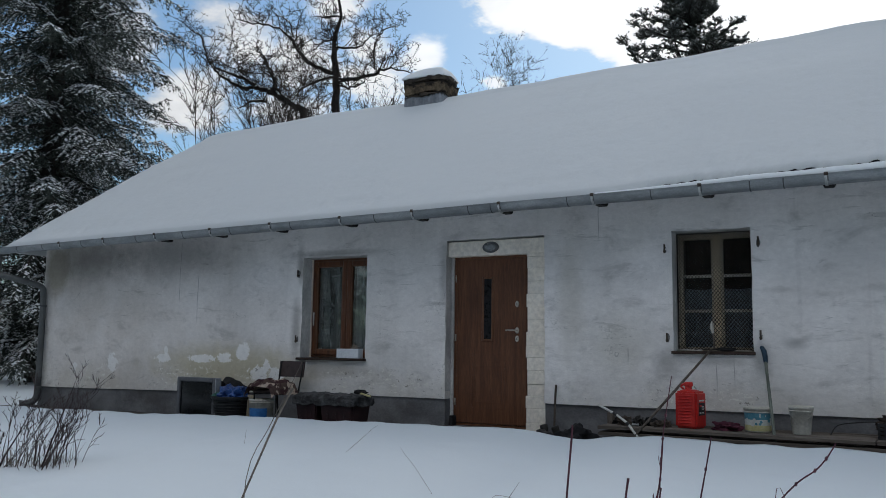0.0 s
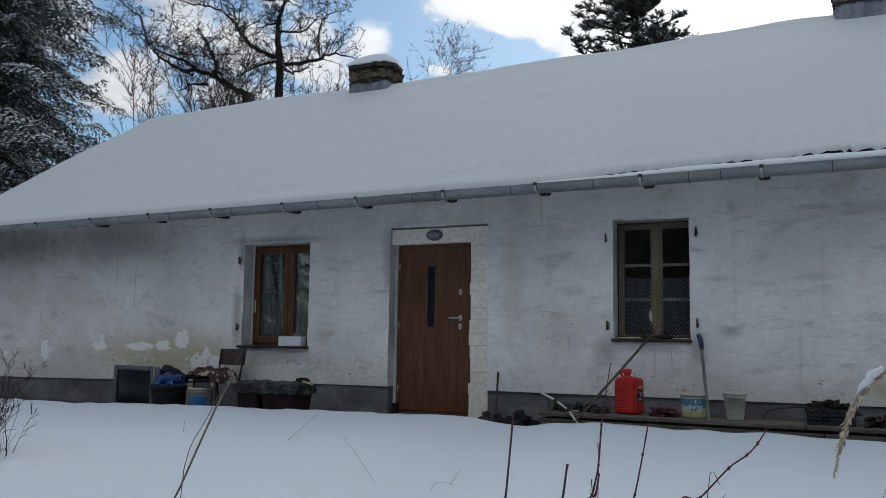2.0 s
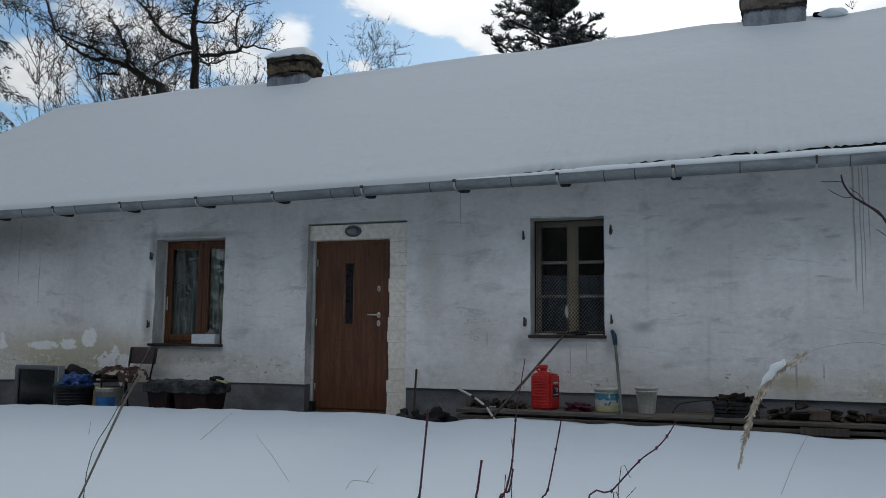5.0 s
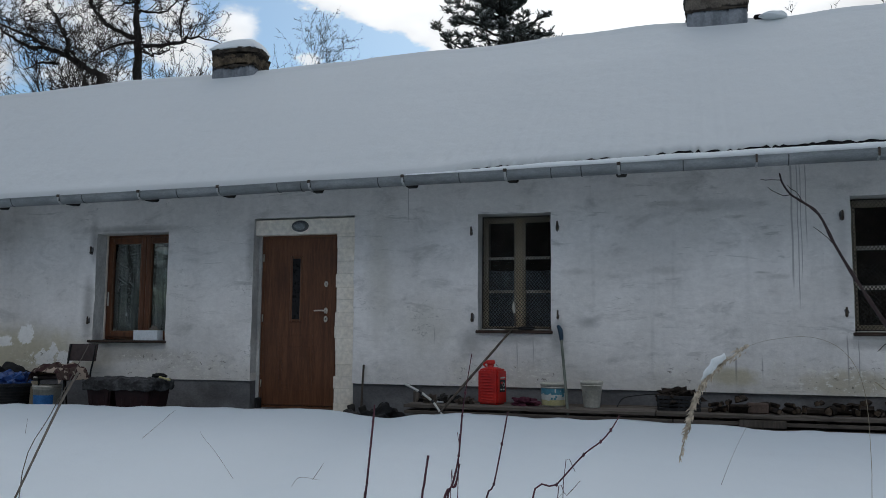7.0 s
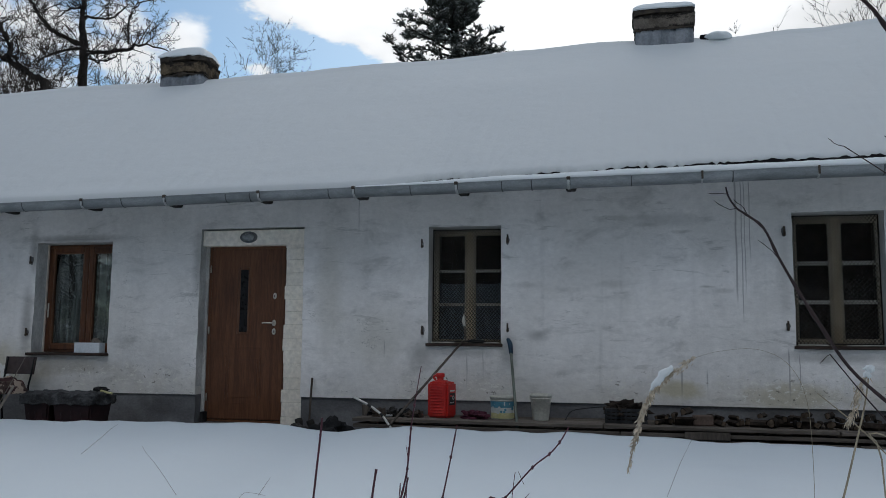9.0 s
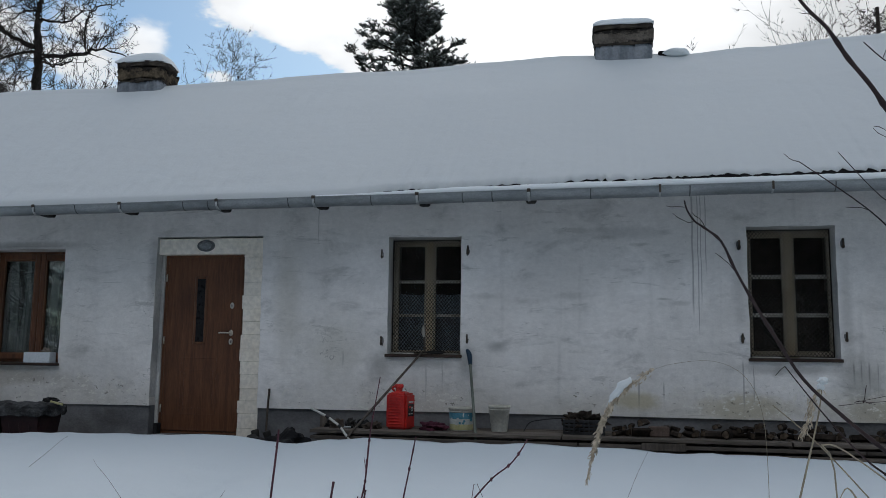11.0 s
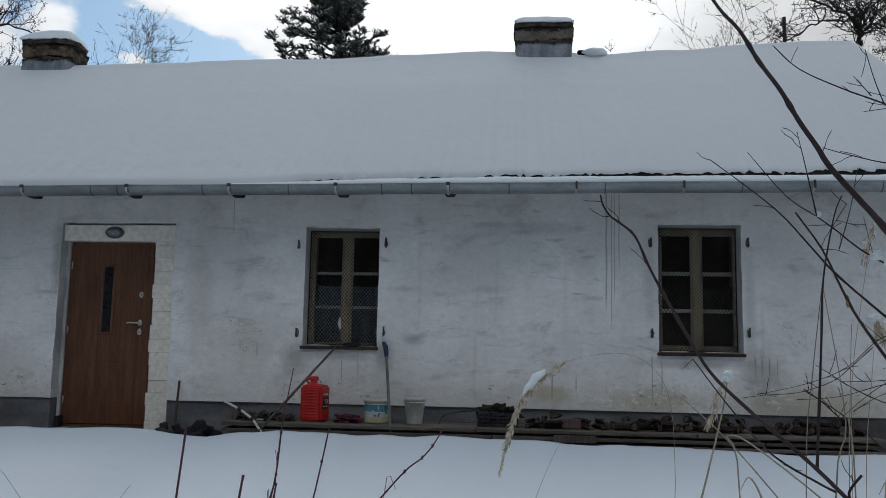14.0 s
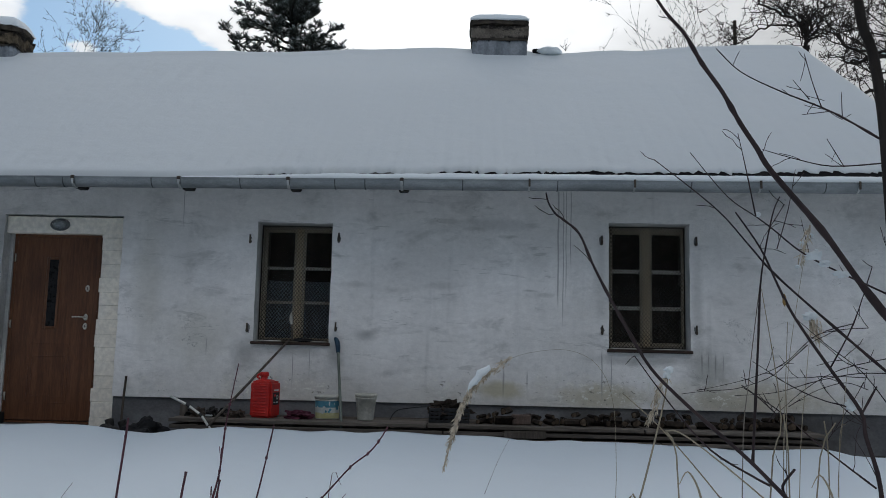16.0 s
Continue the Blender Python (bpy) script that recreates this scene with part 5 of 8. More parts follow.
def wall_lamp():
    lamp = holder("wall_lamp", "grey oval bulkhead lamp above the door")
    turn = pose(-4.172, 0.055, 2.168, 90, 0, 0)
    ring = lathe([(0.068, 0.0), (0.070, 0.020), (0.064, 0.040), (0.052, 0.046), (0.050, 0.036), (0.050, 0.0)], 28)
    glass = lathe([(0.051, 0.036), (0.046, 0.056), (0.032, 0.074), (0.014, 0.083), (0, 0.085)], 28)
    for bm, name, mat in ((ring, "casing", LAMP_GREY), (glass, "lens", LAMP_GLASS)):
        for v in bm.verts:
            v.co.x *= 1.60
        bmesh.ops.transform(bm, matrix=turn, verts=bm.verts[:])
        part(name, bm, mat, lamp, "", True)
    part("lamp_base", boxed((-4.257, 0.045, 2.121), (-4.087, 0.066, 2.216), 0.01), LAMP_GREY, lamp)


def door_surround():
    """White blocks that fill the old, wider opening beside and over the door."""
    s = holder("door_surround", "unplastered white block infill round the door")
    part("mortar_bed", boxed((-3.685, 0.058, -0.1), (-3.446, 0.30, 2.068)), MORTAR, s)
    rng = random.Random(4)
    z = -0.08
    courses = (0.15, 0.165, 0.145, 0.135, 0.16, 0.15, 0.14, 0.165, 0.15, 0.145, 0.16, 0.15, 0.155, 0.14, 0.136)
    for i, h in enumerate(courses):
        a = -3.690 + rng.uniform(-0.018, 0.014)
        part("brick", boxed((a, 0.050 + rng.uniform(-0.006, 0.006), z + 0.0015), (-3.447, 0.28, z + h - 0.0015), 0.003), BRICK_WHITE, s)
        z += h
    part("mortar_fillet", boxed((-4.773, 0.135, -0.10), (-4.733, 0.30, 2.10), 0.004), REVEAL, s, "grey mortar beside the door frame")
    for k in range(9):
        part("foam_bead", lump(bmesh.new(), (-3.694, 0.062, 0.18 + 0.21 * k + rng.uniform(-0.04, 0.04)), (0.012, 0.010, 0.006), 0.6, k, 5.0, 1), DOOR_TRIM, s, "brown foam in the joint")
    bm = boxed((-4.772, 0.042, 2.070), (-3.448, 0.40, 2.256), 0.006)
    part("lintel_block", bm, BRICK_WHITE, s, "cream painted lintel block")


modern_window()
old_window(-1.945, -1.122, 0.925, 2.232, (-1.938, -1.881, -1.580, -1.452, -1.148, -1.090), (0.932, 0.974, 1.351, 1.383, 1.733, 1.766, 2.156, 2.222), LACE, 1.625, "old cream casement window with lace behind wire netting")
old_window(1.893, 2.762, 0.925, 2.292, (1.925, 1.973, 2.278, 2.408, 2.730, 2.785), (0.935, 1.006, 1.361, 1.404, 1.766, 1.810, 2.205, 2.284), LACE_GREY, 1.645, "old cream casement window, dark inside, behind wire netting")
for px, pz in ((-2.018, 2.036), (-1.044, 2.070), (-2.007, 1.066), (-1.045, 1.096), (1.814, 2.092), (2.828, 2.098), (1.819, 1.124), (2.820, 1.144)):
    shutter_pin(px, pz)
front_door()
wall_lamp()
door_surround()

# ---------------------------------------------------------------- things along the wall, door side


def old_tv():
    t = thing("television", "grey old tube television with a silver edge, standing on the ground", "television", (-8.33, -0.62, APRON), -4.0)
    w, h = 0.78, 0.60
    part("bezel", frame_bars(bmesh.new(), -w / 2, w / 2, 0.0, h, 0.062, -0.04, 0.05, 0.012), TV_GREY, t)
    bm = bmesh.new()
    nx, nz = 14, 10
    grid = []
    for i in range(nx + 1):
        for k in range(nz + 1):
            u, v = i / nx * 2 - 1, k / nz * 2 - 1
            grid.append(bm.verts.new((u * (w / 2 - 0.058), -0.012 - 0.022 * (1 - u * u) * (1 - v * v), h / 2 + v * (h / 2 - 0.058))))
    for i in range(nx):
        for k in range(nz):
            a = i * (nz + 1) + k
            bm.faces.new((grid[a], grid[a + nz + 1], grid[a + nz + 2], grid[a + 1]))
    part("screen", bm, TV_GLASS, t, "blank dark glass tube", True)
    part("edge_strip", boxed((w / 2 + 0.001, -0.045, 0.0), (w / 2 + 0.022, 0.055, h), 0.006), TV_SILVER, t, "silver side strip")
    bm = bmesh.new()
    a = [bm.verts.new(p) for p in ((-w / 2 + 0.01, 0.05, 0.005), (w / 2 - 0.01, 0.05, 0.005), (w / 2 - 0.01, 0.05, h - 0.01), (-w / 2 + 0.01, 0.05, h - 0.01))]
    b = [bm.verts.new(p) for p in ((-0.25, 0.42, 0.02), (0.25, 0.42, 0.02), (0.25, 0.42, h - 0.17), (-0.25, 0.42, h - 0.17))]
    bm.faces.new(a)
    bm.faces.new(b[::-1])
    for i in range(4):
        bm.faces.new((a[i], a[(i + 1) % 4], b[(i + 1) % 4], b[i]))
    bmesh.ops.bevel(bm, geom=bm.edges[:], offset=0.012, segments=2, affect="EDGES")
    part("back_shell", bm, BLACK_PLASTIC, t, "black tapering back shell")


def laundry_basket():
    t = thing("basket", "black woven plastic basket", "basket", (-7.70, -0.60, APRON), 0)
    outer = [(0.20, 0.0), (0.262, 0.33), (0.282, 0.335), (0.285, 0.365), (0.268, 0.37), (0.25, 0.34), (0.19, 0.03), (0, 0.03)]
    bm = lathe(outer, 28)
    part("shell", bm, BLACK_PLASTIC, t)
    for k in range(8):
        z = 0.05 + k * 0.036
        r = 0.20 + 0.062 * z / 0.33
        part("weave_ring", lathe([(r + 0.001, z - 0.008), (r + 0.009, z), (r + 0.001, z + 0.008)], 28), BLACK_PLASTIC, t)
    s = thing("plastic_sheet", "crumpled blue plastic sheet lying in the basket", "sheet", (-7.66, -0.60, 0.24))
    part("heap", lump(bmesh.new(), (0, 0, 0.0), (0.22, 0.18, 0.135), 0.5, 3, 4.5, 4), BLUE_BAG, s)
    g = thing("rag", "green rag hanging over the basket rim", "cloth", (-7.88, -0.66, 0.23))
    part("cloth", lump(bmesh.new(), (0, 0, 0), (0.10, 0.10, 0.06), 0.5, 8, 5, 3), GREEN_RAG, g)
    g = thing("bin_bag", "black rubbish bag slumped behind the television", "bag", (-7.98, -0.32, APRON))
    part("sack", lump(bmesh.new(), (0, 0, 0.27), (0.26, 0.22, 0.29), 0.35, 2, 3.0, 4, 0.0), RAG_BLACK, g, "", True)


def paint_bucket(at, r0, r1, h, turn, bands, label, bail=True):
    t = thing("bucket", label, "bucket", at, turn)
    part("pail", lathe([(0, 0.004), (r0 * 0.98, 0.0), (r0, 0.006), (r1, h - 0.03), (r1 + 0.006, h - 0.028), (r1 + 0.007, h), (r1 - 0.004, h), (r1 - 0.006, h - 0.02), (r0 - 0.006, 0.02), (0, 0.02)], 32), WHITE_PLASTIC, t, "", True)
    part("rim_ring", lathe([(r1 - 0.001, h - 0.05), (r1 + 0.005, h - 0.047), (r1 + 0.005, h - 0.040), (r1, h - 0.038)], 32), WHITE_PLASTIC, t, "", True)
    for z0, z1, a0, a1, mat in bands:
        bm = bmesh.new()
        rows = []
        n = 20
        for i in range(n + 1):
            a = a0 + (a1 - a0) * i / n
            col = []
            for z in (z0, z1):
                r = r0 + (r1 - r0) * z / h + 0.0022
                col.append(bm.verts.new((r * math.sin(a), -r * math.cos(a), z)))
            rows.append(col)
        for c0, c1 in zip(rows, rows[1:]):
            bm.faces.new((c0[0], c1[0], c1[1], c0[1]))
        part("printed_band", bm, mat, t)
    if bail:
        pts = [((r1 + 0.004) * math.cos(a), -(r1 + 0.012) * abs(math.sin(a)) * 0.55 - 0.02, h - 0.03 - 0.10 * math.sin(a)) for a in np.linspace(0, math.pi, 15)]
        part("bail", tubed(pts, 0.003, 6), STEEL, t)
    return t


def chair():
    t = thing("chair", "worn brown vinyl chair with a black tube frame", "chair", (-7.02, -0.50, APRON), -8.0)
    w = 0.21
    for sx in (-1, 1):
        part("front_leg", tubed([(sx * w, -0.20, 0.0), (sx * w, -0.20, 0.43)], 0.011, 8), CHAIR_METAL, t)
        part("back_leg", tubed(bend([(sx * w, 0.24, 0.0), (sx * w, 0.19, 0.43), (sx * w, 0.22, 0.62), (sx * w, 0.26, 0.84)], 4), 0.011, 8), CHAIR_METAL, t)
        part("side_rail", tubed([(sx * w, -0.20, 0.425), (sx * w, 0.19, 0.425)], 0.011, 8), CHAIR_METAL, t)
    bm = boxed((-0.225, -0.225, 0.43), (0.225, 0.20, 0.475), 0.018)
    part("seat", bm, CHAIR_BROWN, t)
    bm = bmesh.new()
    rows = []
    for i in range(13):
        u = i / 12 * 2 - 1
        yb = 0.24 + 0.03 * (1 - u * u)
        rows.append([bm.verts.new(p) for p in ((u * 0.232, yb - 0.018, 0.635), (u * 0.236, yb + 0.012, 0.845), (u * 0.236, yb + 0.034, 0.845), (u * 0.232, yb + 0.006, 0.635))])
    for r0, r1 in zip(rows, rows[1:]):
        for j in range(4):
            bm.faces.new((r0[j], r0[(j + 1) % 4], r1[(j + 1) % 4], r1[j]))
    bm.faces.new(rows[0])
    bm.faces.new(rows[-1][::-1])
    bmesh.ops.bevel(bm, geom=[e for e in bm.edges if len(e.link_faces) == 2 and e.calc_face_angle(0) > 1.0], offset=0.006, segments=2, affect="EDGES")
    part("backrest", bm, CHAIR_BROWN, t)
    b = thing("blanket", "crumpled brown and cream patterned blanket heaped on the chair", "blanket", (-7.06, -0.58, APRON + 0.475), -8.0)
    bm = bmesh.new()
    nx, ny = 40, 30
    g = []
    for i in range(nx + 1):
        for j in range(ny + 1):
            u, v = i / nx * 2 - 1, j / ny * 2 - 1
            x, y = u * 0.275, v * 0.22
            over = max(abs(x) - 0.21, 0) + max(-y - 0.19, 0)
            fold = 0.085 + 0.13 * abs(noise.noise(Vector((x * 7, y * 5, 1)))) + 0.05 * abs(noise.noise(Vector((x * 15, y * 13, 3))))
            z = fold * (1 - 0.5 * u * u) - over * 1.6
            g.append(bm.verts.new((x * (1 - 0.1 * over), y + 0.03 * noise.noise(Vector((x * 9, y * 9, 5))), max(z, -0.20))))
    for i in range(nx):
        for j in range(ny):
            a = i * (ny + 1) + j
            bm.faces.new((g[a], g[a + ny + 1], g[a + ny + 2], g[a + 1]))
    part("cloth", bm, BLANKET, b, "", True)


def bin_with_lid(x, y, w, label, seed):
    t = thing("storage_bin", label, "bin", (x, y, APRON), -2 + 4 * seed, "maroon bins under the window")
    bm = bmesh.new()
    lo = [bm.verts.new((sx * (w / 2 - 0.04), sy * 0.17, 0)) for sx, sy in ((-1, -1), (1, -1), (1, 1), (-1, 1))]
    hi = [bm.verts.new((sx * (w / 2), sy * 0.205, 0.36)) for sx, sy in ((-1, -1), (1, -1), (1, 1), (-1, 1))]
    bm.faces.new(lo)
    bm.faces.new(hi[::-1])
    for i in range(4):
        bm.faces.new((lo[i], lo[(i + 1) % 4], hi[(i + 1) % 4], hi[i]))
    bmesh.ops.bevel(bm, geom=bm.edges[:], offset=0.018, segments=2, affect="EDGES")
    body = part("tub", bm, MAROON, t)
    for k in (-0.25, 0.0, 0.25):
        part("rib", boxed((k * w - 0.012, -0.196, 0.05), (k * w + 0.012, -0.180, 0.30), 0.004, pose(0, 0, 0, 0, 0, 0)), MAROON, body)
    bm = bmesh.new()
    bmesh.ops.create_cube(bm, size=1.0)
    bmesh.ops.subdivide_edges(bm, edges=bm.edges[:], cuts=9, use_grid_fill=True)
    for v in bm.verts:
        c = v.co.copy()
        edge = max(abs(c.x), abs(c.y)) * 2
        p = Vector((c.x * (w + 0.05), c.y * 0.45, 0.355 + (c.z + 0.5) * 0.105))
        p += noise.noise_vector(p * 9 + Vector((seed * 4, 0, 0))) * 0.026 + noise.noise_vector(p * 24 + Vector((seed * 4, 3, 0))) * 0.014
        if edge > 0.9:
            p.z -= 0.03
        v.co = p
    part("lid", bm, FUZZ, t, "frost-dusted shaggy lid", True)
    return t


def left_side():
    old_tv()
    laundry_basket()
    paint_bucket((-7.17, -0.62, APRON), 0.14, 0.158, 0.355, 0, ((0.05, 0.24, -0.9, 1.2, BLUE_LABEL),), "white paint bucket with a blue label", False)
    b = thing("board", "pale wooden board propped beside the bucket", "board", (-7.385, -0.60, APRON))
    part("panel", boxed((-0.055, -0.02, 0.0), (0.055, 0.02, 0.395), 0.006, pose(0, 0, 0, -3, 0, 0)), STRAW, b)
    chair()
    bin_with_lid(-6.31, -0.58, 0.34, "maroon plastic bin with a frosted lid", 0.3)
    bin_with_lid(-5.84, -0.60, 0.49, "wide maroon plastic bin with a pale frosted lid", 0.8)
    g = thing("glove", "black work glove lying on the bin lid", "glove", (-5.72, -0.45, 0.345))
    part("fabric", lump(bmesh.new(), (0, 0, 0.02), (0.09, 0.05, 0.035), 0.5, 5, 5, 3), RAG_BLACK, g)
    s = thing("hand_tool", "short yellow tool handle lying on the bin", "tool", (-5.58, -0.52, 0.325))
    part("grip", tubed([(-0.09, 0, 0.03), (0.07, -0.02, 0.0)], 0.013, 8), YELLOW_LABEL, s)
    p = thing("planter_box", "small white planter box on the window sill", "planter", (-6.235, 0.015, 0.776))
    bm = bmesh.new()
    box(bm, (-0.175, -0.060, 0.0), (0.175, -0.048, 0.125), 0.003)
    box(bm, (-0.175, 0.048, 0.0), (0.175, 0.060, 0.125), 0.003)
    box(bm, (-0.175, -0.048, 0.0), (-0.163, 0.048, 0.125), 0.003)
    box(bm, (0.163, -0.048, 0.0), (0.175, 0.048, 0.125), 0.003)
    part("trough", bm, BOX_WHITE, p)
    part("earth", boxed((-0.162, -0.047, 0.002), (0.162, 0.047, 0.095)), SOIL, p)
    part("dry_plant", lump(bmesh.new(), (0.08, 0.0, 0.12), (0.06, 0.04, 0.05), 0.8, 6, 6, 3), STRAW_DARK, p)


# ---------------------------------------------------------------- things along the wall, right of the door
DECK_L, DECK_R, DECK_Z = -2.58, 3.87, 0.155


def plank_deck():
    t = thing("plank_stack", "stack of weathered grey planks lying along the wall on blocks", "planks", (0, 0, 0))
    rng = random.Random(9)
    fronts = (-0.745, -0.505, -0.275, -0.09)
    for layer, (zt, th) in enumerate(((DECK_Z, 0.034), (0.095, 0.034), (0.035, 0.034))):
        for r, yf in enumerate(fronts):
            if layer and r == 3:
                continue
            x = DECK_L + rng.uniform(0, 0.05) + 0.03 * layer
            while x < DECK_R - 0.2:
                ln = min(rng.uniform(2.1, 3.3), DECK_R - rng.uniform(0, 0.06) - x)
                if DECK_R - x - ln < 0.5:
                    ln = DECK_R - x - rng.uniform(0, 0.05)
                dy = rng.uniform(-0.012, 0.012)
                dz = rng.uniform(-0.004, 0.004) if r else 0.0
                part("plank", boxed((x, yf + dy, zt - th + dz), (x + ln, yf + dy + (0.20 if r < 3 else 0.075), zt + dz), 0.004), PLANK, t)
                x += ln + 0.012
    for x in np.arange(DECK_L + 0.2, DECK_R, 0.95):
        for z0, z1 in ((0.0955, 0.1205), (0.0355, 0.0605)):
            if z1 > z0:
                part("spacer", boxed((x, -0.69, z0), (x + 0.10, -0.12, z1), 0.002), PLANK, t)
        part("footing", boxed((x - 0.05, -0.66, -0.16), (x + 0.17, -0.15, 0.0005), 0.01), PLINTH, t)
    part("plank_offcut", boxed((0.75, -0.775, 0.045), (1.16, -0.748, 0.115), 0.004), POLE_WOOD, t, "short lighter offcut")


def jerrycan():
    t = thing("jerrycan", "bright red plastic jerrycan with a black label", "canister", (-1.69, -0.38, DECK_Z), -17.0)
    w, d, h = 0.245, 0.20, 0.368
    bm = boxed((-w / 2, -d / 2, 0), (w / 2, d / 2, h), 0.0)
    bmesh.ops.bevel(bm, geom=bm.edges[:], offset=0.020, segments=2, affect="EDGES")
    body = part("body", bm, RED_PLASTIC, t)
    for k in range(10):
        z = 0.045 + k * 0.030
        part("rib", boxed((-w / 2 + 0.04, -d / 2 - 0.005, z), (w / 2 - 0.05, -d / 2 + 0.01, z + 0.014), 0.005), RED_PLASTIC, body)
    bm = bmesh.new()
    lo = [bm.verts.new(p) for p in ((-w / 2 + 0.02, -d / 2 + 0.015, h - 0.012), (w / 2 - 0.02, -d / 2 + 0.015, h - 0.012), (w / 2 - 0.02, d / 2 - 0.015, h - 0.012), (-w / 2 + 0.02, d / 2 - 0.015, h - 0.012))]
    hi = [bm.verts.new(p) for p in ((-0.075, -0.045, h + 0.018), (0.06, -0.045, h + 0.016), (0.06, 0.045, h + 0.016), (-0.075, 0.045, h + 0.018))]
    bm.faces.new(lo)
    bm.faces.new(hi[::-1])
    for i in range(4):
        bm.faces.new((lo[i], lo[(i + 1) % 4], hi[(i + 1) % 4], hi[i]))
    bmesh.ops.bevel(bm, geom=bm.edges[:], offset=0.012, segments=2, affect="EDGES")
    part("shoulder", bm, RED_PLASTIC, t)
    part("neck", lathe([(0.036, h + 0.02), (0.036, h + 0.045), (0.0, h + 0.046)], 20, None, pose(-0.02, 0, 0)), RED_PLASTIC, t, "", True)
    cap = part("cap", lathe([(0.042, h + 0.046), (0.044, h + 0.05), (0.044, h + 0.085), (0.040, h + 0.09), (0, h + 0.091)], 20, None, pose(-0.02, 0, 0)), RED_PLASTIC, t, "red screw cap", True)
    for j in range(16):
        a = 2 * math.pi * j / 16
        part("grip_rib", boxed((0.042, -0.003, h + 0.052), (0.0465, 0.003, h + 0.084), 0.001, pose(-0.02, 0, 0, 0, 0, math.degrees(a))), RED_PLASTIC, cap)
    part("carry_handle", tubed(bend([(-0.075, 0, h + 0.02), (-0.105, 0, h + 0.045), (-0.06, 0, h + 0.07), (-0.035, 0, h + 0.06)], 4), 0.012, 8), RED_PLASTIC, t, "", True)
    label = part("label_panel", boxed((w / 2 + 0.0005, -0.055, 0.13), (w / 2 + 0.003, 0.06, 0.255), 0.001), LABEL_BLACK, t, "black label")
    for y0, y1, z0, z1, m in ((-0.045, 0.05, 0.27, 0.285, INK), (-0.045, -0.01, 0.15, 0.162, INK), (0.005, 0.04, 0.15, 0.162, INK), (-0.04, 0.0, 0.215, 0.235, RED_PLASTIC)):
        part("label_bar", boxed((w / 2 + 0.0032, y0, z0), (w / 2 + 0.0042, y1, z1)), m, label)
    ring = lathe([(0.014, 0), (0.022, 0), (0.022, 0.0012), (0.014, 0.0012)], 20, None, pose(w / 2 + 0.0032, 0.022, 0.205, 0, 90, 0))
    part("label_ring", ring, INK, label)


def printed_tub():
    bands = [(0.012, 0.066, -1.5, 1.6, YELLOW_LABEL), (0.068, 0.118, -1.5, 1.6, INK), (0.120, 0.184, -1.5, 1.6, CYAN_LABEL)]
    t = paint_bucket((-1.04, -0.38, DECK_Z), 0.118, 0.128, 0.235, 8, bands, "white plastic tub with a turquoise and yellow print", False)
    lid = part("lid_rim", lathe([(0.130, 0.214), (0.137, 0.216), (0.137, 0.236), (0.130, 0.238), (0, 0.236)], 32), WHITE_PLASTIC, t, "", True)

    def on_side(a, z, out=0.0036):
        r = 0.118 + 0.010 * z / 0.235 + out
        return Vector((r * math.sin(a), -r * math.cos(a), z))
    bm = bmesh.new()
    for a0, a1, z0, z1 in ((0.10, 0.62, 0.152, 0.166), (0.12, 0.20, 0.140, 0.180), (-0.75, -0.1, 0.150, 0.153)):
        q = [bm.verts.new(on_side(a, z)) for a, z in ((a0, z0), (a1, z0), (a1, z1), (a0, z1))]
        bm.faces.new(q)
    part("lettering_bar", bm, INK, t)
    rng = random.Random(2)
    bm = bmesh.new()
    for k in range(13):
        a, z = rng.uniform(-1.1, 1.1), rng.uniform(0.065, 0.125)
        r = rng.uniform(0.012, 0.020)
        ring = []
        for j in range(12):
            b = 2 * math.pi * j / 12
            rr = r * (1 + 0.25 * math.cos(5 * b))
            ring.append(bm.verts.new(on_side(a + rr * math.cos(b) / 0.125, z + rr * math.sin(b), 0.0040 + k * 0.0002)))
        bm.faces.new(ring).material_index = 1 if k % 3 == 0 and z < 0.115 else 0
    tagged(part("flower_print", bm, (INK, CYAN_LABEL), t), "", "", "", "stuff")


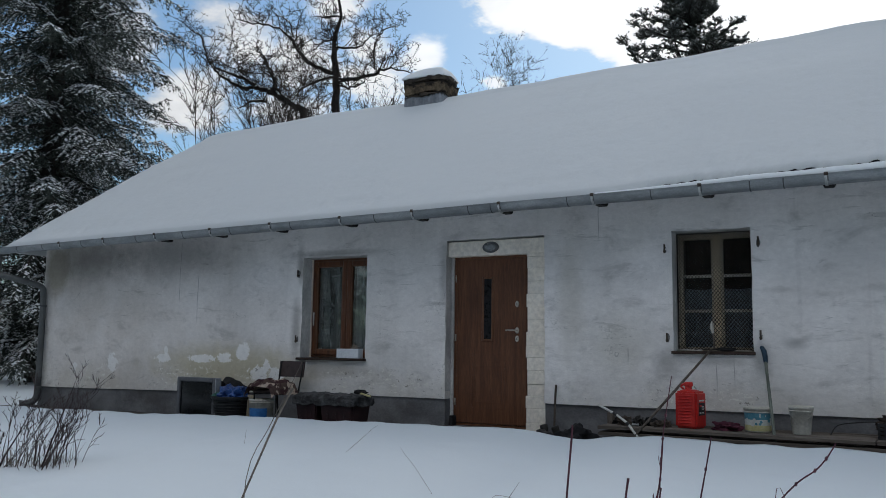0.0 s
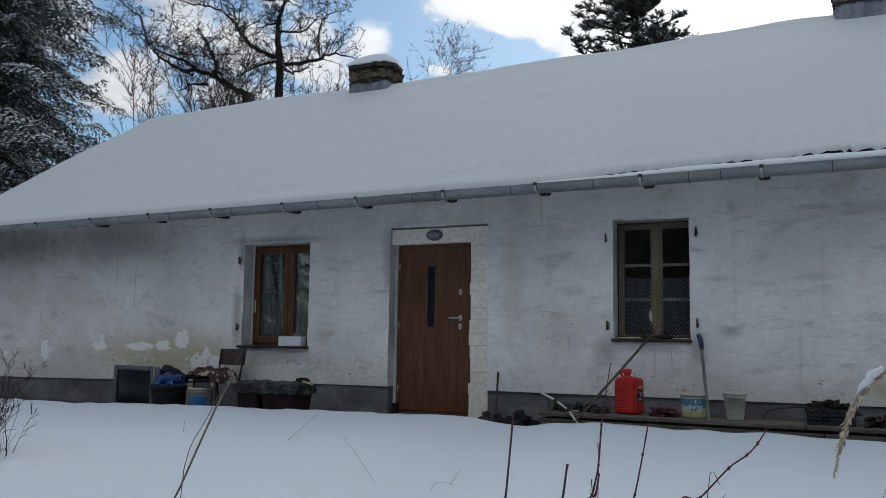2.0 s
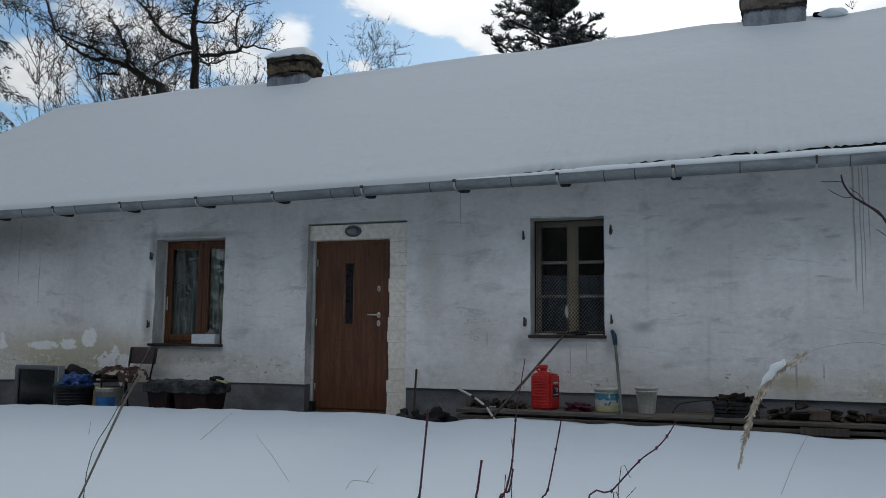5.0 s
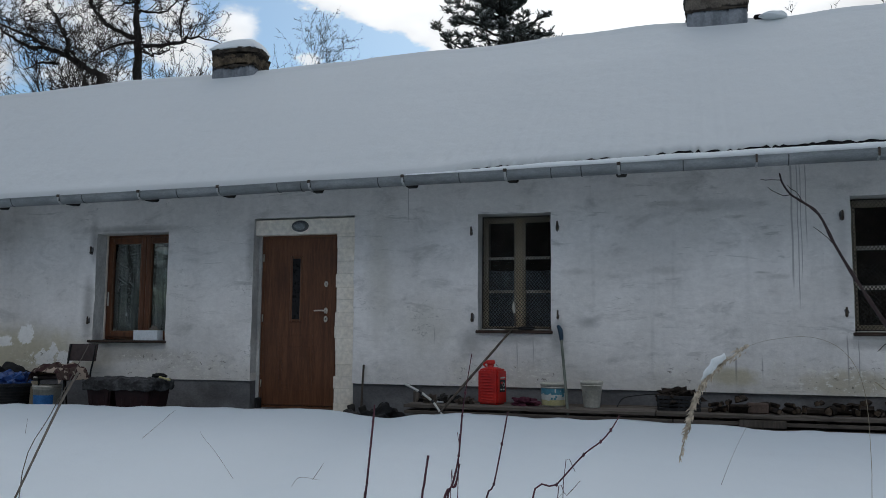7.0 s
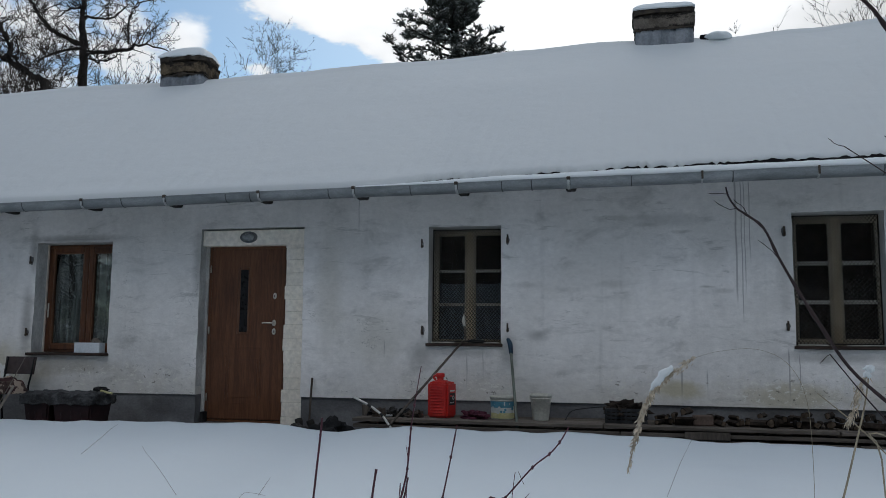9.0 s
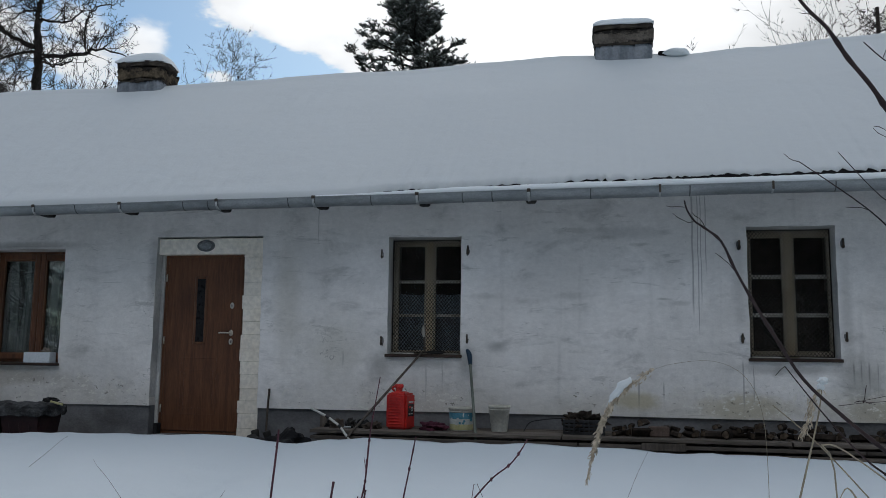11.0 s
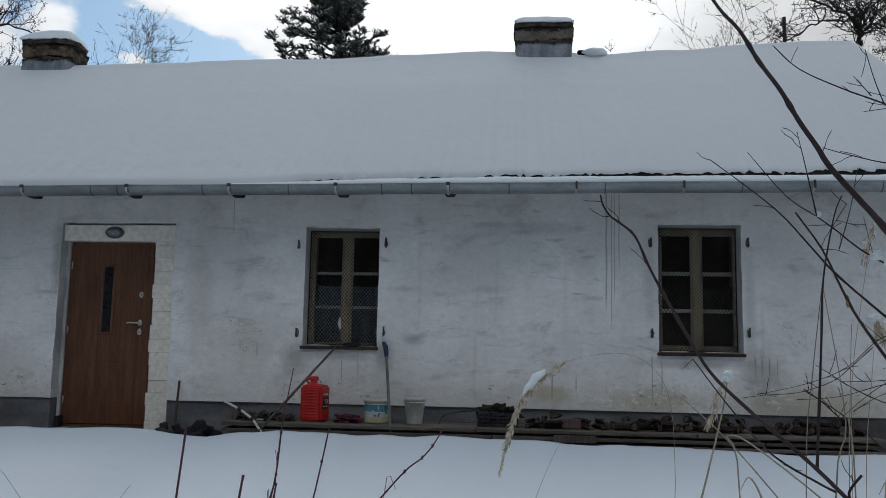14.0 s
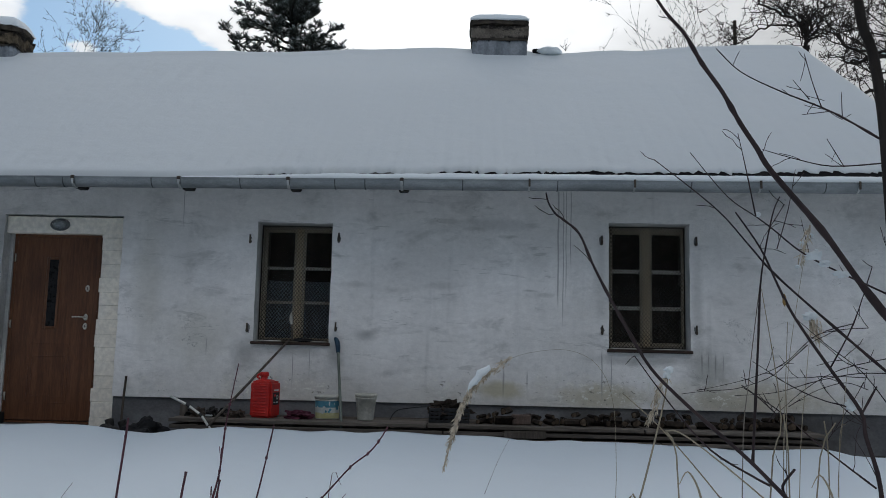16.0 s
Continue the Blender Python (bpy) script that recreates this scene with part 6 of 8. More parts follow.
def leaning_tools():
    t = thing("broom_pole", "grey-green pole with a blue plastic socket leaning on the wall", "pole", (-0.818, -0.80, -0.05))
    part("shaft", tubed([(0, 0, 0.0), (-0.09, 0.35, 0.455), (-0.178, 0.69, 0.905)], 0.015, 10), GREEN_POLE, t, "", True)
    part("socket", tubed([(-0.172, 0.668, 0.875), (-0.182, 0.705, 0.935), (-0.194, 0.728, 0.985), (-0.214, 0.738, 1.022), (-0.228, 0.740, 1.034)], [0.020, 0.026, 0.027, 0.022, 0.012], 12), BLUE_PLASTIC, t, "blue plastic socket", True)
    t = thing("wooden_pole", "dark weathered pole leaning up to the window sill", "pole", (-2.238, -0.91, -0.05))
    part("shaft", tubed([(0, 0, 0), (0.345, 0.44, 0.495), (0.695, 0.885, 1.0)], [0.013, 0.0135, 0.012], 10), POLE_WOOD, t, "", True)
    t = thing("white_pipe", "bent white plastic pipe with black tape leaning on the planks", "pipe", (-2.10, -0.80, -0.02))
    part("tube", tubed([(0.035, 0, 0.02), (-0.045, 0.015, 0.115), (-0.125, 0.03, 0.215), (-0.26, 0.05, 0.302), (-0.455, 0.09, 0.383)], 0.0125, 10), PIPE_WHITE, t, "", True)
    for a, b in (((-0.112, 0.027, 0.200), (-0.140, 0.032, 0.226)), ((-0.245, 0.048, 0.293), (-0.285, 0.055, 0.313))):
        part("tape_wrap", tubed([a, b], 0.0145, 10), BLACK_PLASTIC, t)
    t = thing("iron_bar", "short dark iron bar standing by the door", "bar", (-3.30, -0.20, APRON))
    part("bar", tubed([(0.05, 0, 0.0), (0.03, 0.08, 0.38), (0.005, 0.18, 0.64)], 0.013, 8), IRON, t)


def crate_with_wood():
    t = thing("crate", "black slatted plastic crate filled with kindling", "crate", (0.21, -0.40, DECK_Z), 0)
    w, d, h = 0.41, 0.28, 0.145
    for z0, z1 in ((0.0, 0.03), (0.042, 0.066), (0.078, 0.102), (0.112, h)):
        bm = bmesh.new()
        box(bm, (-w / 2, -d / 2, z0), (w / 2, -d / 2 + 0.012, z1), 0.003)
        box(bm, (-w / 2, d / 2 - 0.012, z0), (w / 2, d / 2, z1), 0.003)
        box(bm, (-w / 2, -d / 2 + 0.012, z0), (-w / 2 + 0.012, d / 2 - 0.012, z1), 0.003)
        box(bm, (w / 2 - 0.012, -d / 2 + 0.012, z0), (w / 2, d / 2 - 0.012, z1), 0.003)
        part("slat_band", bm, BLACK_PLASTIC, t)
    for x in np.linspace(-w / 2 + 0.01, w / 2 - 0.01, 9):
        part("upright", boxed((x - 0.007, -d / 2 - 0.002, 0), (x + 0.007, -d / 2 + 0.010, h - 0.002), 0.002), BLACK_PLASTIC, t)
    part("bottom", boxed((-w / 2 + 0.012, -d / 2 + 0.012, 0), (w / 2 - 0.012, d / 2 - 0.012, 0.01)), BLACK_PLASTIC, t)


def log(at, radius, length, turn, tip, seed, end_on=True):
    """A split or round piece of firewood lying on the planks."""
    t = thing("firewood", "short dark piece of firewood lying on the planks", "firewood", at, turn, "firewood on the plank stack")
    rng = random.Random(seed)
    n = 9
    prof = [radius * rng.uniform(0.62, 1.2) for _ in range(n)]
    flat = rng.random() < 0.4
    bm = bmesh.new()
    rings = []
    for s in range(4):
        y = -length / 2 + length * s / 3
        rings.append([bm.verts.new((prof[j] * math.cos(2 * math.pi * j / n) * rng.uniform(0.94, 1.05), y, radius + prof[j] * math.sin(2 * math.pi * j / n) * (0.7 if flat and math.sin(2 * math.pi * j / n) > 0 else 1))) for j in range(n)])
    for r0, r1 in zip(rings, rings[1:]):
        for j in range(n):
            bm.faces.new((r0[j], r0[(j + 1) % n], r1[(j + 1) % n], r1[j]))
    for v in bm.verts:
        v.co.z += v.co.y * math.tan(radians(tip))
    low = min(v.co.z for v in bm.verts)
    for v in bm.verts:
        v.co.z -= low
    ends = [[v.co.copy() for v in rings[0]], [v.co.copy() for v in rings[-1]]]
    part("bark", bm, LOG_BARK, t)
    for e, sgn in zip(ends, (-1, 1)):
        bm = bmesh.new()
        c = sum(e, Vector()) / n
        vs = [bm.verts.new(c + (p - c) * 0.80 + Vector((0, sgn * 0.003, 0))) for p in e]
        hub = bm.verts.new(c + Vector((0, sgn * 0.005, 0)))
        for j in range(n):
            bm.faces.new((vs[j], vs[(j + 1) % n], hub))
        part("cut_end", bm, LOG_END, t)


def firewood_row():
    rng = random.Random(31)
    x = 0.50
    k = 0
    while x < 3.72:
        r = rng.uniform(0.026, 0.050)
        x += r
        log((x, -0.47 + rng.uniform(-0.09, 0.09), DECK_Z + 0.002), r, rng.uniform(0.08, 0.24), rng.uniform(-32, 32) if rng.random() < 0.78 else rng.uniform(55, 125), 0, k)
        if rng.random() < 0.6:
            log((x + r * 0.4, -0.40 + rng.uniform(-0.03, 0.06), DECK_Z + r * 1.7), r * 0.8, rng.uniform(0.10, 0.22), rng.uniform(-34, 34), 0, 100 + k)
        x += r + (rng.uniform(0.0, 0.02) if rng.random() < 0.8 else 0.07)
        k += 1
    h = thing("kindling_heap", "heap of dark bark and kindling filling the crate", "kindling", (0.21, -0.40, DECK_Z + 0.011))
    part("bark", lump(bmesh.new(), (0, 0, 0.10), (0.185, 0.120, 0.098), 0.75, 14, 6.0, 4, 0.0), LOG_BARK, h)
    for i in range(6):
        a = rng.uniform(0, 6.28)
        c = Vector((rng.uniform(-0.10, 0.10), rng.uniform(-0.05, 0.05), rng.uniform(0.13, 0.17)))
        d = Vector((math.cos(a) * 0.07, math.sin(a) * 0.05, rng.uniform(-0.03, 0.03)))
        part("stick", tubed([c - d, c + d * 0.2 + Vector((0, 0, 0.006)), c + d], [0.014, 0.017, 0.012], 6), LOG_BARK, h)
    b = thing("brick_stone", "broken brown brick lying among the firewood", "brick", (0.93, -0.52, DECK_Z), 8)
    part("block", boxed((-0.095, -0.05, 0.0), (0.095, 0.05, 0.10), 0.012), surface("dull_brick", (0.085, 0.06, 0.048), (0.14, 0.10, 0.082), 8, 0.95, 0.6), b)


def clutter_by_door():
    for i, (x, y, turn, tone) in enumerate(((-3.33, -0.26, 60, 0), (-3.17, -0.30, 110, 1))):
        t = thing("boot", "muddy black rubber boot standing by the door step", "boot", (x, y, APRON), turn, "boots by the door")
        bm = bmesh.new()
        tube(bm, bend([(0, 0.0, 0.02), (0, 0.0, 0.09), (0, 0.012, 0.15), (0, 0.03, 0.20)], 3), [0.045] * 4 + [0.042] * 3 + [0.044] * 3, 12)
        part("shaft", bm, BOOT, t, "", True)
        part("foot", lump(bmesh.new(), (0, -0.09, 0.045), (0.047, 0.13, 0.05), 0.1, i, 2, 3, 0.0), BOOT, t, "", True)
        part("sole", boxed((-0.045, -0.21, 0.0), (0.045, 0.05, 0.018), 0.008), BLACK_PLASTIC, t)
    t = thing("cloth_heap", "heap of wet black cloth on the ground by the planks", "cloth", (-2.80, -0.72, APRON))
    part("cloth", lump(bmesh.new(), (0, 0, 0.09), (0.23, 0.20, 0.16), 0.55, 11, 4.0, 4, 0.0), RAG_BLACK, t)
    t = thing("doormat", "dark crumpled mat lying before the door", "mat", (-3.15, -0.78, APRON))
    part("mat", lump(bmesh.new(), (0, 0, 0.05), (0.28, 0.17, 0.13), 0.5, 13, 4.0, 4, 0.0), BOOT, t)
    t = thing("rag", "dark red rag dropped on the planks", "cloth", (-1.33, -0.44, DECK_Z))
    part("cloth", lump(bmesh.new(), (0, 0, 0.02), (0.13, 0.10, 0.065), 0.6, 21, 5.0, 4, 0.0), RAG_RED, t)
    # odds and ends at the near end of the planks
    rng = random.Random(6)
    for i in range(5):
        x = -2.46 + i * 0.125
        t = thing("scrap", "dark scrap of cloth and metal lying on the planks", "scrap", (x, -0.42 + rng.uniform(-0.1, 0.1), DECK_Z), rng.uniform(0, 90), "scraps on the planks")
        part("piece", lump(bmesh.new(), (0, 0, 0.025), (rng.uniform(0.05, 0.10), 0.06, rng.uniform(0.035, 0.07)), 0.7, 40 + i, 5, 3, 0.0), (RAG_BLACK, IRON, BOOT)[i % 3], t)
    t = thing("tin", "small tan tin at the end of the planks", "tin", (-2.52, -0.40, DECK_Z))
    part("can", lathe([(0, 0), (0.04, 0), (0.041, 0.11), (0.036, 0.112), (0, 0.105)], 18), POLE_WOOD, t)
    t = thing("tray", "pale flat tin tray on the planks", "tray", (-2.27, -0.5, DECK_Z), 12)
    part("dish", boxed((-0.08, -0.04, 0.0), (0.08, 0.04, 0.022), 0.008), TV_SILVER, t)
    t = thing("cable", "thin black cable curving over the planks", "cable", (-0.40, -0.30, DECK_Z))
    part("wire", tubed(bend([(0.0, -0.05, 0.005), (0.06, 0.0, 0.09), (0.2, 0.05, 0.12), (0.4, 0.02, 0.14), (0.58, -0.06, 0.13)], 6), 0.006, 6), CABLE, t, "", True)
    # things left on the window sill
    t = thing("mallet", "black tool head lying on the window sill", "tool", (-1.40, 0.04, 0.931))
    part("head", lump(bmesh.new(), (0, 0, 0.018), (0.10, 0.04, 0.022), 0.4, 3, 4, 3, 0.0), RAG_BLACK, t)
    t = thing("brush", "stiff old paint brush standing on the window sill", "brush", (-1.555, 0.10, 0.931))
    part("handle", tubed([(0.02, 0, 0.02), (0.0, 0.03, 0.20)], 0.009, 8), POLE_WOOD, t)
    part("bristles", tubed([(0.0, 0.03, 0.19), (-0.012, 0.035, 0.25), (-0.008, 0.04, 0.32)], [0.012, 0.022, 0.010], 8), GREY_PAINT, t)


left_side()
plank_deck()
jerrycan()
printed_tub()
paint_bucket((-0.645, -0.40, DECK_Z), 0.082, 0.108, 0.265, 0, (), "plain off-white plastic bucket with a wire handle")
leaning_tools()
crate_with_wood()
firewood_row()
clutter_by_door()

# ---------------------------------------------------------------- trees


def tube_into(V, F, pts, radii, sides):
    """Adds a tapered tube to plain lists."""
    start = len(V)
    last = None
    n = len(pts)
    for i, p in enumerate(pts):
        d = pts[min(i + 1, n - 1)] - pts[max(i - 1, 0)]
        d = d.normalized() if d.length > 1e-9 else Vector((0, 0, 1))
        a = last if last is not None else Vector((0.3, 0.9, 0.2))
        a = a - d * a.dot(d)
        a = a.normalized() if a.length > 1e-6 else d.orthogonal().normalized()
        b = d.cross(a)
        last = a
        for j in range(sides):
            t = 2 * math.pi * j / sides
            V.append(p + (a * math.cos(t) + b * math.sin(t)) * radii[i])
    for i in range(n - 1):
        for j in range(sides):
            k = (j + 1) % sides
            F.append((start + i * sides + j, start + i * sides + k, start + (i + 1) * sides + k, start + (i + 1) * sides + j))


def limb(V, F, p, d, length, r, level, rng, cfg, snow=None, trunk=None):
    """A crooked limb and all that grows from it."""
    seg = max(4, int(length / cfg["seg"][min(level, 3)]))
    pts, radii = [p.copy()], [r]
    tip = r * (0.10 if level == 0 else 0.28)
    kids = cfg["kids"][level] if level < len(cfg["kids"]) else 0
    spots = sorted(rng.uniform(cfg["bare"][min(level, 2)], 1.0) for _ in range(kids))
    step = length / seg
    born = []
    for i in range(1, seg + 1):
        k = cfg["kink"] * (1.0 if level else 0.36)
        d = (d + Vector((rng.gauss(0, k), rng.gauss(0, k), rng.gauss(0, k) * 0.7 + cfg["up"][min(level, 3)]))).normalized()
        p = p + d * step
        f = i / seg
        rr = r + (tip - r) * f
        pts.append(p.copy())
        radii.append(rr)
        while spots and spots[0] <= f:
            spots.pop(0)
            born.append((p.copy(), d.copy(), rr, f))
    sides = 8 if r > 0.08 else 5 if r > 0.025 else 4 if r > 0.01 else 3
    tube_into(*(trunk if trunk else (V, F)), pts, radii, sides)
    if snow is not None and level >= 1 and r > 0.008:
        for a, b, ra in zip(pts, pts[1:], radii):
            dd = b - a
            if abs(dd.normalized().z) < 0.8 and rng.random() < 0.8:
                up = Vector((0, 0, ra * 0.9))
                tube_into(snow[0], snow[1], [a + up, (a + b) / 2 + up * 1.3, b + up], [ra * 0.5, ra * 1.0 + 0.006, ra * 0.5], 4)
    for q, dd, rr, f in born:
        side = dd.orthogonal().normalized()
        side.rotate(Matrix.Rotation(rng.uniform(0, 2 * math.pi), 3, dd))
        ang = radians(rng.uniform(*cfg["angle"]))
        nd = (dd * math.cos(ang) + side * math.sin(ang)).normalized()
        ln = length * cfg["ratio"][min(level, 3)] * rng.uniform(0.6, 1.15) * (1.15 - 0.6 * f)
        limb(V, F, q, nd, ln, max(rr * rng.uniform(0.45, 0.72), cfg["thin"]), level + 1, rng, cfg, snow)


OAK = dict(seg=(0.5, 0.30, 0.20, 0.15), kids=(16, 8, 7, 4), bare=(0.40, 0.15, 0.10), kink=0.23, up=(0.05, 0.06, 0.04, 0.03), angle=(35, 78), ratio=(0.36, 0.50, 0.46, 0.5), thin=0.0095)
SLIM = dict(seg=(0.5, 0.3, 0.2, 0.15), kids=(12, 7, 4), bare=(0.28, 0.2, 0.15), kink=0.11, up=(0.02, 0.09, 0.06, 0.04), angle=(22, 50), ratio=(0.42, 0.42, 0.45, 0.5), thin=0.0055)
SHRUB = dict(seg=(0.3, 0.22, 0.16, 0.12), kids=(10, 6, 4), bare=(0.35, 0.15, 0.1), kink=0.17, up=(0.03, 0.06, 0.05, 0.04), angle=(18, 48), ratio=(0.42, 0.45, 0.45, 0.5), thin=0.010)


def bare_tree(name, label, at, height, r, seed, cfg, lean=(0, 0), snowy=False, stems=1):
    t = thing(name, label, "tree" if name != "shrub" else "shrub", at)
    rng = random.Random(seed)
    V, F = [], []
    snow = ([], []) if snowy else None
    stem_lists = [([], []) for _ in range(stems)]
    for s in range(stems):
        d = Vector((lean[0] + (rng.gauss(0, 0.25) if stems > 1 else 0), lean[1] + (rng.gauss(0, 0.2) if stems > 1 else 0), 1)).normalized()
        limb(V, F, Vector((rng.gauss(0, 0.15) * (stems > 1), rng.gauss(0, 0.15) * (stems > 1), -0.2)), d, height * rng.uniform(0.85, 1.0), r, 0, rng, cfg, snow, stem_lists[s])
    arrays("crown", V, F, BARK, t, "bare dark branches")
    for a, b in stem_lists:
        arrays("trunk", a, b, BARK, t)
    if snowy and snow[0]:
        arrays("branch_snow", snow[0], snow[1], SNOW, t, "snow lying along the branches")
    return t


def spruce(at, height, base_r, seed, label, low=1.0, fine_to=14.0):
    t = thing("spruce_tree", label, "tree", at)
    rng = random.Random(seed)
    V, F = [], []
    tube_into(V, F, [Vector((0, 0, -0.4)), Vector((0.02, 0, height * 0.4)), Vector((0, 0.02, height))], [0.26, 0.17, 0.03], 9)
    arrays("trunk", V, F, BARK, t)
    BV, BF = [], []
    NV, NF = [], []
    SV, SF = [], []
    z = low
    while z < height - 0.3:
        fine = z < fine_to
        R = base_r * (1 - z / height) ** 0.75
        n = 8 if fine else 6
        off = rng.uniform(0, 6.28)
        for b in range(n):
            az = off + 2 * math.pi * b / n + rng.gauss(0, 0.18)
            L = R * rng.uniform(0.72, 1.12) + 0.25
            out = Vector((math.cos(az), math.sin(az), 0))
            side = Vector((-out.y, out.x, 0))
            sag = rng.uniform(0.25, 0.55)
            load = rng.choice((0.3, 0.7, 0.9, 1.0, 1.0))
            up0 = Vector((0, 0, 0.008))
            m = 9
            pts = [Vector((0, 0, z + rng.uniform(-0.12, 0.12))) + out * (L * i / m) + Vector((0, 0, -sag * L * (i / m) ** 1.4 + 0.22 * L * max(0, i / m - 0.6) ** 1.5 + 0.06 * L * (i / m))) for i in range(m + 1)]
            tube_into(BV, BF, pts, [0.03 * (1 - i / m) + 0.005 for i in range(m + 1)], 3)
            gap = 0.105 if fine else 0.26
            steps = int(L * 0.94 / gap)
            for k in range(steps):
                f = 0.06 + 0.94 * (k + rng.random()) / max(steps, 1)
                f = min(f, 0.995)
                q = pts[int(f * m)].lerp(pts[min(int(f * m) + 1, m)], f * m - int(f * m))
                along = (pts[min(int(f * m) + 1, m)] - pts[int(f * m)]).normalized()
                for s in (-1, 1, 0):
                    ln = (0.20 + 0.42 * (1 - f) ** 0.7 * min(L / 2.5, 1.2)) * rng.uniform(0.55, 1.2)
                    heap = min(max(noise.noise(Vector((q.x * 0.9, q.y * 0.9, q.z * 1.3))) * 2.4 + 0.72, 0.16), 1.0) * load
                    if s:
                        hang = rng.uniform(0.05, 0.45)
                        td = (along * rng.uniform(0.45, 0.8) + side * s * rng.uniform(0.6, 1.0) + Vector((0, 0, -hang))).normalized()
                    else:
                        hang = 1.0
                        td = (along * rng.uniform(0.1, 0.5) + side * rng.gauss(0, 0.35) + Vector((0, 0, -1.0))).normalized()
                        ln *= 0.75
                    nt = max(4, int(ln / 0.05))
                    tw = td.cross(Vector((0, 0, 1))).normalized()
                    bow = rng.gauss(0, 0.22) * ln
                    for i in range(nt):
                        g = (i + rng.random()) / nt
                        c = q + td * (ln * g) + tw * (bow * g * g) + Vector((0, 0, -0.42 * ln * g * g))
                        for e in (-1, 1):
                            nd = (td * rng.uniform(0.5, 1.1) + tw * e * rng.uniform(0.3, 0.9) + Vector((0, 0, rng.uniform(-0.6, 0.25)))).normalized()
                            w = nd.cross(Vector((rng.gauss(0, 1), rng.gauss(0, 1), rng.gauss(0, 1)))).normalized() * rng.uniform(0.010, 0.019)
                            a = len(NV)
                            tip = c + nd * rng.uniform(0.06, 0.12)
                            NV.extend((c - w, c + w, tip))
                            NF.append((a, a + 1, a + 2))
                            if fine and s and f > 0.14 and rng.random() < 0.85 * heap:
                                a = len(SV)
                                lift = Vector((0, 0, rng.uniform(0.006, 0.016)))
                                SV.extend((c - w * 0.8 + lift, c + w * 0.8 + lift, c.lerp(tip, 0.9) + lift))
                                SF.append((a, a + 1, a + 2))
                    # snow caught in lumps along the top of the spray
                    if fine and s and heap > rng.random() and f > 0.14:
                        m2 = max(1, int(ln / 0.11))
                        for i in range(m2):
                            g = (i + rng.random()) / m2 * 0.92
                            c = q + td * (ln * g) + tw * (bow * g * g + rng.gauss(0, 0.025)) + Vector((0, 0, 0.016 - 0.42 * ln * g * g))
                            sx, sy, sz = rng.uniform(0.03, 0.070), rng.uniform(0.025, 0.062) * (1.15 - 0.6 * g), rng.uniform(0.012, 0.032)
                            a = len(SV)
                            SV.extend((c - td * sx - up0, c + tw * sy - up0, c + td * sx - up0, c - tw * sy - up0, c + Vector((rng.gauss(0, 0.008), rng.gauss(0, 0.008), sz))))
                            SF.extend(((a, a + 1, a + 4), (a + 1, a + 2, a + 4), (a + 2, a + 3, a + 4), (a + 3, a, a + 4)))
        z += 0.56 if fine else 0.8
    tagged(arrays("limb_wood", BV, BF, BARK, t), "", "", "", "stuff")
    tagged(arrays("needle_mass", NV, NF, SPRUCE, t, "dark drooping needle sprays"), "", "", "", "stuff")
    tagged(arrays("bough_snow", SV, SF, SNOW, t, "snow lying on the boughs", True), "", "", "", "stuff")
    return t


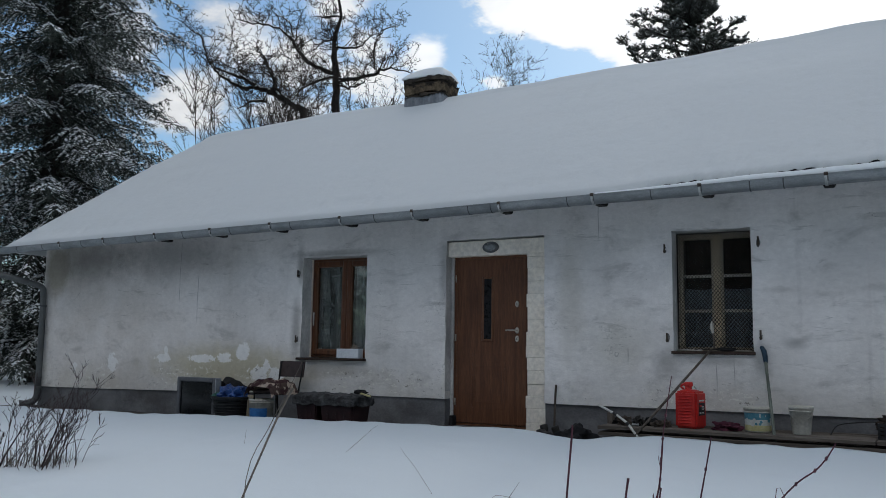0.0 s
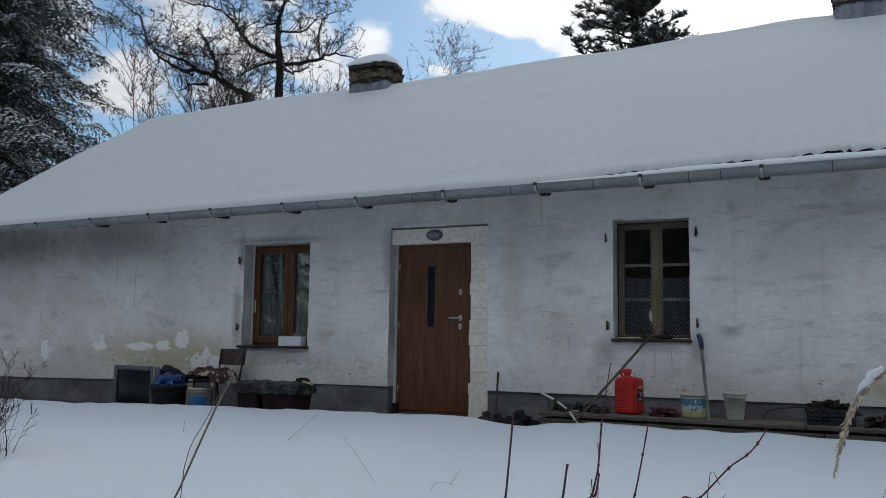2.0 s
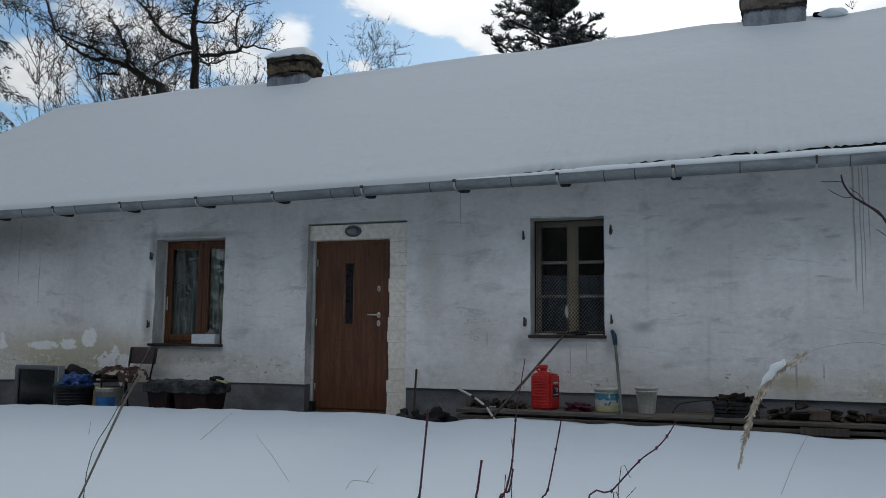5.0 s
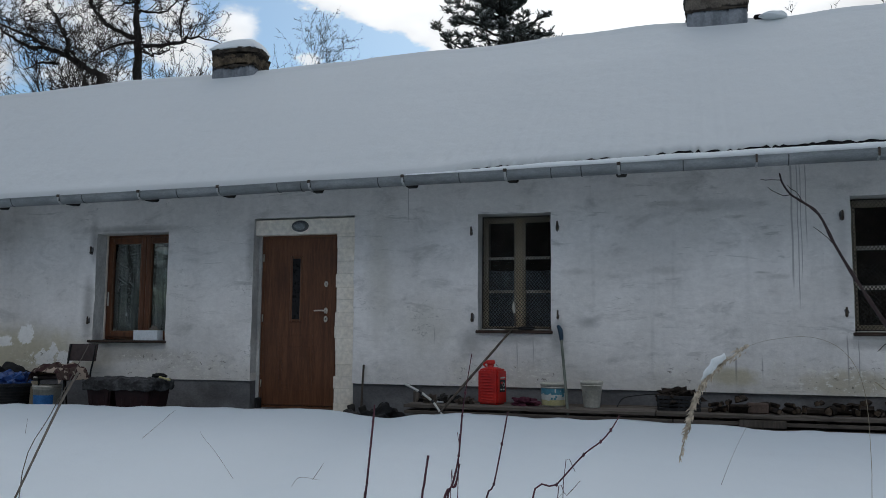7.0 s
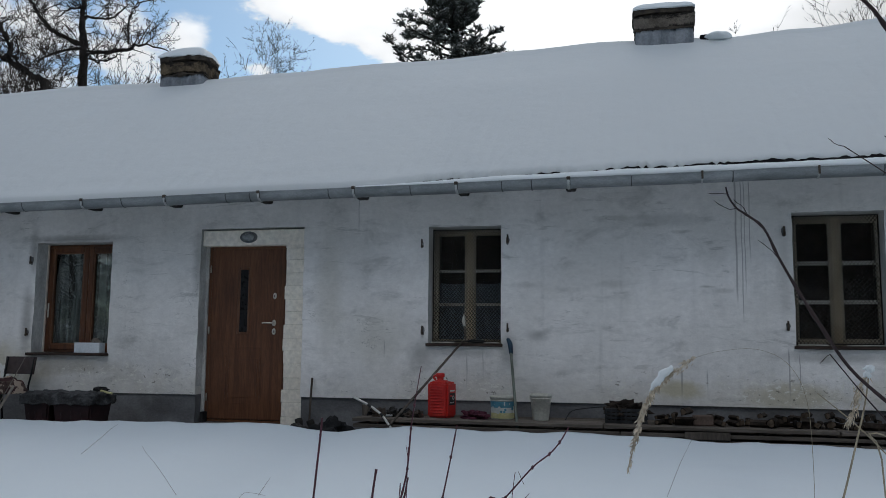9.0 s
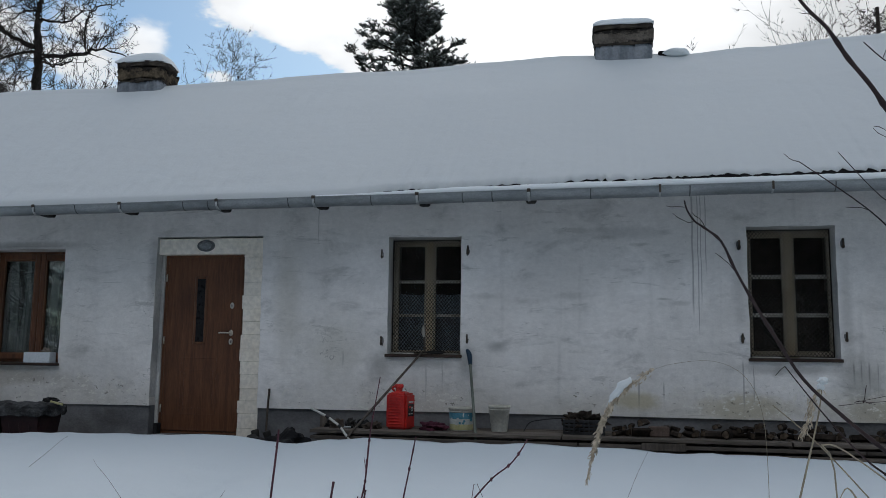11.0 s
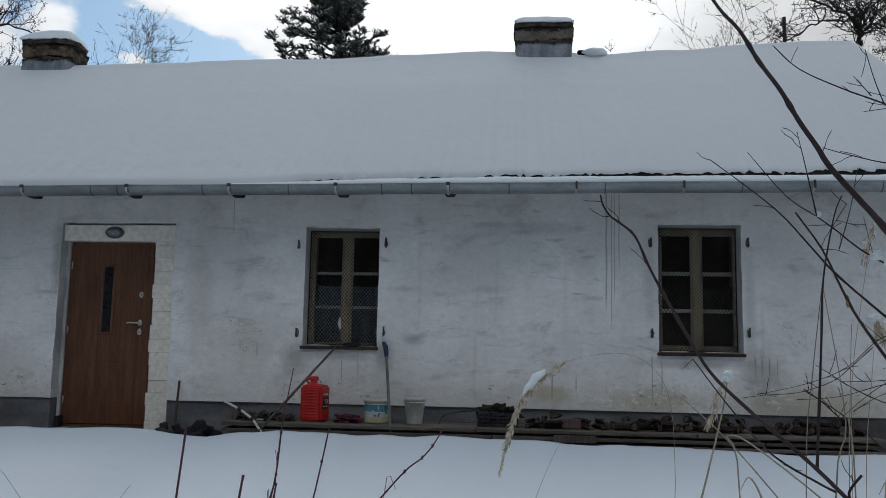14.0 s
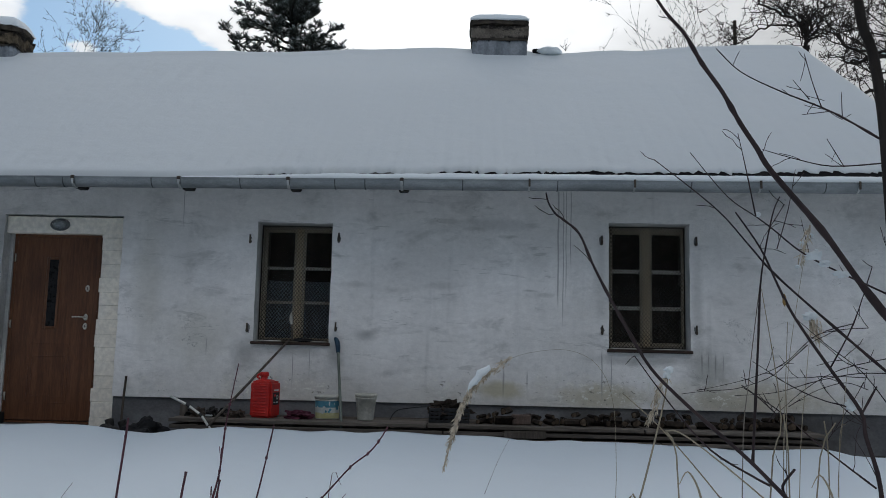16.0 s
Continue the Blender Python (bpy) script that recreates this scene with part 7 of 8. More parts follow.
def pine(at, height, seed):
    """A pine crown of upturned boughs that end in bottle-brush shoots."""
    t = thing("pine_tree", "dark pine crown behind the ridge of the house", "tree", at)
    rng = random.Random(seed)
    V, F, NV, NF, SV, SF = [], [], [], [], [], []
    tube_into(V, F, [Vector((0, 0, -0.3)), Vector((0.1, 0, height * 0.5)), Vector((0, 0.05, height))], [0.24, 0.16, 0.03], 8)

    def shoot(c, d, ln):
        tube_into(V, F, [c, c + d * ln], [0.008, 0.005], 3)
        side = d.orthogonal().normalized()
        snowy = rng.random() < 0.5
        for k in range(19):
            g = rng.uniform(0.05, 1.0)
            out = side.copy()
            out.rotate(Matrix.Rotation(rng.uniform(0, 6.28), 3, d))
            nd = (d * rng.uniform(0.35, 1.0) + out).normalized()
            p = c + d * (ln * g)
            w = nd.cross(d + Vector((0.1, 0.2, 0.3))).normalized() * 0.0095
            a = len(NV)
            tip = p + nd * rng.uniform(0.045, 0.08)
            NV.extend((p - w, p + w, tip))
            NF.append((a, a + 1, a + 2))
            if snowy and nd.z > 0.25 and rng.random() < 0.6:
                a = len(SV)
                up = Vector((0, 0, 0.008))
                SV.extend((p - w + up, p + w + up, tip + up))
                SF.append((a, a + 1, a + 2))

    z = 7.6
    while z < height - 0.15:
        R = max(0.2, min(2.0, 2.0 - 0.62 * (z - 10.1)))
        for b in range(6):
            az = rng.uniform(0, 6.28)
            L = R * rng.choice((0.45, 0.55, 0.8, 0.95, 1.0, 1.15)) * rng.uniform(0.85, 1.05)
            d = Vector((math.cos(az), math.sin(az), rng.uniform(-0.05, 0.40))).normalized()
            p = Vector((0, 0, z + rng.uniform(-0.15, 0.15) - 0.18 * L))
            pts = [p.copy()]
            m = 7
            for i in range(m):
                d = (d + Vector((rng.gauss(0, 0.15), rng.gauss(0, 0.15), 0.02 + rng.gauss(0, 0.09)))).normalized()
                p = p + d * (L / m)
                pts.append(p.copy())
            tube_into(V, F, pts, [0.040 * (1 - i / m) + 0.008 for i in range(m + 1)], 4)
            for i in range(2, m + 1):
                for s in range(4 if i < m else 7):
                    td = (d * 0.8 + Vector((rng.gauss(0, 0.7), rng.gauss(0, 0.7), rng.uniform(-0.15, 0.6)))).normalized()
                    ln = rng.uniform(0.12, 0.34) * (0.6 + 0.4 * min(L, 1.6))
                    e = pts[i] + td * ln
                    tube_into(V, F, [pts[i], (pts[i] + e) / 2 + Vector((0, 0, 0.02)), e], [0.010, 0.008, 0.006], 3)
                    for g in range(6):
                        sd = (td * 0.7 + Vector((rng.gauss(0, 0.7), rng.gauss(0, 0.7), rng.uniform(-0.15, 0.7)))).normalized()
                        shoot(pts[i].lerp(e, rng.uniform(0.25, 1.0)), sd, rng.uniform(0.09, 0.18))
        z += 0.32
    arrays("limb_wood", V, F, BARK, t)
    tagged(arrays("needle_mass", NV, NF, PINE, t, "tufted dark green needles"), "", "", "", "stuff")
    tagged(arrays("tuft_snow", SV, SF, SNOW, t, "flecks of snow on the tufts"), "", "", "", "stuff")
    return t


def on_ground(x, y, dz=0.0):
    return (x, y, ground_height(x, y) + dz)


def old_tree(label, foot, boughs, seed, twig):
    """A gnarled bare tree: a few great boughs as (points in x and z, girth, depth drift), overgrown with crooked twigs."""
    t = thing("oak_tree", label, "tree", (0, 0, 0))
    rng = random.Random(seed)
    V, F = [], []
    lying = ([], [])
    y0 = foot[1]
    for i, (pts, r0, r1, drift) in enumerate(boughs):
        line = [Vector((x, y0 + drift * k / max(len(pts) - 1, 1), z)) for k, (x, z) in enumerate(pts)]
        if i == 0:
            line = [Vector(on_ground(foot[0], y0, -0.2)), Vector((line[0].x, y0, line[0].z - 2.0))] + line
        line = bend(line, 5)
        line = [p + Vector((rng.gauss(0, 0.022), rng.gauss(0, 0.03), rng.gauss(0, 0.022))) if 0 < k else p for k, p in enumerate(line)]
        n = len(line) - 1
        rad = [(r0 + (r1 - r0) * k / n) * rng.uniform(0.92, 1.12) for k in range(n + 1)]
        wood = ([], [])
        tube_into(*wood, line, rad, 8 if r0 > 0.06 else 6)
        arrays("bough" if i else "trunk", *wood, BARK, t)
        if r0 > 0.03:
            for k in range(n):
                a, b = line[k], line[k + 1]
                if abs((b - a).normalized().z) < 0.82 and rng.random() < 0.75:
                    up = Vector((0, -0.25, 0.8)) * rad[k]
                    tube_into(*lying, [a + up, (a + b) / 2 + up * 1.1, b + up], [rad[k] * 0.25, rad[k] * 0.52 + 0.004, rad[k] * 0.25], 5)
        first = 0 if i else int(n * 0.52)
        total = sum((b - a).length for a, b in zip(line[first:], line[first + 1:]))
        for k in range(int(total * twig * 1.5)):
            f = first + rng.random() * (n - first)
            j = min(int(f), n - 1)
            p = line[j].lerp(line[j + 1], f - j)
            d = (line[j + 1] - line[j]).normalized()
            side = d.orthogonal().normalized()
            side.rotate(Matrix.Rotation(rng.uniform(0, 2 * math.pi), 3, d))
            side.z = abs(side.z) * 0.8 + side.z * 0.2
            nd = (d * rng.uniform(0.1, 0.8) + side).normalized()
            limb(V, F, p, nd, rng.uniform(0.45, 1.35), min(rad[j] * 0.55, rng.uniform(0.012, 0.024)), 1, rng, GNARL)
    tagged(arrays("bough_snow", *lying, SNOW, t, "snow lying along the boughs", True), "", "", "", "stuff")
    arrays("crown", V, F, BARK, t, "tangled bare twigs")
    return t


GNARL = dict(seg=(0.3, 0.13, 0.10, 0.08), kids=(0, 6, 4, 1), bare=(0.1, 0.12, 0.15), kink=0.30, up=(0.03, 0.05, 0.05, 0.04), angle=(35, 85), ratio=(0.5, 0.46, 0.5, 0.5), thin=0.0082)


def old_trees():
    old_tree("gnarled old tree with a straight dark trunk and bare crown", (-15.2, 11.5), (
        ([(-15.25, 8.28), (-15.32, 9.33), (-15.44, 10.22), (-15.51, 10.85), (-15.35, 11.44), (-15.55, 12.55)], 0.165, 0.035, 0.3),
        ([(-15.41, 9.56), (-16.2, 9.95), (-16.65, 10.42), (-17.07, 11.04), (-17.94, 11.47), (-19.02, 11.79)], 0.075, 0.014, -0.6),
        ([(-17.07, 11.04), (-17.44, 11.75), (-18.2, 12.08)], 0.032, 0.010, 0.3),
        ([(-15.35, 11.44), (-15.94, 11.55), (-16.39, 12.1)], 0.040, 0.012, 0.4),
        ([(-15.17, 9.31), (-14.1, 9.32), (-13.61, 9.54), (-12.79, 9.32)], 0.070, 0.012, 0.5),
        ([(-13.8, 9.44), (-13.77, 10.03), (-13.35, 10.55), (-12.77, 10.49)], 0.034, 0.010, -0.4),
        ([(-15.31, 10.38), (-14.74, 10.37), (-14.34, 10.73), (-14.51, 11.2)], 0.042, 0.010, 0.7),
        ([(-15.16, 9.22), (-14.59, 8.88), (-13.79, 8.93)], 0.050, 0.014, -0.5),
        ([(-15.38, 9.43), (-16.27, 9.21), (-16.68, 8.64)], 0.050, 0.012, -0.5),
        ([(-15.5, 10.67), (-16.12, 10.78), (-16.77, 10.71)], 0.036, 0.010, 0.6)), 71, 4.8)
    old_tree("old bare tree leaning far over behind the roof", (-14.9, 10.0), (
        ([(-15.28, 7.73), (-15.86, 8.22), (-16.51, 8.64), (-17.17, 8.91), (-17.85, 9.35), (-18.66, 9.7), (-19.51, 10.05)], 0.150, 0.020, 0.3),
        ([(-16.51, 8.64), (-16.64, 9.17), (-17.22, 9.95), (-17.68, 10.2)], 0.060, 0.012, 0.5),
        ([(-15.86, 8.22), (-16.3, 8.78), (-16.56, 9.58), (-16.9, 9.98)], 0.060, 0.012, -0.5),
        ([(-17.17, 8.91), (-17.72, 8.99), (-18.41, 9.35), (-18.91, 9.87), (-19.32, 10.83), (-19.69, 11.03)], 0.065, 0.012, -0.5),
        ([(-17.85, 9.35), (-18.22, 9.85), (-18.83, 10.48)], 0.050, 0.012, 0.5),
        ([(-16.82, 8.43), (-17.58, 8.54), (-18.25, 8.45)], 0.050, 0.012, 0.3)), 72, 5.0)
    old_tree("wide bare tree with fine tangled twigs beyond the gable", (7.95, 9.5), (
        ([(7.95, 7.41), (7.97, 7.93), (7.98, 8.14)], 0.070, 0.050, 0.0),
        ([(7.98, 8.14), (7.74, 8.42), (7.31, 8.54), (6.88, 8.7), (6.62, 8.89), (6.22, 8.94)], 0.040, 0.012, -0.6),
        ([(8.02, 8.10), (8.31, 8.47), (8.48, 8.94), (8.60, 9.5)], 0.036, 0.012, 0.4),
        ([(7.96, 8.12), (7.75, 8.65), (7.58, 8.94), (7.35, 9.5)], 0.034, 0.011, 0.6),
        ([(7.74, 8.4), (7.09, 8.37), (6.69, 8.14), (6.38, 8.09)], 0.027, 0.009, 0.5),
        ([(8.0, 8.0), (8.26, 8.14), (8.61, 8.14), (9.2, 8.3)], 0.032, 0.010, -0.4),
        ([(7.98, 8.12), (8.08, 8.65), (8.25, 9.4)], 0.034, 0.011, -0.5)), 73, 5.0)
    old_tree("low bare tree with drooping tangled boughs beyond the gable", (8.9, 8.5), (
        ([(9.2, 6.3), (9.3, 7.0), (9.35, 7.5)], 0.090, 0.060, 0.0),
        ([(9.33, 7.3), (8.67, 7.19), (8.34, 7.1), (8.06, 7.19)], 0.050, 0.012, -0.3),
        ([(9.35, 7.45), (8.56, 7.49), (8.29, 7.89), (8.1, 8.24)], 0.045, 0.012, 0.4),
        ([(9.2, 6.6), (8.6, 6.5), (8.0, 6.75), (7.6, 6.7)], 0.045, 0.012, 0.3),
        ([(9.35, 7.5), (9.5, 8.1), (9.3, 8.7)], 0.050, 0.012, 0.3),
        ([(9.3, 7.2), (9.9, 7.6), (10.4, 7.9)], 0.050, 0.012, 0.3)), 74, 5.0)


def background_trees():
    big = spruce(on_ground(-17.6, 3.4), 24.0, 4.0, 5, "tall spruce with snow-laden drooping boughs beside the gable")
    copy_thing(big, pose(*on_ground(-22.5, 1.2), 0, 0, 130))
    copy_thing(big, pose(*on_ground(-24.5, 9.0), 0, 0, 250))
    old_trees()
    bare_tree("oak_tree", "bare tangled old fruit tree behind the roof", on_ground(-20.5, 13.6), 11.0, 0.13, 33, OAK, (0.05, 0))
    bare_tree("birch_tree", "slim bare tree with thin upright twigs", on_ground(-18.2, 9.4), 10.6, 0.05, 8, SLIM, (0.1, 0), False, 4)
    bare_tree("birch_tree", "slim bare tree with fine spreading twigs above the ridge", on_ground(-12.9, 16.0), 9.95, 0.04, 14, dict(SLIM, kids=(20, 9, 5), bare=(0.66, 0.2, 0.15), angle=(28, 65), ratio=(0.30, 0.45, 0.45, 0.5)), (0.0, 0), False, 5)
    bare_tree("shrub", "thicket of thin bare stems behind the gable", on_ground(-15.8, 8.3), 8.8, 0.040, 41, SHRUB, (0.05, 0), False, 7)
    bare_tree("shrub", "thicket of bare stems behind the ridge", on_ground(-17.6, 12.6), 9.6, 0.035, 43, SHRUB, (0.05, 0), False, 8)
    bare_tree("shrub", "tangle of thin bare stems behind the old tree", on_ground(-14.6, 13.0), 9.0, 0.035, 47, SHRUB, (0.0, 0), False, 7)
    pine(on_ground(-5.3, 16.4), 13.3, 3)
    bare_tree("oak_tree", "bare spreading tree beyond the gable end", on_ground(11.8, 10.5), 12.4, 0.15, 57, OAK)
    bare_tree("birch_tree", "thin bare sapling tips above the roof", on_ground(6.3, 14.0), 10.4, 0.03, 61, SLIM, (0.0, 0), False, 5)
    bare_tree("birch_tree", "thin bare sapling tips above the ridge", on_ground(5.1, 14.0), 9.7, 0.02, 65, SLIM, (0.0, 0), False, 2)
    p = thing("utility_pole", "short weathered wooden utility pole with insulators", "pole", on_ground(7.67, 13.6))
    top = 10.14 - on_ground(7.67, 13.6)[2]
    part("post", tubed([(0, 0, -0.3), (0, 0, top)], [0.065, 0.050], 10), LOG_BARK, p, "", True)
    for z in (top - 0.22, top - 0.52):
        part("insulator", lathe([(0.012, -0.03), (0.030, -0.02), (0.034, 0.02), (0.020, 0.045), (0, 0.05)], 10, None, pose(-0.085, -0.02, z)), BLACK_PLASTIC, p)
        part("hook", tubed([(-0.04, 0, z - 0.04), (-0.085, -0.02, z - 0.03)], 0.008, 6), IRON, p)
    # the wooded slope behind the viewer, mirrored in the window panes; its dense row is added
    copy_thing(big, pose(*on_ground(-30, -24), 0, 0, 60))
    copy_thing(big, pose(*on_ground(-22, -30), 0, 0, 200))
    wood = random.Random(88)
    rows = [(-12, -34, 10), (-3, -31, 100), (5, -36, 190), (12, -30, 280), (-38, -16, 33)]
    # unseen spruce row that blocks the low sky light on the wall
    rows += [(-34 + 4.6 * i + wood.uniform(-1, 1), -26 - 1.5 * (i % 2) + wood.uniform(-1.5, 1.5) + 0.006 * (4.6 * i - 34) ** 2, wood.uniform(0, 360)) for i in range(16)]
    for x, y, a in rows:
        copy_thing(big, pose(*on_ground(x, y), 0, 0, a))
    snowy = bare_tree("oak_tree", "bare tree with snow lying along its branches", on_ground(-16.5, -13.5), 7.0, 0.14, 70, OAK, (0, 0), True)
    copy_thing(snowy, pose(*on_ground(-21.5, -17.0), 0, 0, 120))
    bare_tree("shrub", "small snow-laden bush mirrored in the window", on_ground(-13.1, -8.5), 1.75, 0.014, 77, dict(SHRUB, seg=(0.12, 0.10, 0.08, 0.06), thin=0.006, angle=(25, 60)), (0, 0), True, 12)


background_trees()

# ---------------------------------------------------------------- plants in front


EYE = (0.355, -9.11, 0.903)


def stem(pts, r0, r1, parent, mat, name="stem", y=0.0, sides=7, drift=0.0, rng=None, base=None):
    """A stem through (x, z) points at the depth y, thinning from the last point to the first."""
    k = (y - EYE[1]) / (base - EYE[1]) if base is not None else 1.0
    line = bend([(EYE[0] + (x - EYE[0]) * k, y + drift * i, EYE[2] + (z - EYE[2]) * k) for i, (x, z) in enumerate(pts)], 4)
    n = len(line) - 1
    radii = [r0 + (r1 - r0) * i / n for i in range(n + 1)]
    if rng:
        radii = [r * (1.0 + 0.10 * rng.random()) + (r * 0.35 if rng.random() < 0.12 else 0) for r in radii]
    return part(name, tubed(line, radii, sides), mat, parent, "", True)


def to_earth(pts, y, dx=-0.02):
    """Lengthens a stem to the snow."""
    x, z = pts[-1]
    g = ground_height(x + dx, y) - 0.05
    return pts + [(x + dx, g)] if z > g + 0.05 else pts


def rooted(pts, y0):
    """Slides a stalk away from the viewer until its foot stands in the snow: the points there and their depth."""
    fx, fz = pts[-1]
    y = y0
    while y < -1.35:
        k = (y - EYE[1]) / (y0 - EYE[1])
        if EYE[2] + (fz - EYE[2]) * k <= ground_height(EYE[0] + (fx - EYE[0]) * k, y) - 0.01:
            break
        y += 0.05
    k = (y - EYE[1]) / (y0 - EYE[1])
    return [(EYE[0] + (x - EYE[0]) * k, EYE[2] + (z - EYE[2]) * k) for x, z in pts], y, k


def snow_dab(at, size, parent, seed):
    part("snow_dab", lump(bmesh.new(), at, tuple(v * 0.85 for v in size), 0.6, seed, 4.0, 3), SNOW, parent, "dab of snow", True)


def sapling():
    y = -7.0
    t = thing("sapling", "young bare tree with purple-brown branches and buds", "tree", on_ground(1.44, y))
    t.matrix_basis = Matrix.Identity(4)
    rng = random.Random(3)
    stem(to_earth([(1.34, 2.3), (1.35, 1.80), (1.38, 1.67), (1.40, 1.51), (1.41, 1.29), (1.42, 1.00), (1.44, 0.55)], y), 0.011, 0.0165, t, BARK, "trunk", y, 10)
    twigs = (
        ([(0.78, 1.90), (0.858, 1.772), (0.909, 1.71), (0.953, 1.631), (1.003, 1.557), (1.046, 1.477), (1.087, 1.412), (1.122, 1.353), (1.24, 1.21), (1.33, 1.08), (1.42, 0.96)], 0.006, 0.0135),
        ([(0.99, 1.67), (1.05, 1.61), (1.15, 1.56), (1.25, 1.52), (1.31, 1.49), (1.41, 1.43)], 0.0018, 0.0050),
        ([(1.21, 1.66), (1.23, 1.58), (1.25, 1.52)], 0.0014, 0.0028), ([(1.18, 1.59), (1.22, 1.54)], 0.0012, 0.0022), ([(1.30, 1.56), (1.30, 1.49)], 0.0012, 0.0024),
        ([(1.20, 1.50), (1.27, 1.51)], 0.0012, 0.0020), ([(1.10, 1.41), (1.17, 1.39), (1.27, 1.37), (1.40, 1.38)], 0.0014, 0.0034), ([(1.26, 1.44), (1.30, 1.37)], 0.0012, 0.0020),
        ([(0.83, 1.38), (0.98, 1.26), (1.06, 1.17), (1.12, 1.10), (1.23, 1.00), (1.38, 0.87), (1.43, 0.83)], 0.0020, 0.0062),
        ([(0.92, 1.40), (1.01, 1.29), (1.08, 1.24), (1.12, 1.21), (1.21, 1.14), (1.38, 1.06), (1.42, 1.04)], 0.0016, 0.0045),
        ([(1.04, 1.45), (1.06, 1.35), (1.08, 1.24)], 0.0014, 0.0028), ([(1.13, 1.16), (1.16, 1.26), (1.18, 1.36)], 0.0024, 0.0012), ([(1.21, 1.14), (1.19, 1.24)], 0.0018, 0.0010))
    for i, (pts, a, b) in enumerate(twigs):
        stem(pts, a * 0.58, b * 0.58, t, TWIG, "branch", y + 0.02 * ((i * 7) % 5 - 2), 7, 0, rng, y)
    u = thing("sapling", "young bare tree with crooked purple-brown forked stems", "tree", on_ground(1.2, y))
    u.matrix_basis = Matrix.Identity(4)
    stem(to_earth([(1.03, 1.25), (1.09, 1.16), (1.13, 1.07), (1.17, 0.99), (1.25, 0.87), (1.32, 0.77), (1.33, 0.71), (1.36, 0.59), (1.36, 0.4)], y), 0.0018, 0.0066, u, TWIG, "trunk", y, 8, 0, rng)
    for i, (pts, a, b) in enumerate((
            ([(1.36, 1.12), (1.31, 0.98), (1.25, 0.87)], 0.0014, 0.0034), ([(1.36, 0.83), (1.32, 0.76)], 0.0034, 0.0045), ([(1.04, 0.82), (1.12, 0.77), (1.23, 0.68), (1.35, 0.59)], 0.0012, 0.0040),
            ([(1.02, 0.80), (1.12, 0.81), (1.22, 0.84), (1.32, 0.86), (1.42, 0.86)], 0.0010, 0.0020), ([(1.10, 0.74), (1.19, 0.82), (1.28, 0.87), (1.40, 0.90)], 0.0010, 0.0020),
            ([(0.93, 0.81), (1.05, 0.84), (1.14, 0.88), (1.22, 0.95), (1.31, 0.98)], 0.0008, 0.0020), ([(1.16, 1.00), (1.24, 0.93), (1.33, 0.86), (1.41, 0.75)], 0.0010, 0.0022),
            ([(1.24, 0.70), (1.30, 0.79), (1.33, 0.84)], 0.0010, 0.0018), ([(1.30, 0.71), (1.33, 0.66), (1.35, 0.62)], 0.0009, 0.0016),
            ([(0.893, 0.801), (0.947, 0.809), (1.02, 0.816), (1.073, 0.832), (1.112, 0.85), (1.146, 0.879), (1.198, 0.926)], 0.0008, 0.0018), ([(1.065, 0.883), (1.097, 0.863), (1.132, 0.84), (1.185, 0.812), (1.238, 0.792), (1.29, 0.778), (1.33, 0.74)], 0.0011, 0.0026),
            ([(1.127, 0.845), (1.191, 0.847), (1.251, 0.852), (1.34, 0.85)], 0.0009, 0.0018), ([(1.148, 0.777), (1.185, 0.80), (1.227, 0.821), (1.287, 0.837), (1.339, 0.821)], 0.0008, 0.0017),
            ([(1.037, 0.825), (1.073, 0.80), (1.118, 0.759)], 0.0018, 0.0024), ([(1.219, 0.851), (1.238, 0.818), (1.267, 0.787), (1.306, 0.755), (1.34, 0.73)], 0.0010, 0.0020),
            ([(1.195, 0.937), (1.237, 0.956), (1.291, 0.966), (1.345, 0.97)], 0.0008, 0.0017), ([(1.225, 0.938), (1.254, 0.914), (1.289, 0.885), (1.341, 0.869)], 0.0009, 0.0018))):
        stem(pts, a * 0.62, b * 0.62, u, TWIG, "branch", y + 0.03 * (i % 3), 6, 0, rng, y)
    w = thing("sapling", "young bare forked stem with a dark knobbly bark", "tree", on_ground(1.2, y - 0.1))
    w.matrix_basis = Matrix.Identity(4)
    yy = y - 0.12
    stem(to_earth([(0.562, 1.29), (0.568, 1.265), (0.585, 1.238), (0.606, 1.222), (0.645, 1.188), (0.675, 1.12), (0.71, 1.05), (0.76, 0.96), (0.82, 0.86), (0.90, 0.78), (0.98, 0.71), (1.06, 0.64), (1.14, 0.56), (1.20, 0.50), (1.22, 0.3)], yy), 0.0017, 0.0052, w, TWIG, "trunk", yy, 8, 0, rng, y)
    for i, (pts, a, b) in enumerate((([(0.78, 0.89), (0.87, 0.77), (0.96, 0.67), (1.06, 0.61), (1.10, 0.59)], 0.0018, 0.0050), ([(1.16, 0.63), (1.13, 0.59), (1.14, 0.56)], 0.0045, 0.0052),
                                     ([(1.14, 1.29), (1.12, 1.24), (1.09, 1.09), (1.08, 0.94), (1.07, 0.79), (1.06, 0.64)], 0.0018, 0.0052), ([(1.10, 1.19), (1.15, 1.27)], 0.0010, 0.0018))):
        stem(pts, a * 0.62, b * 0.62, w, TWIG, "branch", yy + 0.01 * i, 7, 0, rng, y)
    snow_dab((1.22, y, 1.145), (0.022, 0.015, 0.012), u, 1)
    snow_dab((1.245, y, 1.125), (0.016, 0.012, 0.010), u, 2)
    snow_dab((1.285, y, 1.10), (0.022, 0.012, 0.009), t, 3)
    snow_dab((1.305, y + 0.01, 0.785), (0.020, 0.012, 0.016), u, 4)
    snow_dab((1.085, y, 1.245), (0.008, 0.008, 0.007), t, 5)
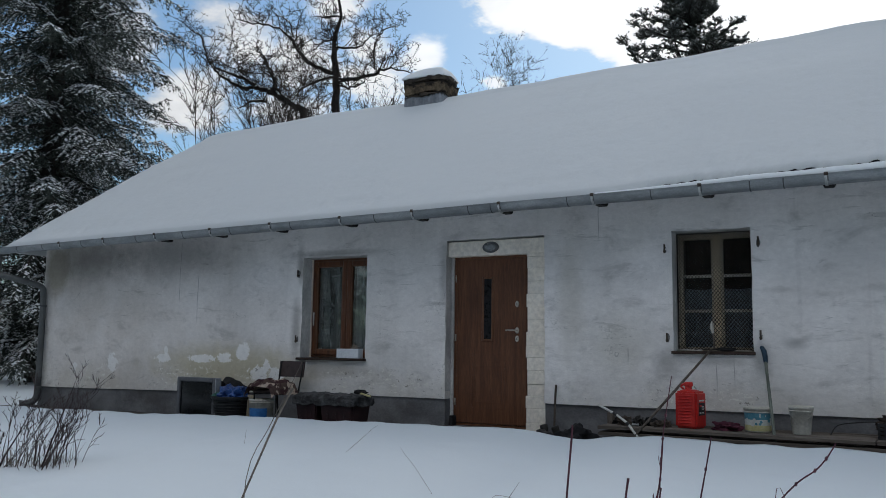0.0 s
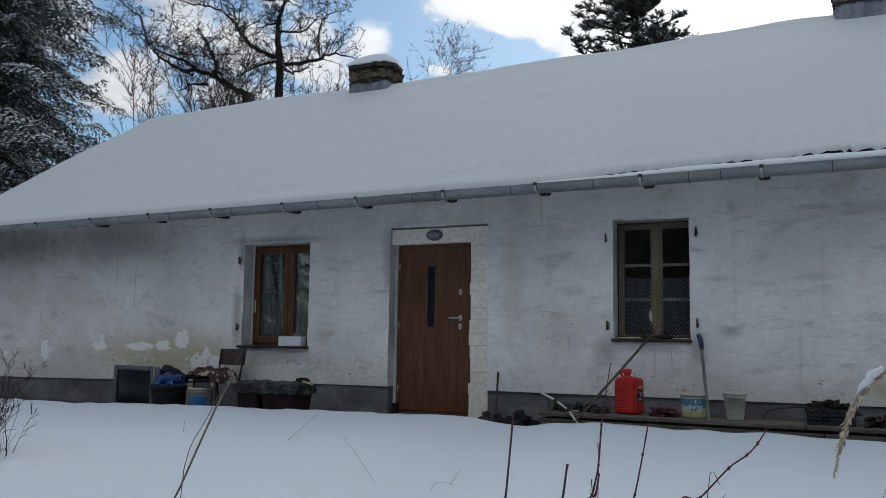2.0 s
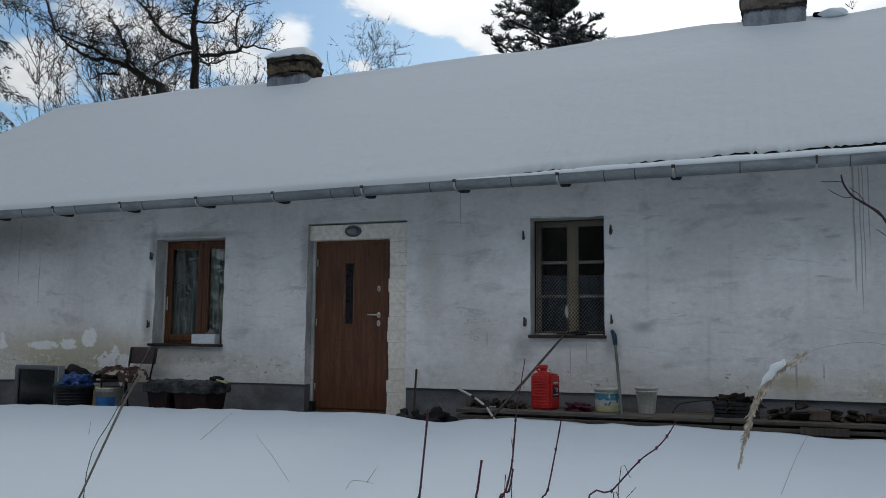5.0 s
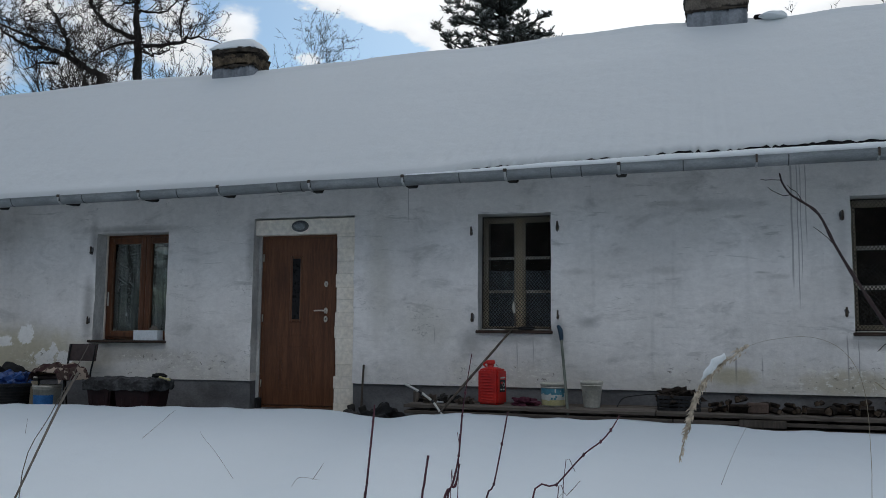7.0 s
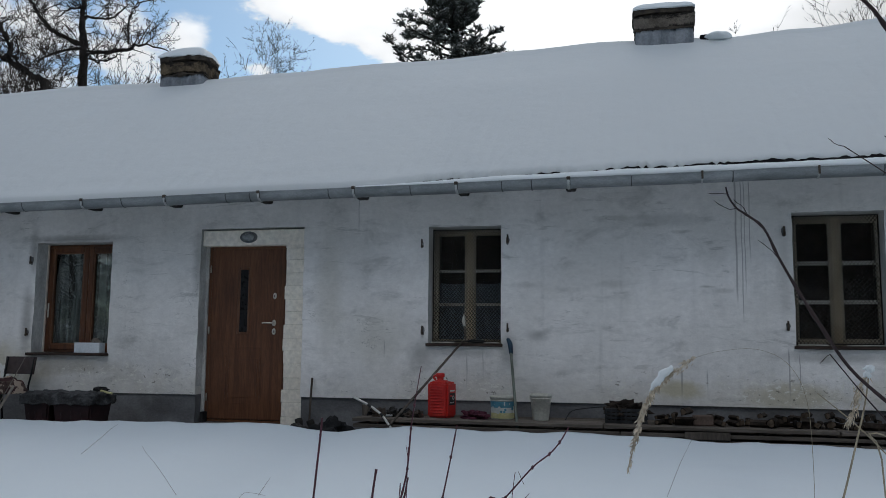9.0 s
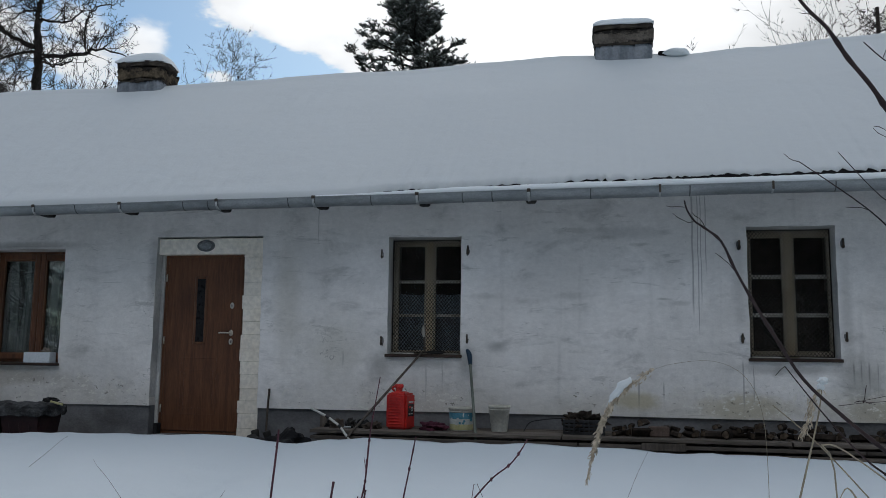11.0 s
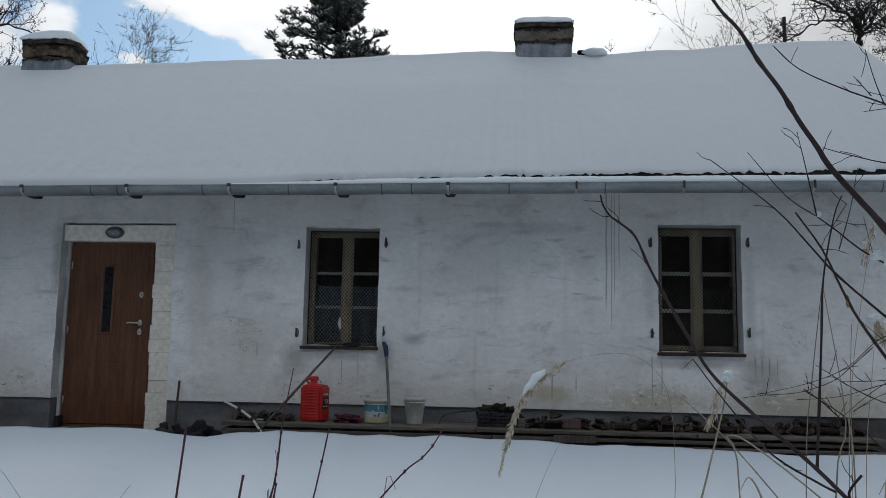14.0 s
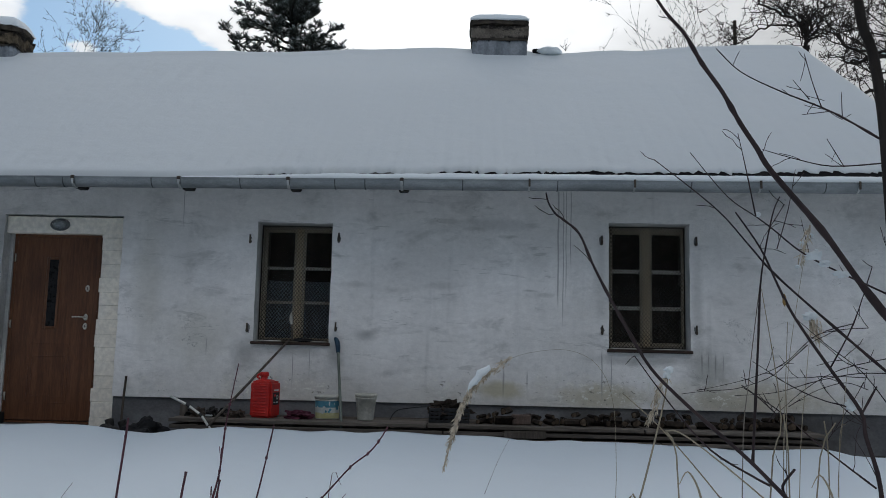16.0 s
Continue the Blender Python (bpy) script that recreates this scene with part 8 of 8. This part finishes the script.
    for owner in (t, u, w):
        for ob in [o for o in owner.children if o.name.startswith(("branch", "trunk"))]:
            vs = [v.co for v in ob.data.vertices]
            for k in range(2 if ob.name.startswith("branch") else 5):
                p = vs[rng.randrange(len(vs))].copy()
                if p.z < 0.62:
                    continue
                d = Vector((rng.uniform(-1.0, 0.5), rng.uniform(-0.3, 0.3), rng.uniform(-0.2, 1.0))).normalized()
                ln = rng.uniform(0.02, 0.075)
                pts = [p]
                for i in range(4):
                    d = (d + Vector((rng.gauss(0, 0.18), rng.gauss(0, 0.1), rng.gauss(0, 0.18)))).normalized()
                    pts.append(pts[-1] + d * ln / 4)
                part("twig", tubed(pts, [0.0011, 0.0009, 0.0008, 0.0010, 0.0005], 5), TWIG, owner)
    leaf = part("leaf", lump(bmesh.new(), (1.145, y, 1.035), (0.005, 0.004, 0.016), 0.3, 3, 3, 1), LEAF_DRY, u, "withered yellow leaf")


def plume(pts, y, parent, seed, fat, count, length, hang=0.6):
    """A drooping seed head of fine spikelets along a line."""
    rng = random.Random(seed)
    line = bend([(x, y, z) for x, z in pts], 8)
    V, F = [], []
    n = len(line) - 1
    tube_into(V, F, line, [0.0016] * (n + 1), 4)
    for k in range(count):
        f = rng.random()
        i = min(int(f * n), n - 1)
        c = line[i].lerp(line[i + 1], f * n - i)
        d = (line[0] - line[-1]).normalized()
        body = math.sin(math.pi * min(max(f * 0.86 + 0.10, 0), 1))
        nd = (d * rng.uniform(0.6, 1.2) + Vector((rng.gauss(0, 0.35), rng.gauss(0, 0.35), rng.gauss(0, 0.25) - hang * 0.4))).normalized()
        w = nd.cross(Vector((rng.gauss(0, 1), rng.gauss(0, 1), rng.gauss(0, 1)))).normalized() * rng.uniform(0.0010, 0.0022)
        c = c + Vector((rng.gauss(0, 1), rng.gauss(0, 1), rng.gauss(0, 1))) * fat * body * 0.5
        a = len(V)
        ln = length * rng.uniform(0.5, 1.2)
        V.extend((c - w, c + w, c + nd * ln * 0.6 + w * 1.2, c + nd * ln))
        F.extend(((a, a + 1, a + 2), (a, a + 2, a + 3)))
    arrays("plume", V, F, PLUME, parent, "straw-coloured drooping seed head")
    return line


def reeds():
    y = -7.0
    r = thing("reed", "dry reed leaning over, its beige plume carrying snow", "reed", (0, 0, 0))
    line = plume([(0.334, 0.665), (0.346, 0.705), (0.357, 0.746), (0.377, 0.786), (0.403, 0.822), (0.433, 0.852)], y, r, 5, 0.0072, 560, 0.016)
    plume([(0.320, 0.612), (0.327, 0.640), (0.336, 0.672)], y, r, 7, 0.0026, 46, 0.014)
    plume([(0.440, 0.848), (0.458, 0.864), (0.482, 0.880)], y, r, 6, 0.0085, 48, 0.015)
    top = [p + Vector((-0.005 + 0.003 * math.sin(i * 2.1), 0, 0.006 + 0.002 * math.sin(i * 1.7))) for i, p in enumerate(line[24:41:2])]
    part("snow_load", tubed(top, [0.002, 0.0052, 0.0065, 0.0095, 0.0088, 0.0105, 0.0098, 0.0070, 0.002][:len(top)], 9), SNOW, r, "snow lying along the plume", True)
    stem([(0.436, 0.852), (0.472, 0.874), (0.53, 0.893), (0.62, 0.900), (0.69, 0.865), (0.727, 0.78), (0.735, 0.62), (0.732, 0.45), (0.730, ground_height(0.73, y) - 0.04)], 0.0002, 0.0008, r, STRAW, "stalk", y, 6)
    s = thing("reed", "dry reed with a ragged snow-capped plume", "reed", (0, 0, 0), 0, "dry reeds")
    stem(to_earth([(0.862, 0.855), (0.85, 0.78), (0.82, 0.66), (0.79, 0.55), (0.76, 0.48)], y), 0.0016, 0.0032, s, STRAW, "stalk", y, 7)
    plume([(0.815, 0.735), (0.828, 0.775), (0.842, 0.82), (0.860, 0.852)], y, s, 8, 0.010, 130, 0.020)
    snow_dab((0.862, y, 0.858), (0.012, 0.010, 0.009), s, 31)
    snow_dab((0.857, y, 0.845), (0.009, 0.009, 0.012), s, 32)
    for i, (pts, r0, r1) in enumerate((([(0.75, 0.80), (0.85, 0.71), (0.98, 0.56), (1.05, 0.46)], 0.0012, 0.0024), ([(0.85, 0.715), (0.88, 0.56)], 0.0018, 0.0022), ([(0.85, 0.715), (0.90, 0.70), (1.08, 0.56), (1.2, 0.44)], 0.0016, 0.0022),
                                       ([(1.08, 1.13), (1.04, 0.84), (1.02, 0.6)], 0.0010, 0.0014), ([(1.09, 1.06), (1.13, 0.75), (1.10, 0.56)], 0.0010, 0.0026), ([(1.13, 0.76), (1.14, 0.56)], 0.0018, 0.0022),
                                       ([(1.14, 0.98), (1.13, 0.80), (1.12, 0.56)], 0.0008, 0.0014), ([(1.24, 0.745), (1.19, 0.56)], 0.0016, 0.0022), ([(1.232, 0.745), (1.24, 0.56)], 0.0016, 0.0020),
                                       ([(1.29, 0.90), (1.27, 0.75), (1.25, 0.5)], 0.0006, 0.0010), ([(1.27, 0.74), (1.25, 0.62)], 0.0006, 0.0010))):
        g = thing("reed", "broken dry reed stalk standing in the snow", "reed", (0, 0, 0), 0, "dry reeds")
        stem(to_earth(pts, y), r0, r1, g, STRAW if i not in (3,) else STRAW_DARK, "stalk", y - 0.015 * (i % 4), 6)
        if i in (1, 7):
            x, z = pts[-1]
            bl = [(x, z + 0.03), (x + 0.02, z + 0.06), (x + 0.045, z + 0.02), (x + 0.06, z - 0.05)]
            stem(bl, 0.0008, 0.0035, g, STRAW, "blade", y - 0.02, 4)
    q = thing("reed", "thin reed with a small snow-capped tuft", "reed", (0, 0, 0), 0, "dry reeds")
    stem(to_earth([(1.222, 0.99), (1.205, 0.85), (1.18, 0.55)], y), 0.0006, 0.0012, q, STRAW, "stalk", y + 0.03, 5)
    plume([(1.232, 0.945), (1.228, 0.97), (1.222, 0.99)], y + 0.03, q, 12, 0.016, 90, 0.03)
    snow_dab((1.218, y + 0.03, 0.998), (0.020, 0.014, 0.011), q, 41)
    q = thing("reed", "thin reed top with scattered flakes of snow", "reed", (0, 0, 0), 0, "dry reeds")
    stem(to_earth([(1.225, 1.23), (1.20, 1.10), (1.16, 0.85), (1.15, 0.55)], y), 0.0005, 0.0011, q, STRAW, "stalk", y + 0.03, 5)
    plume([(1.20, 1.13), (1.21, 1.17), (1.225, 1.225)], y + 0.03, q, 14, 0.014, 60, 0.02)
    for k in range(5):
        snow_dab((1.19 + 0.012 * k, y + 0.03, 1.12 + 0.02 * ((k * 3) % 5)), (0.006, 0.006, 0.005), q, 50 + k)


def dogwood():
    y = -6.6
    rng = random.Random(8)
    for i, (pts, r0, r1) in enumerate((([(-0.618, 0.675), (-0.622, 0.62), (-0.64, 0.43), (-0.65, 0.31)], 0.0036, 0.0050), ([(-0.438, 0.525), (-0.45, 0.44), (-0.46, 0.33)], 0.0040, 0.0048),
                                       ([(-0.30, 0.84), (-0.32, 0.72), (-0.33, 0.65), (-0.34, 0.53), (-0.36, 0.44), (-0.39, 0.34)], 0.0016, 0.0046), ([(-0.338, 0.505), (-0.35, 0.44), (-0.38, 0.35)], 0.0030, 0.0042),
                                       ([(-0.187, 0.665), (-0.205, 0.57), (-0.23, 0.45), (-0.26, 0.34)], 0.0020, 0.0042), ([(0.146, 0.668), (0.12, 0.625), (0.09, 0.59), (0.04, 0.55), (-0.04, 0.46), (-0.12, 0.38)], 0.0020, 0.0036))):
        d = thing("dogwood", "upright dark red dogwood shoot" if i != 5 else "slanting dark red dogwood shoot", "shrub", (0, 0, 0), 0, "red dogwood shoots")
        stem(to_earth(pts, y), r0 * 0.82, r1 * 0.82, d, RED_TWIG, "stem", y, 7, 0, rng)
        for k in range(1, len(pts) - 1):
            x, z = pts[k]
            part("bud", lump(bmesh.new(), (x, y, z), (0.0045, 0.0045, 0.007), 0.2, k, 3, 1), RED_TWIG, d)
    for pts in ([(-0.345, 0.60), (-0.338, 0.555), (-0.340, 0.53)], [(-0.36, 0.46), (-0.365, 0.42)], [(0.015, 0.50), (-0.02, 0.47)], [(0.03, 0.475), (-0.01, 0.43), (-0.04, 0.40)]):
        d = thing("dogwood", "thin side twig of the dogwood", "twig", (0, 0, 0), 0, "red dogwood shoots")
        stem(to_earth(pts, y), 0.0008, 0.0016, d, RED_TWIG, "stem", y, 5)
    for pts, r0, r1, m, yy in (([(-0.785, 0.485), (-0.81, 0.45), (-0.83, 0.42)], 0.0008, 0.0016, STRAW_DARK, -6.6), ([(-0.80, 0.43), (-0.87, 0.435), (-0.9, 0.40)], 0.0008, 0.0012, STRAW_DARK, -6.6),
                               ([(-1.335, 0.634), (-1.36, 0.618), (-1.40, 0.585), (-1.473, 0.528)], 0.0006, 0.0012, STRAW_DARK, -6.6), ([(-1.24, 0.566), (-1.225, 0.545), (-1.179, 0.50), (-1.104, 0.41)], 0.0006, 0.0012, STRAW_DARK, -6.6),
                               ([(-2.25, 0.715), (-2.34, 0.57), (-2.54, 0.18), (-2.62, 0.02)], 0.0062, 0.0045, STRAW_DARK, -6.0), ([(-2.20, 0.84), (-2.28, 0.70), (-2.39, 0.52), (-2.52, 0.27)], 0.0016, 0.0026, STRAW_DARK, -6.0),
                               ([(-2.50, 0.51), (-2.51, 0.43)], 0.0008, 0.0014, STRAW_DARK, -6.0), ([(-0.02, 0.44), (-0.05, 0.40)], 0.0006, 0.0014, STRAW_DARK, -6.6), ([(0.50, 0.66), (0.46, 0.58), (0.42, 0.48)], 0.0005, 0.0010, STRAW_DARK, -6.6)):
        d = thing("weed", "dry weed stalk sticking out of the snow", "weed", (0, 0, 0), 0, "dry weed stalks")
        if r1 > 0.002:
            stem(to_earth(pts, yy), r0, r1, d, m, "stalk", yy, 6)
        else:
            far, fy, k = rooted(pts, yy)
            stem(far, r0 * k * 0.5, r1 * k * 0.6, d, m, "stalk", fy, 6)


def left_bush():
    rng = random.Random(17)
    for cx, cy, n, tall, label in ((-6.47, -4.20, 24, 0.74, "low leafless bush with dark upright twigs"), (-6.92, -4.30, 20, 0.58, "low leafless bush leaning over the snow")):
        gz = ground_height(cx, cy) - 0.03
        t = thing("bush", label, "shrub", (cx, cy, gz), 0, "bare bushes in the snow")
        V, F = [], []
        cfg = dict(seg=(0.07, 0.05, 0.05, 0.05), kids=(5, 3), bare=(0.30, 0.3, 0.2), kink=0.15, up=(0.02, 0.05, 0.05, 0.05), angle=(15, 42), ratio=(0.42, 0.5, 0.5, 0.5), thin=0.0032)
        for k in range(n):
            a = rng.uniform(0, 6.28)
            lean = rng.uniform(0.05, 0.55)
            d = Vector((math.cos(a) * lean + 0.34, math.sin(a) * lean * 0.7, 1)).normalized()
            limb(V, F, Vector((rng.gauss(0, 0.14), rng.gauss(0, 0.08), 0)), d, tall * rng.uniform(0.4, 1.1), rng.uniform(0.003, 0.0080), 0, rng, cfg)
        limb(V, F, Vector((0.02, -0.1, 0.0)), Vector((0.55, 0, 1)).normalized(), tall * 1.25, 0.011, 0, rng, cfg)
        tagged(arrays("twig_mass", V, F, TWIG, t, "dark bare twigs"), "", "", "", "stuff")
        V, F = [], []
        for k in range(60):
            c = Vector((rng.gauss(0.05, 0.12), rng.gauss(0, 0.08), 0))
            tipp = c + Vector((rng.gauss(0, 0.10), rng.gauss(0, 0.08), rng.uniform(0.08, 0.24)))
            tube_into(V, F, [c, (c + tipp) / 2 + Vector((0.01, 0, 0.01)), tipp], [0.0022, 0.0018, 0.0008], 3)
        tagged(arrays("dry_grass", V, F, STRAW_DARK, t, "withered grass round the foot"), "", "", "", "stuff")


sapling()
reeds()
dogwood()
left_bush()
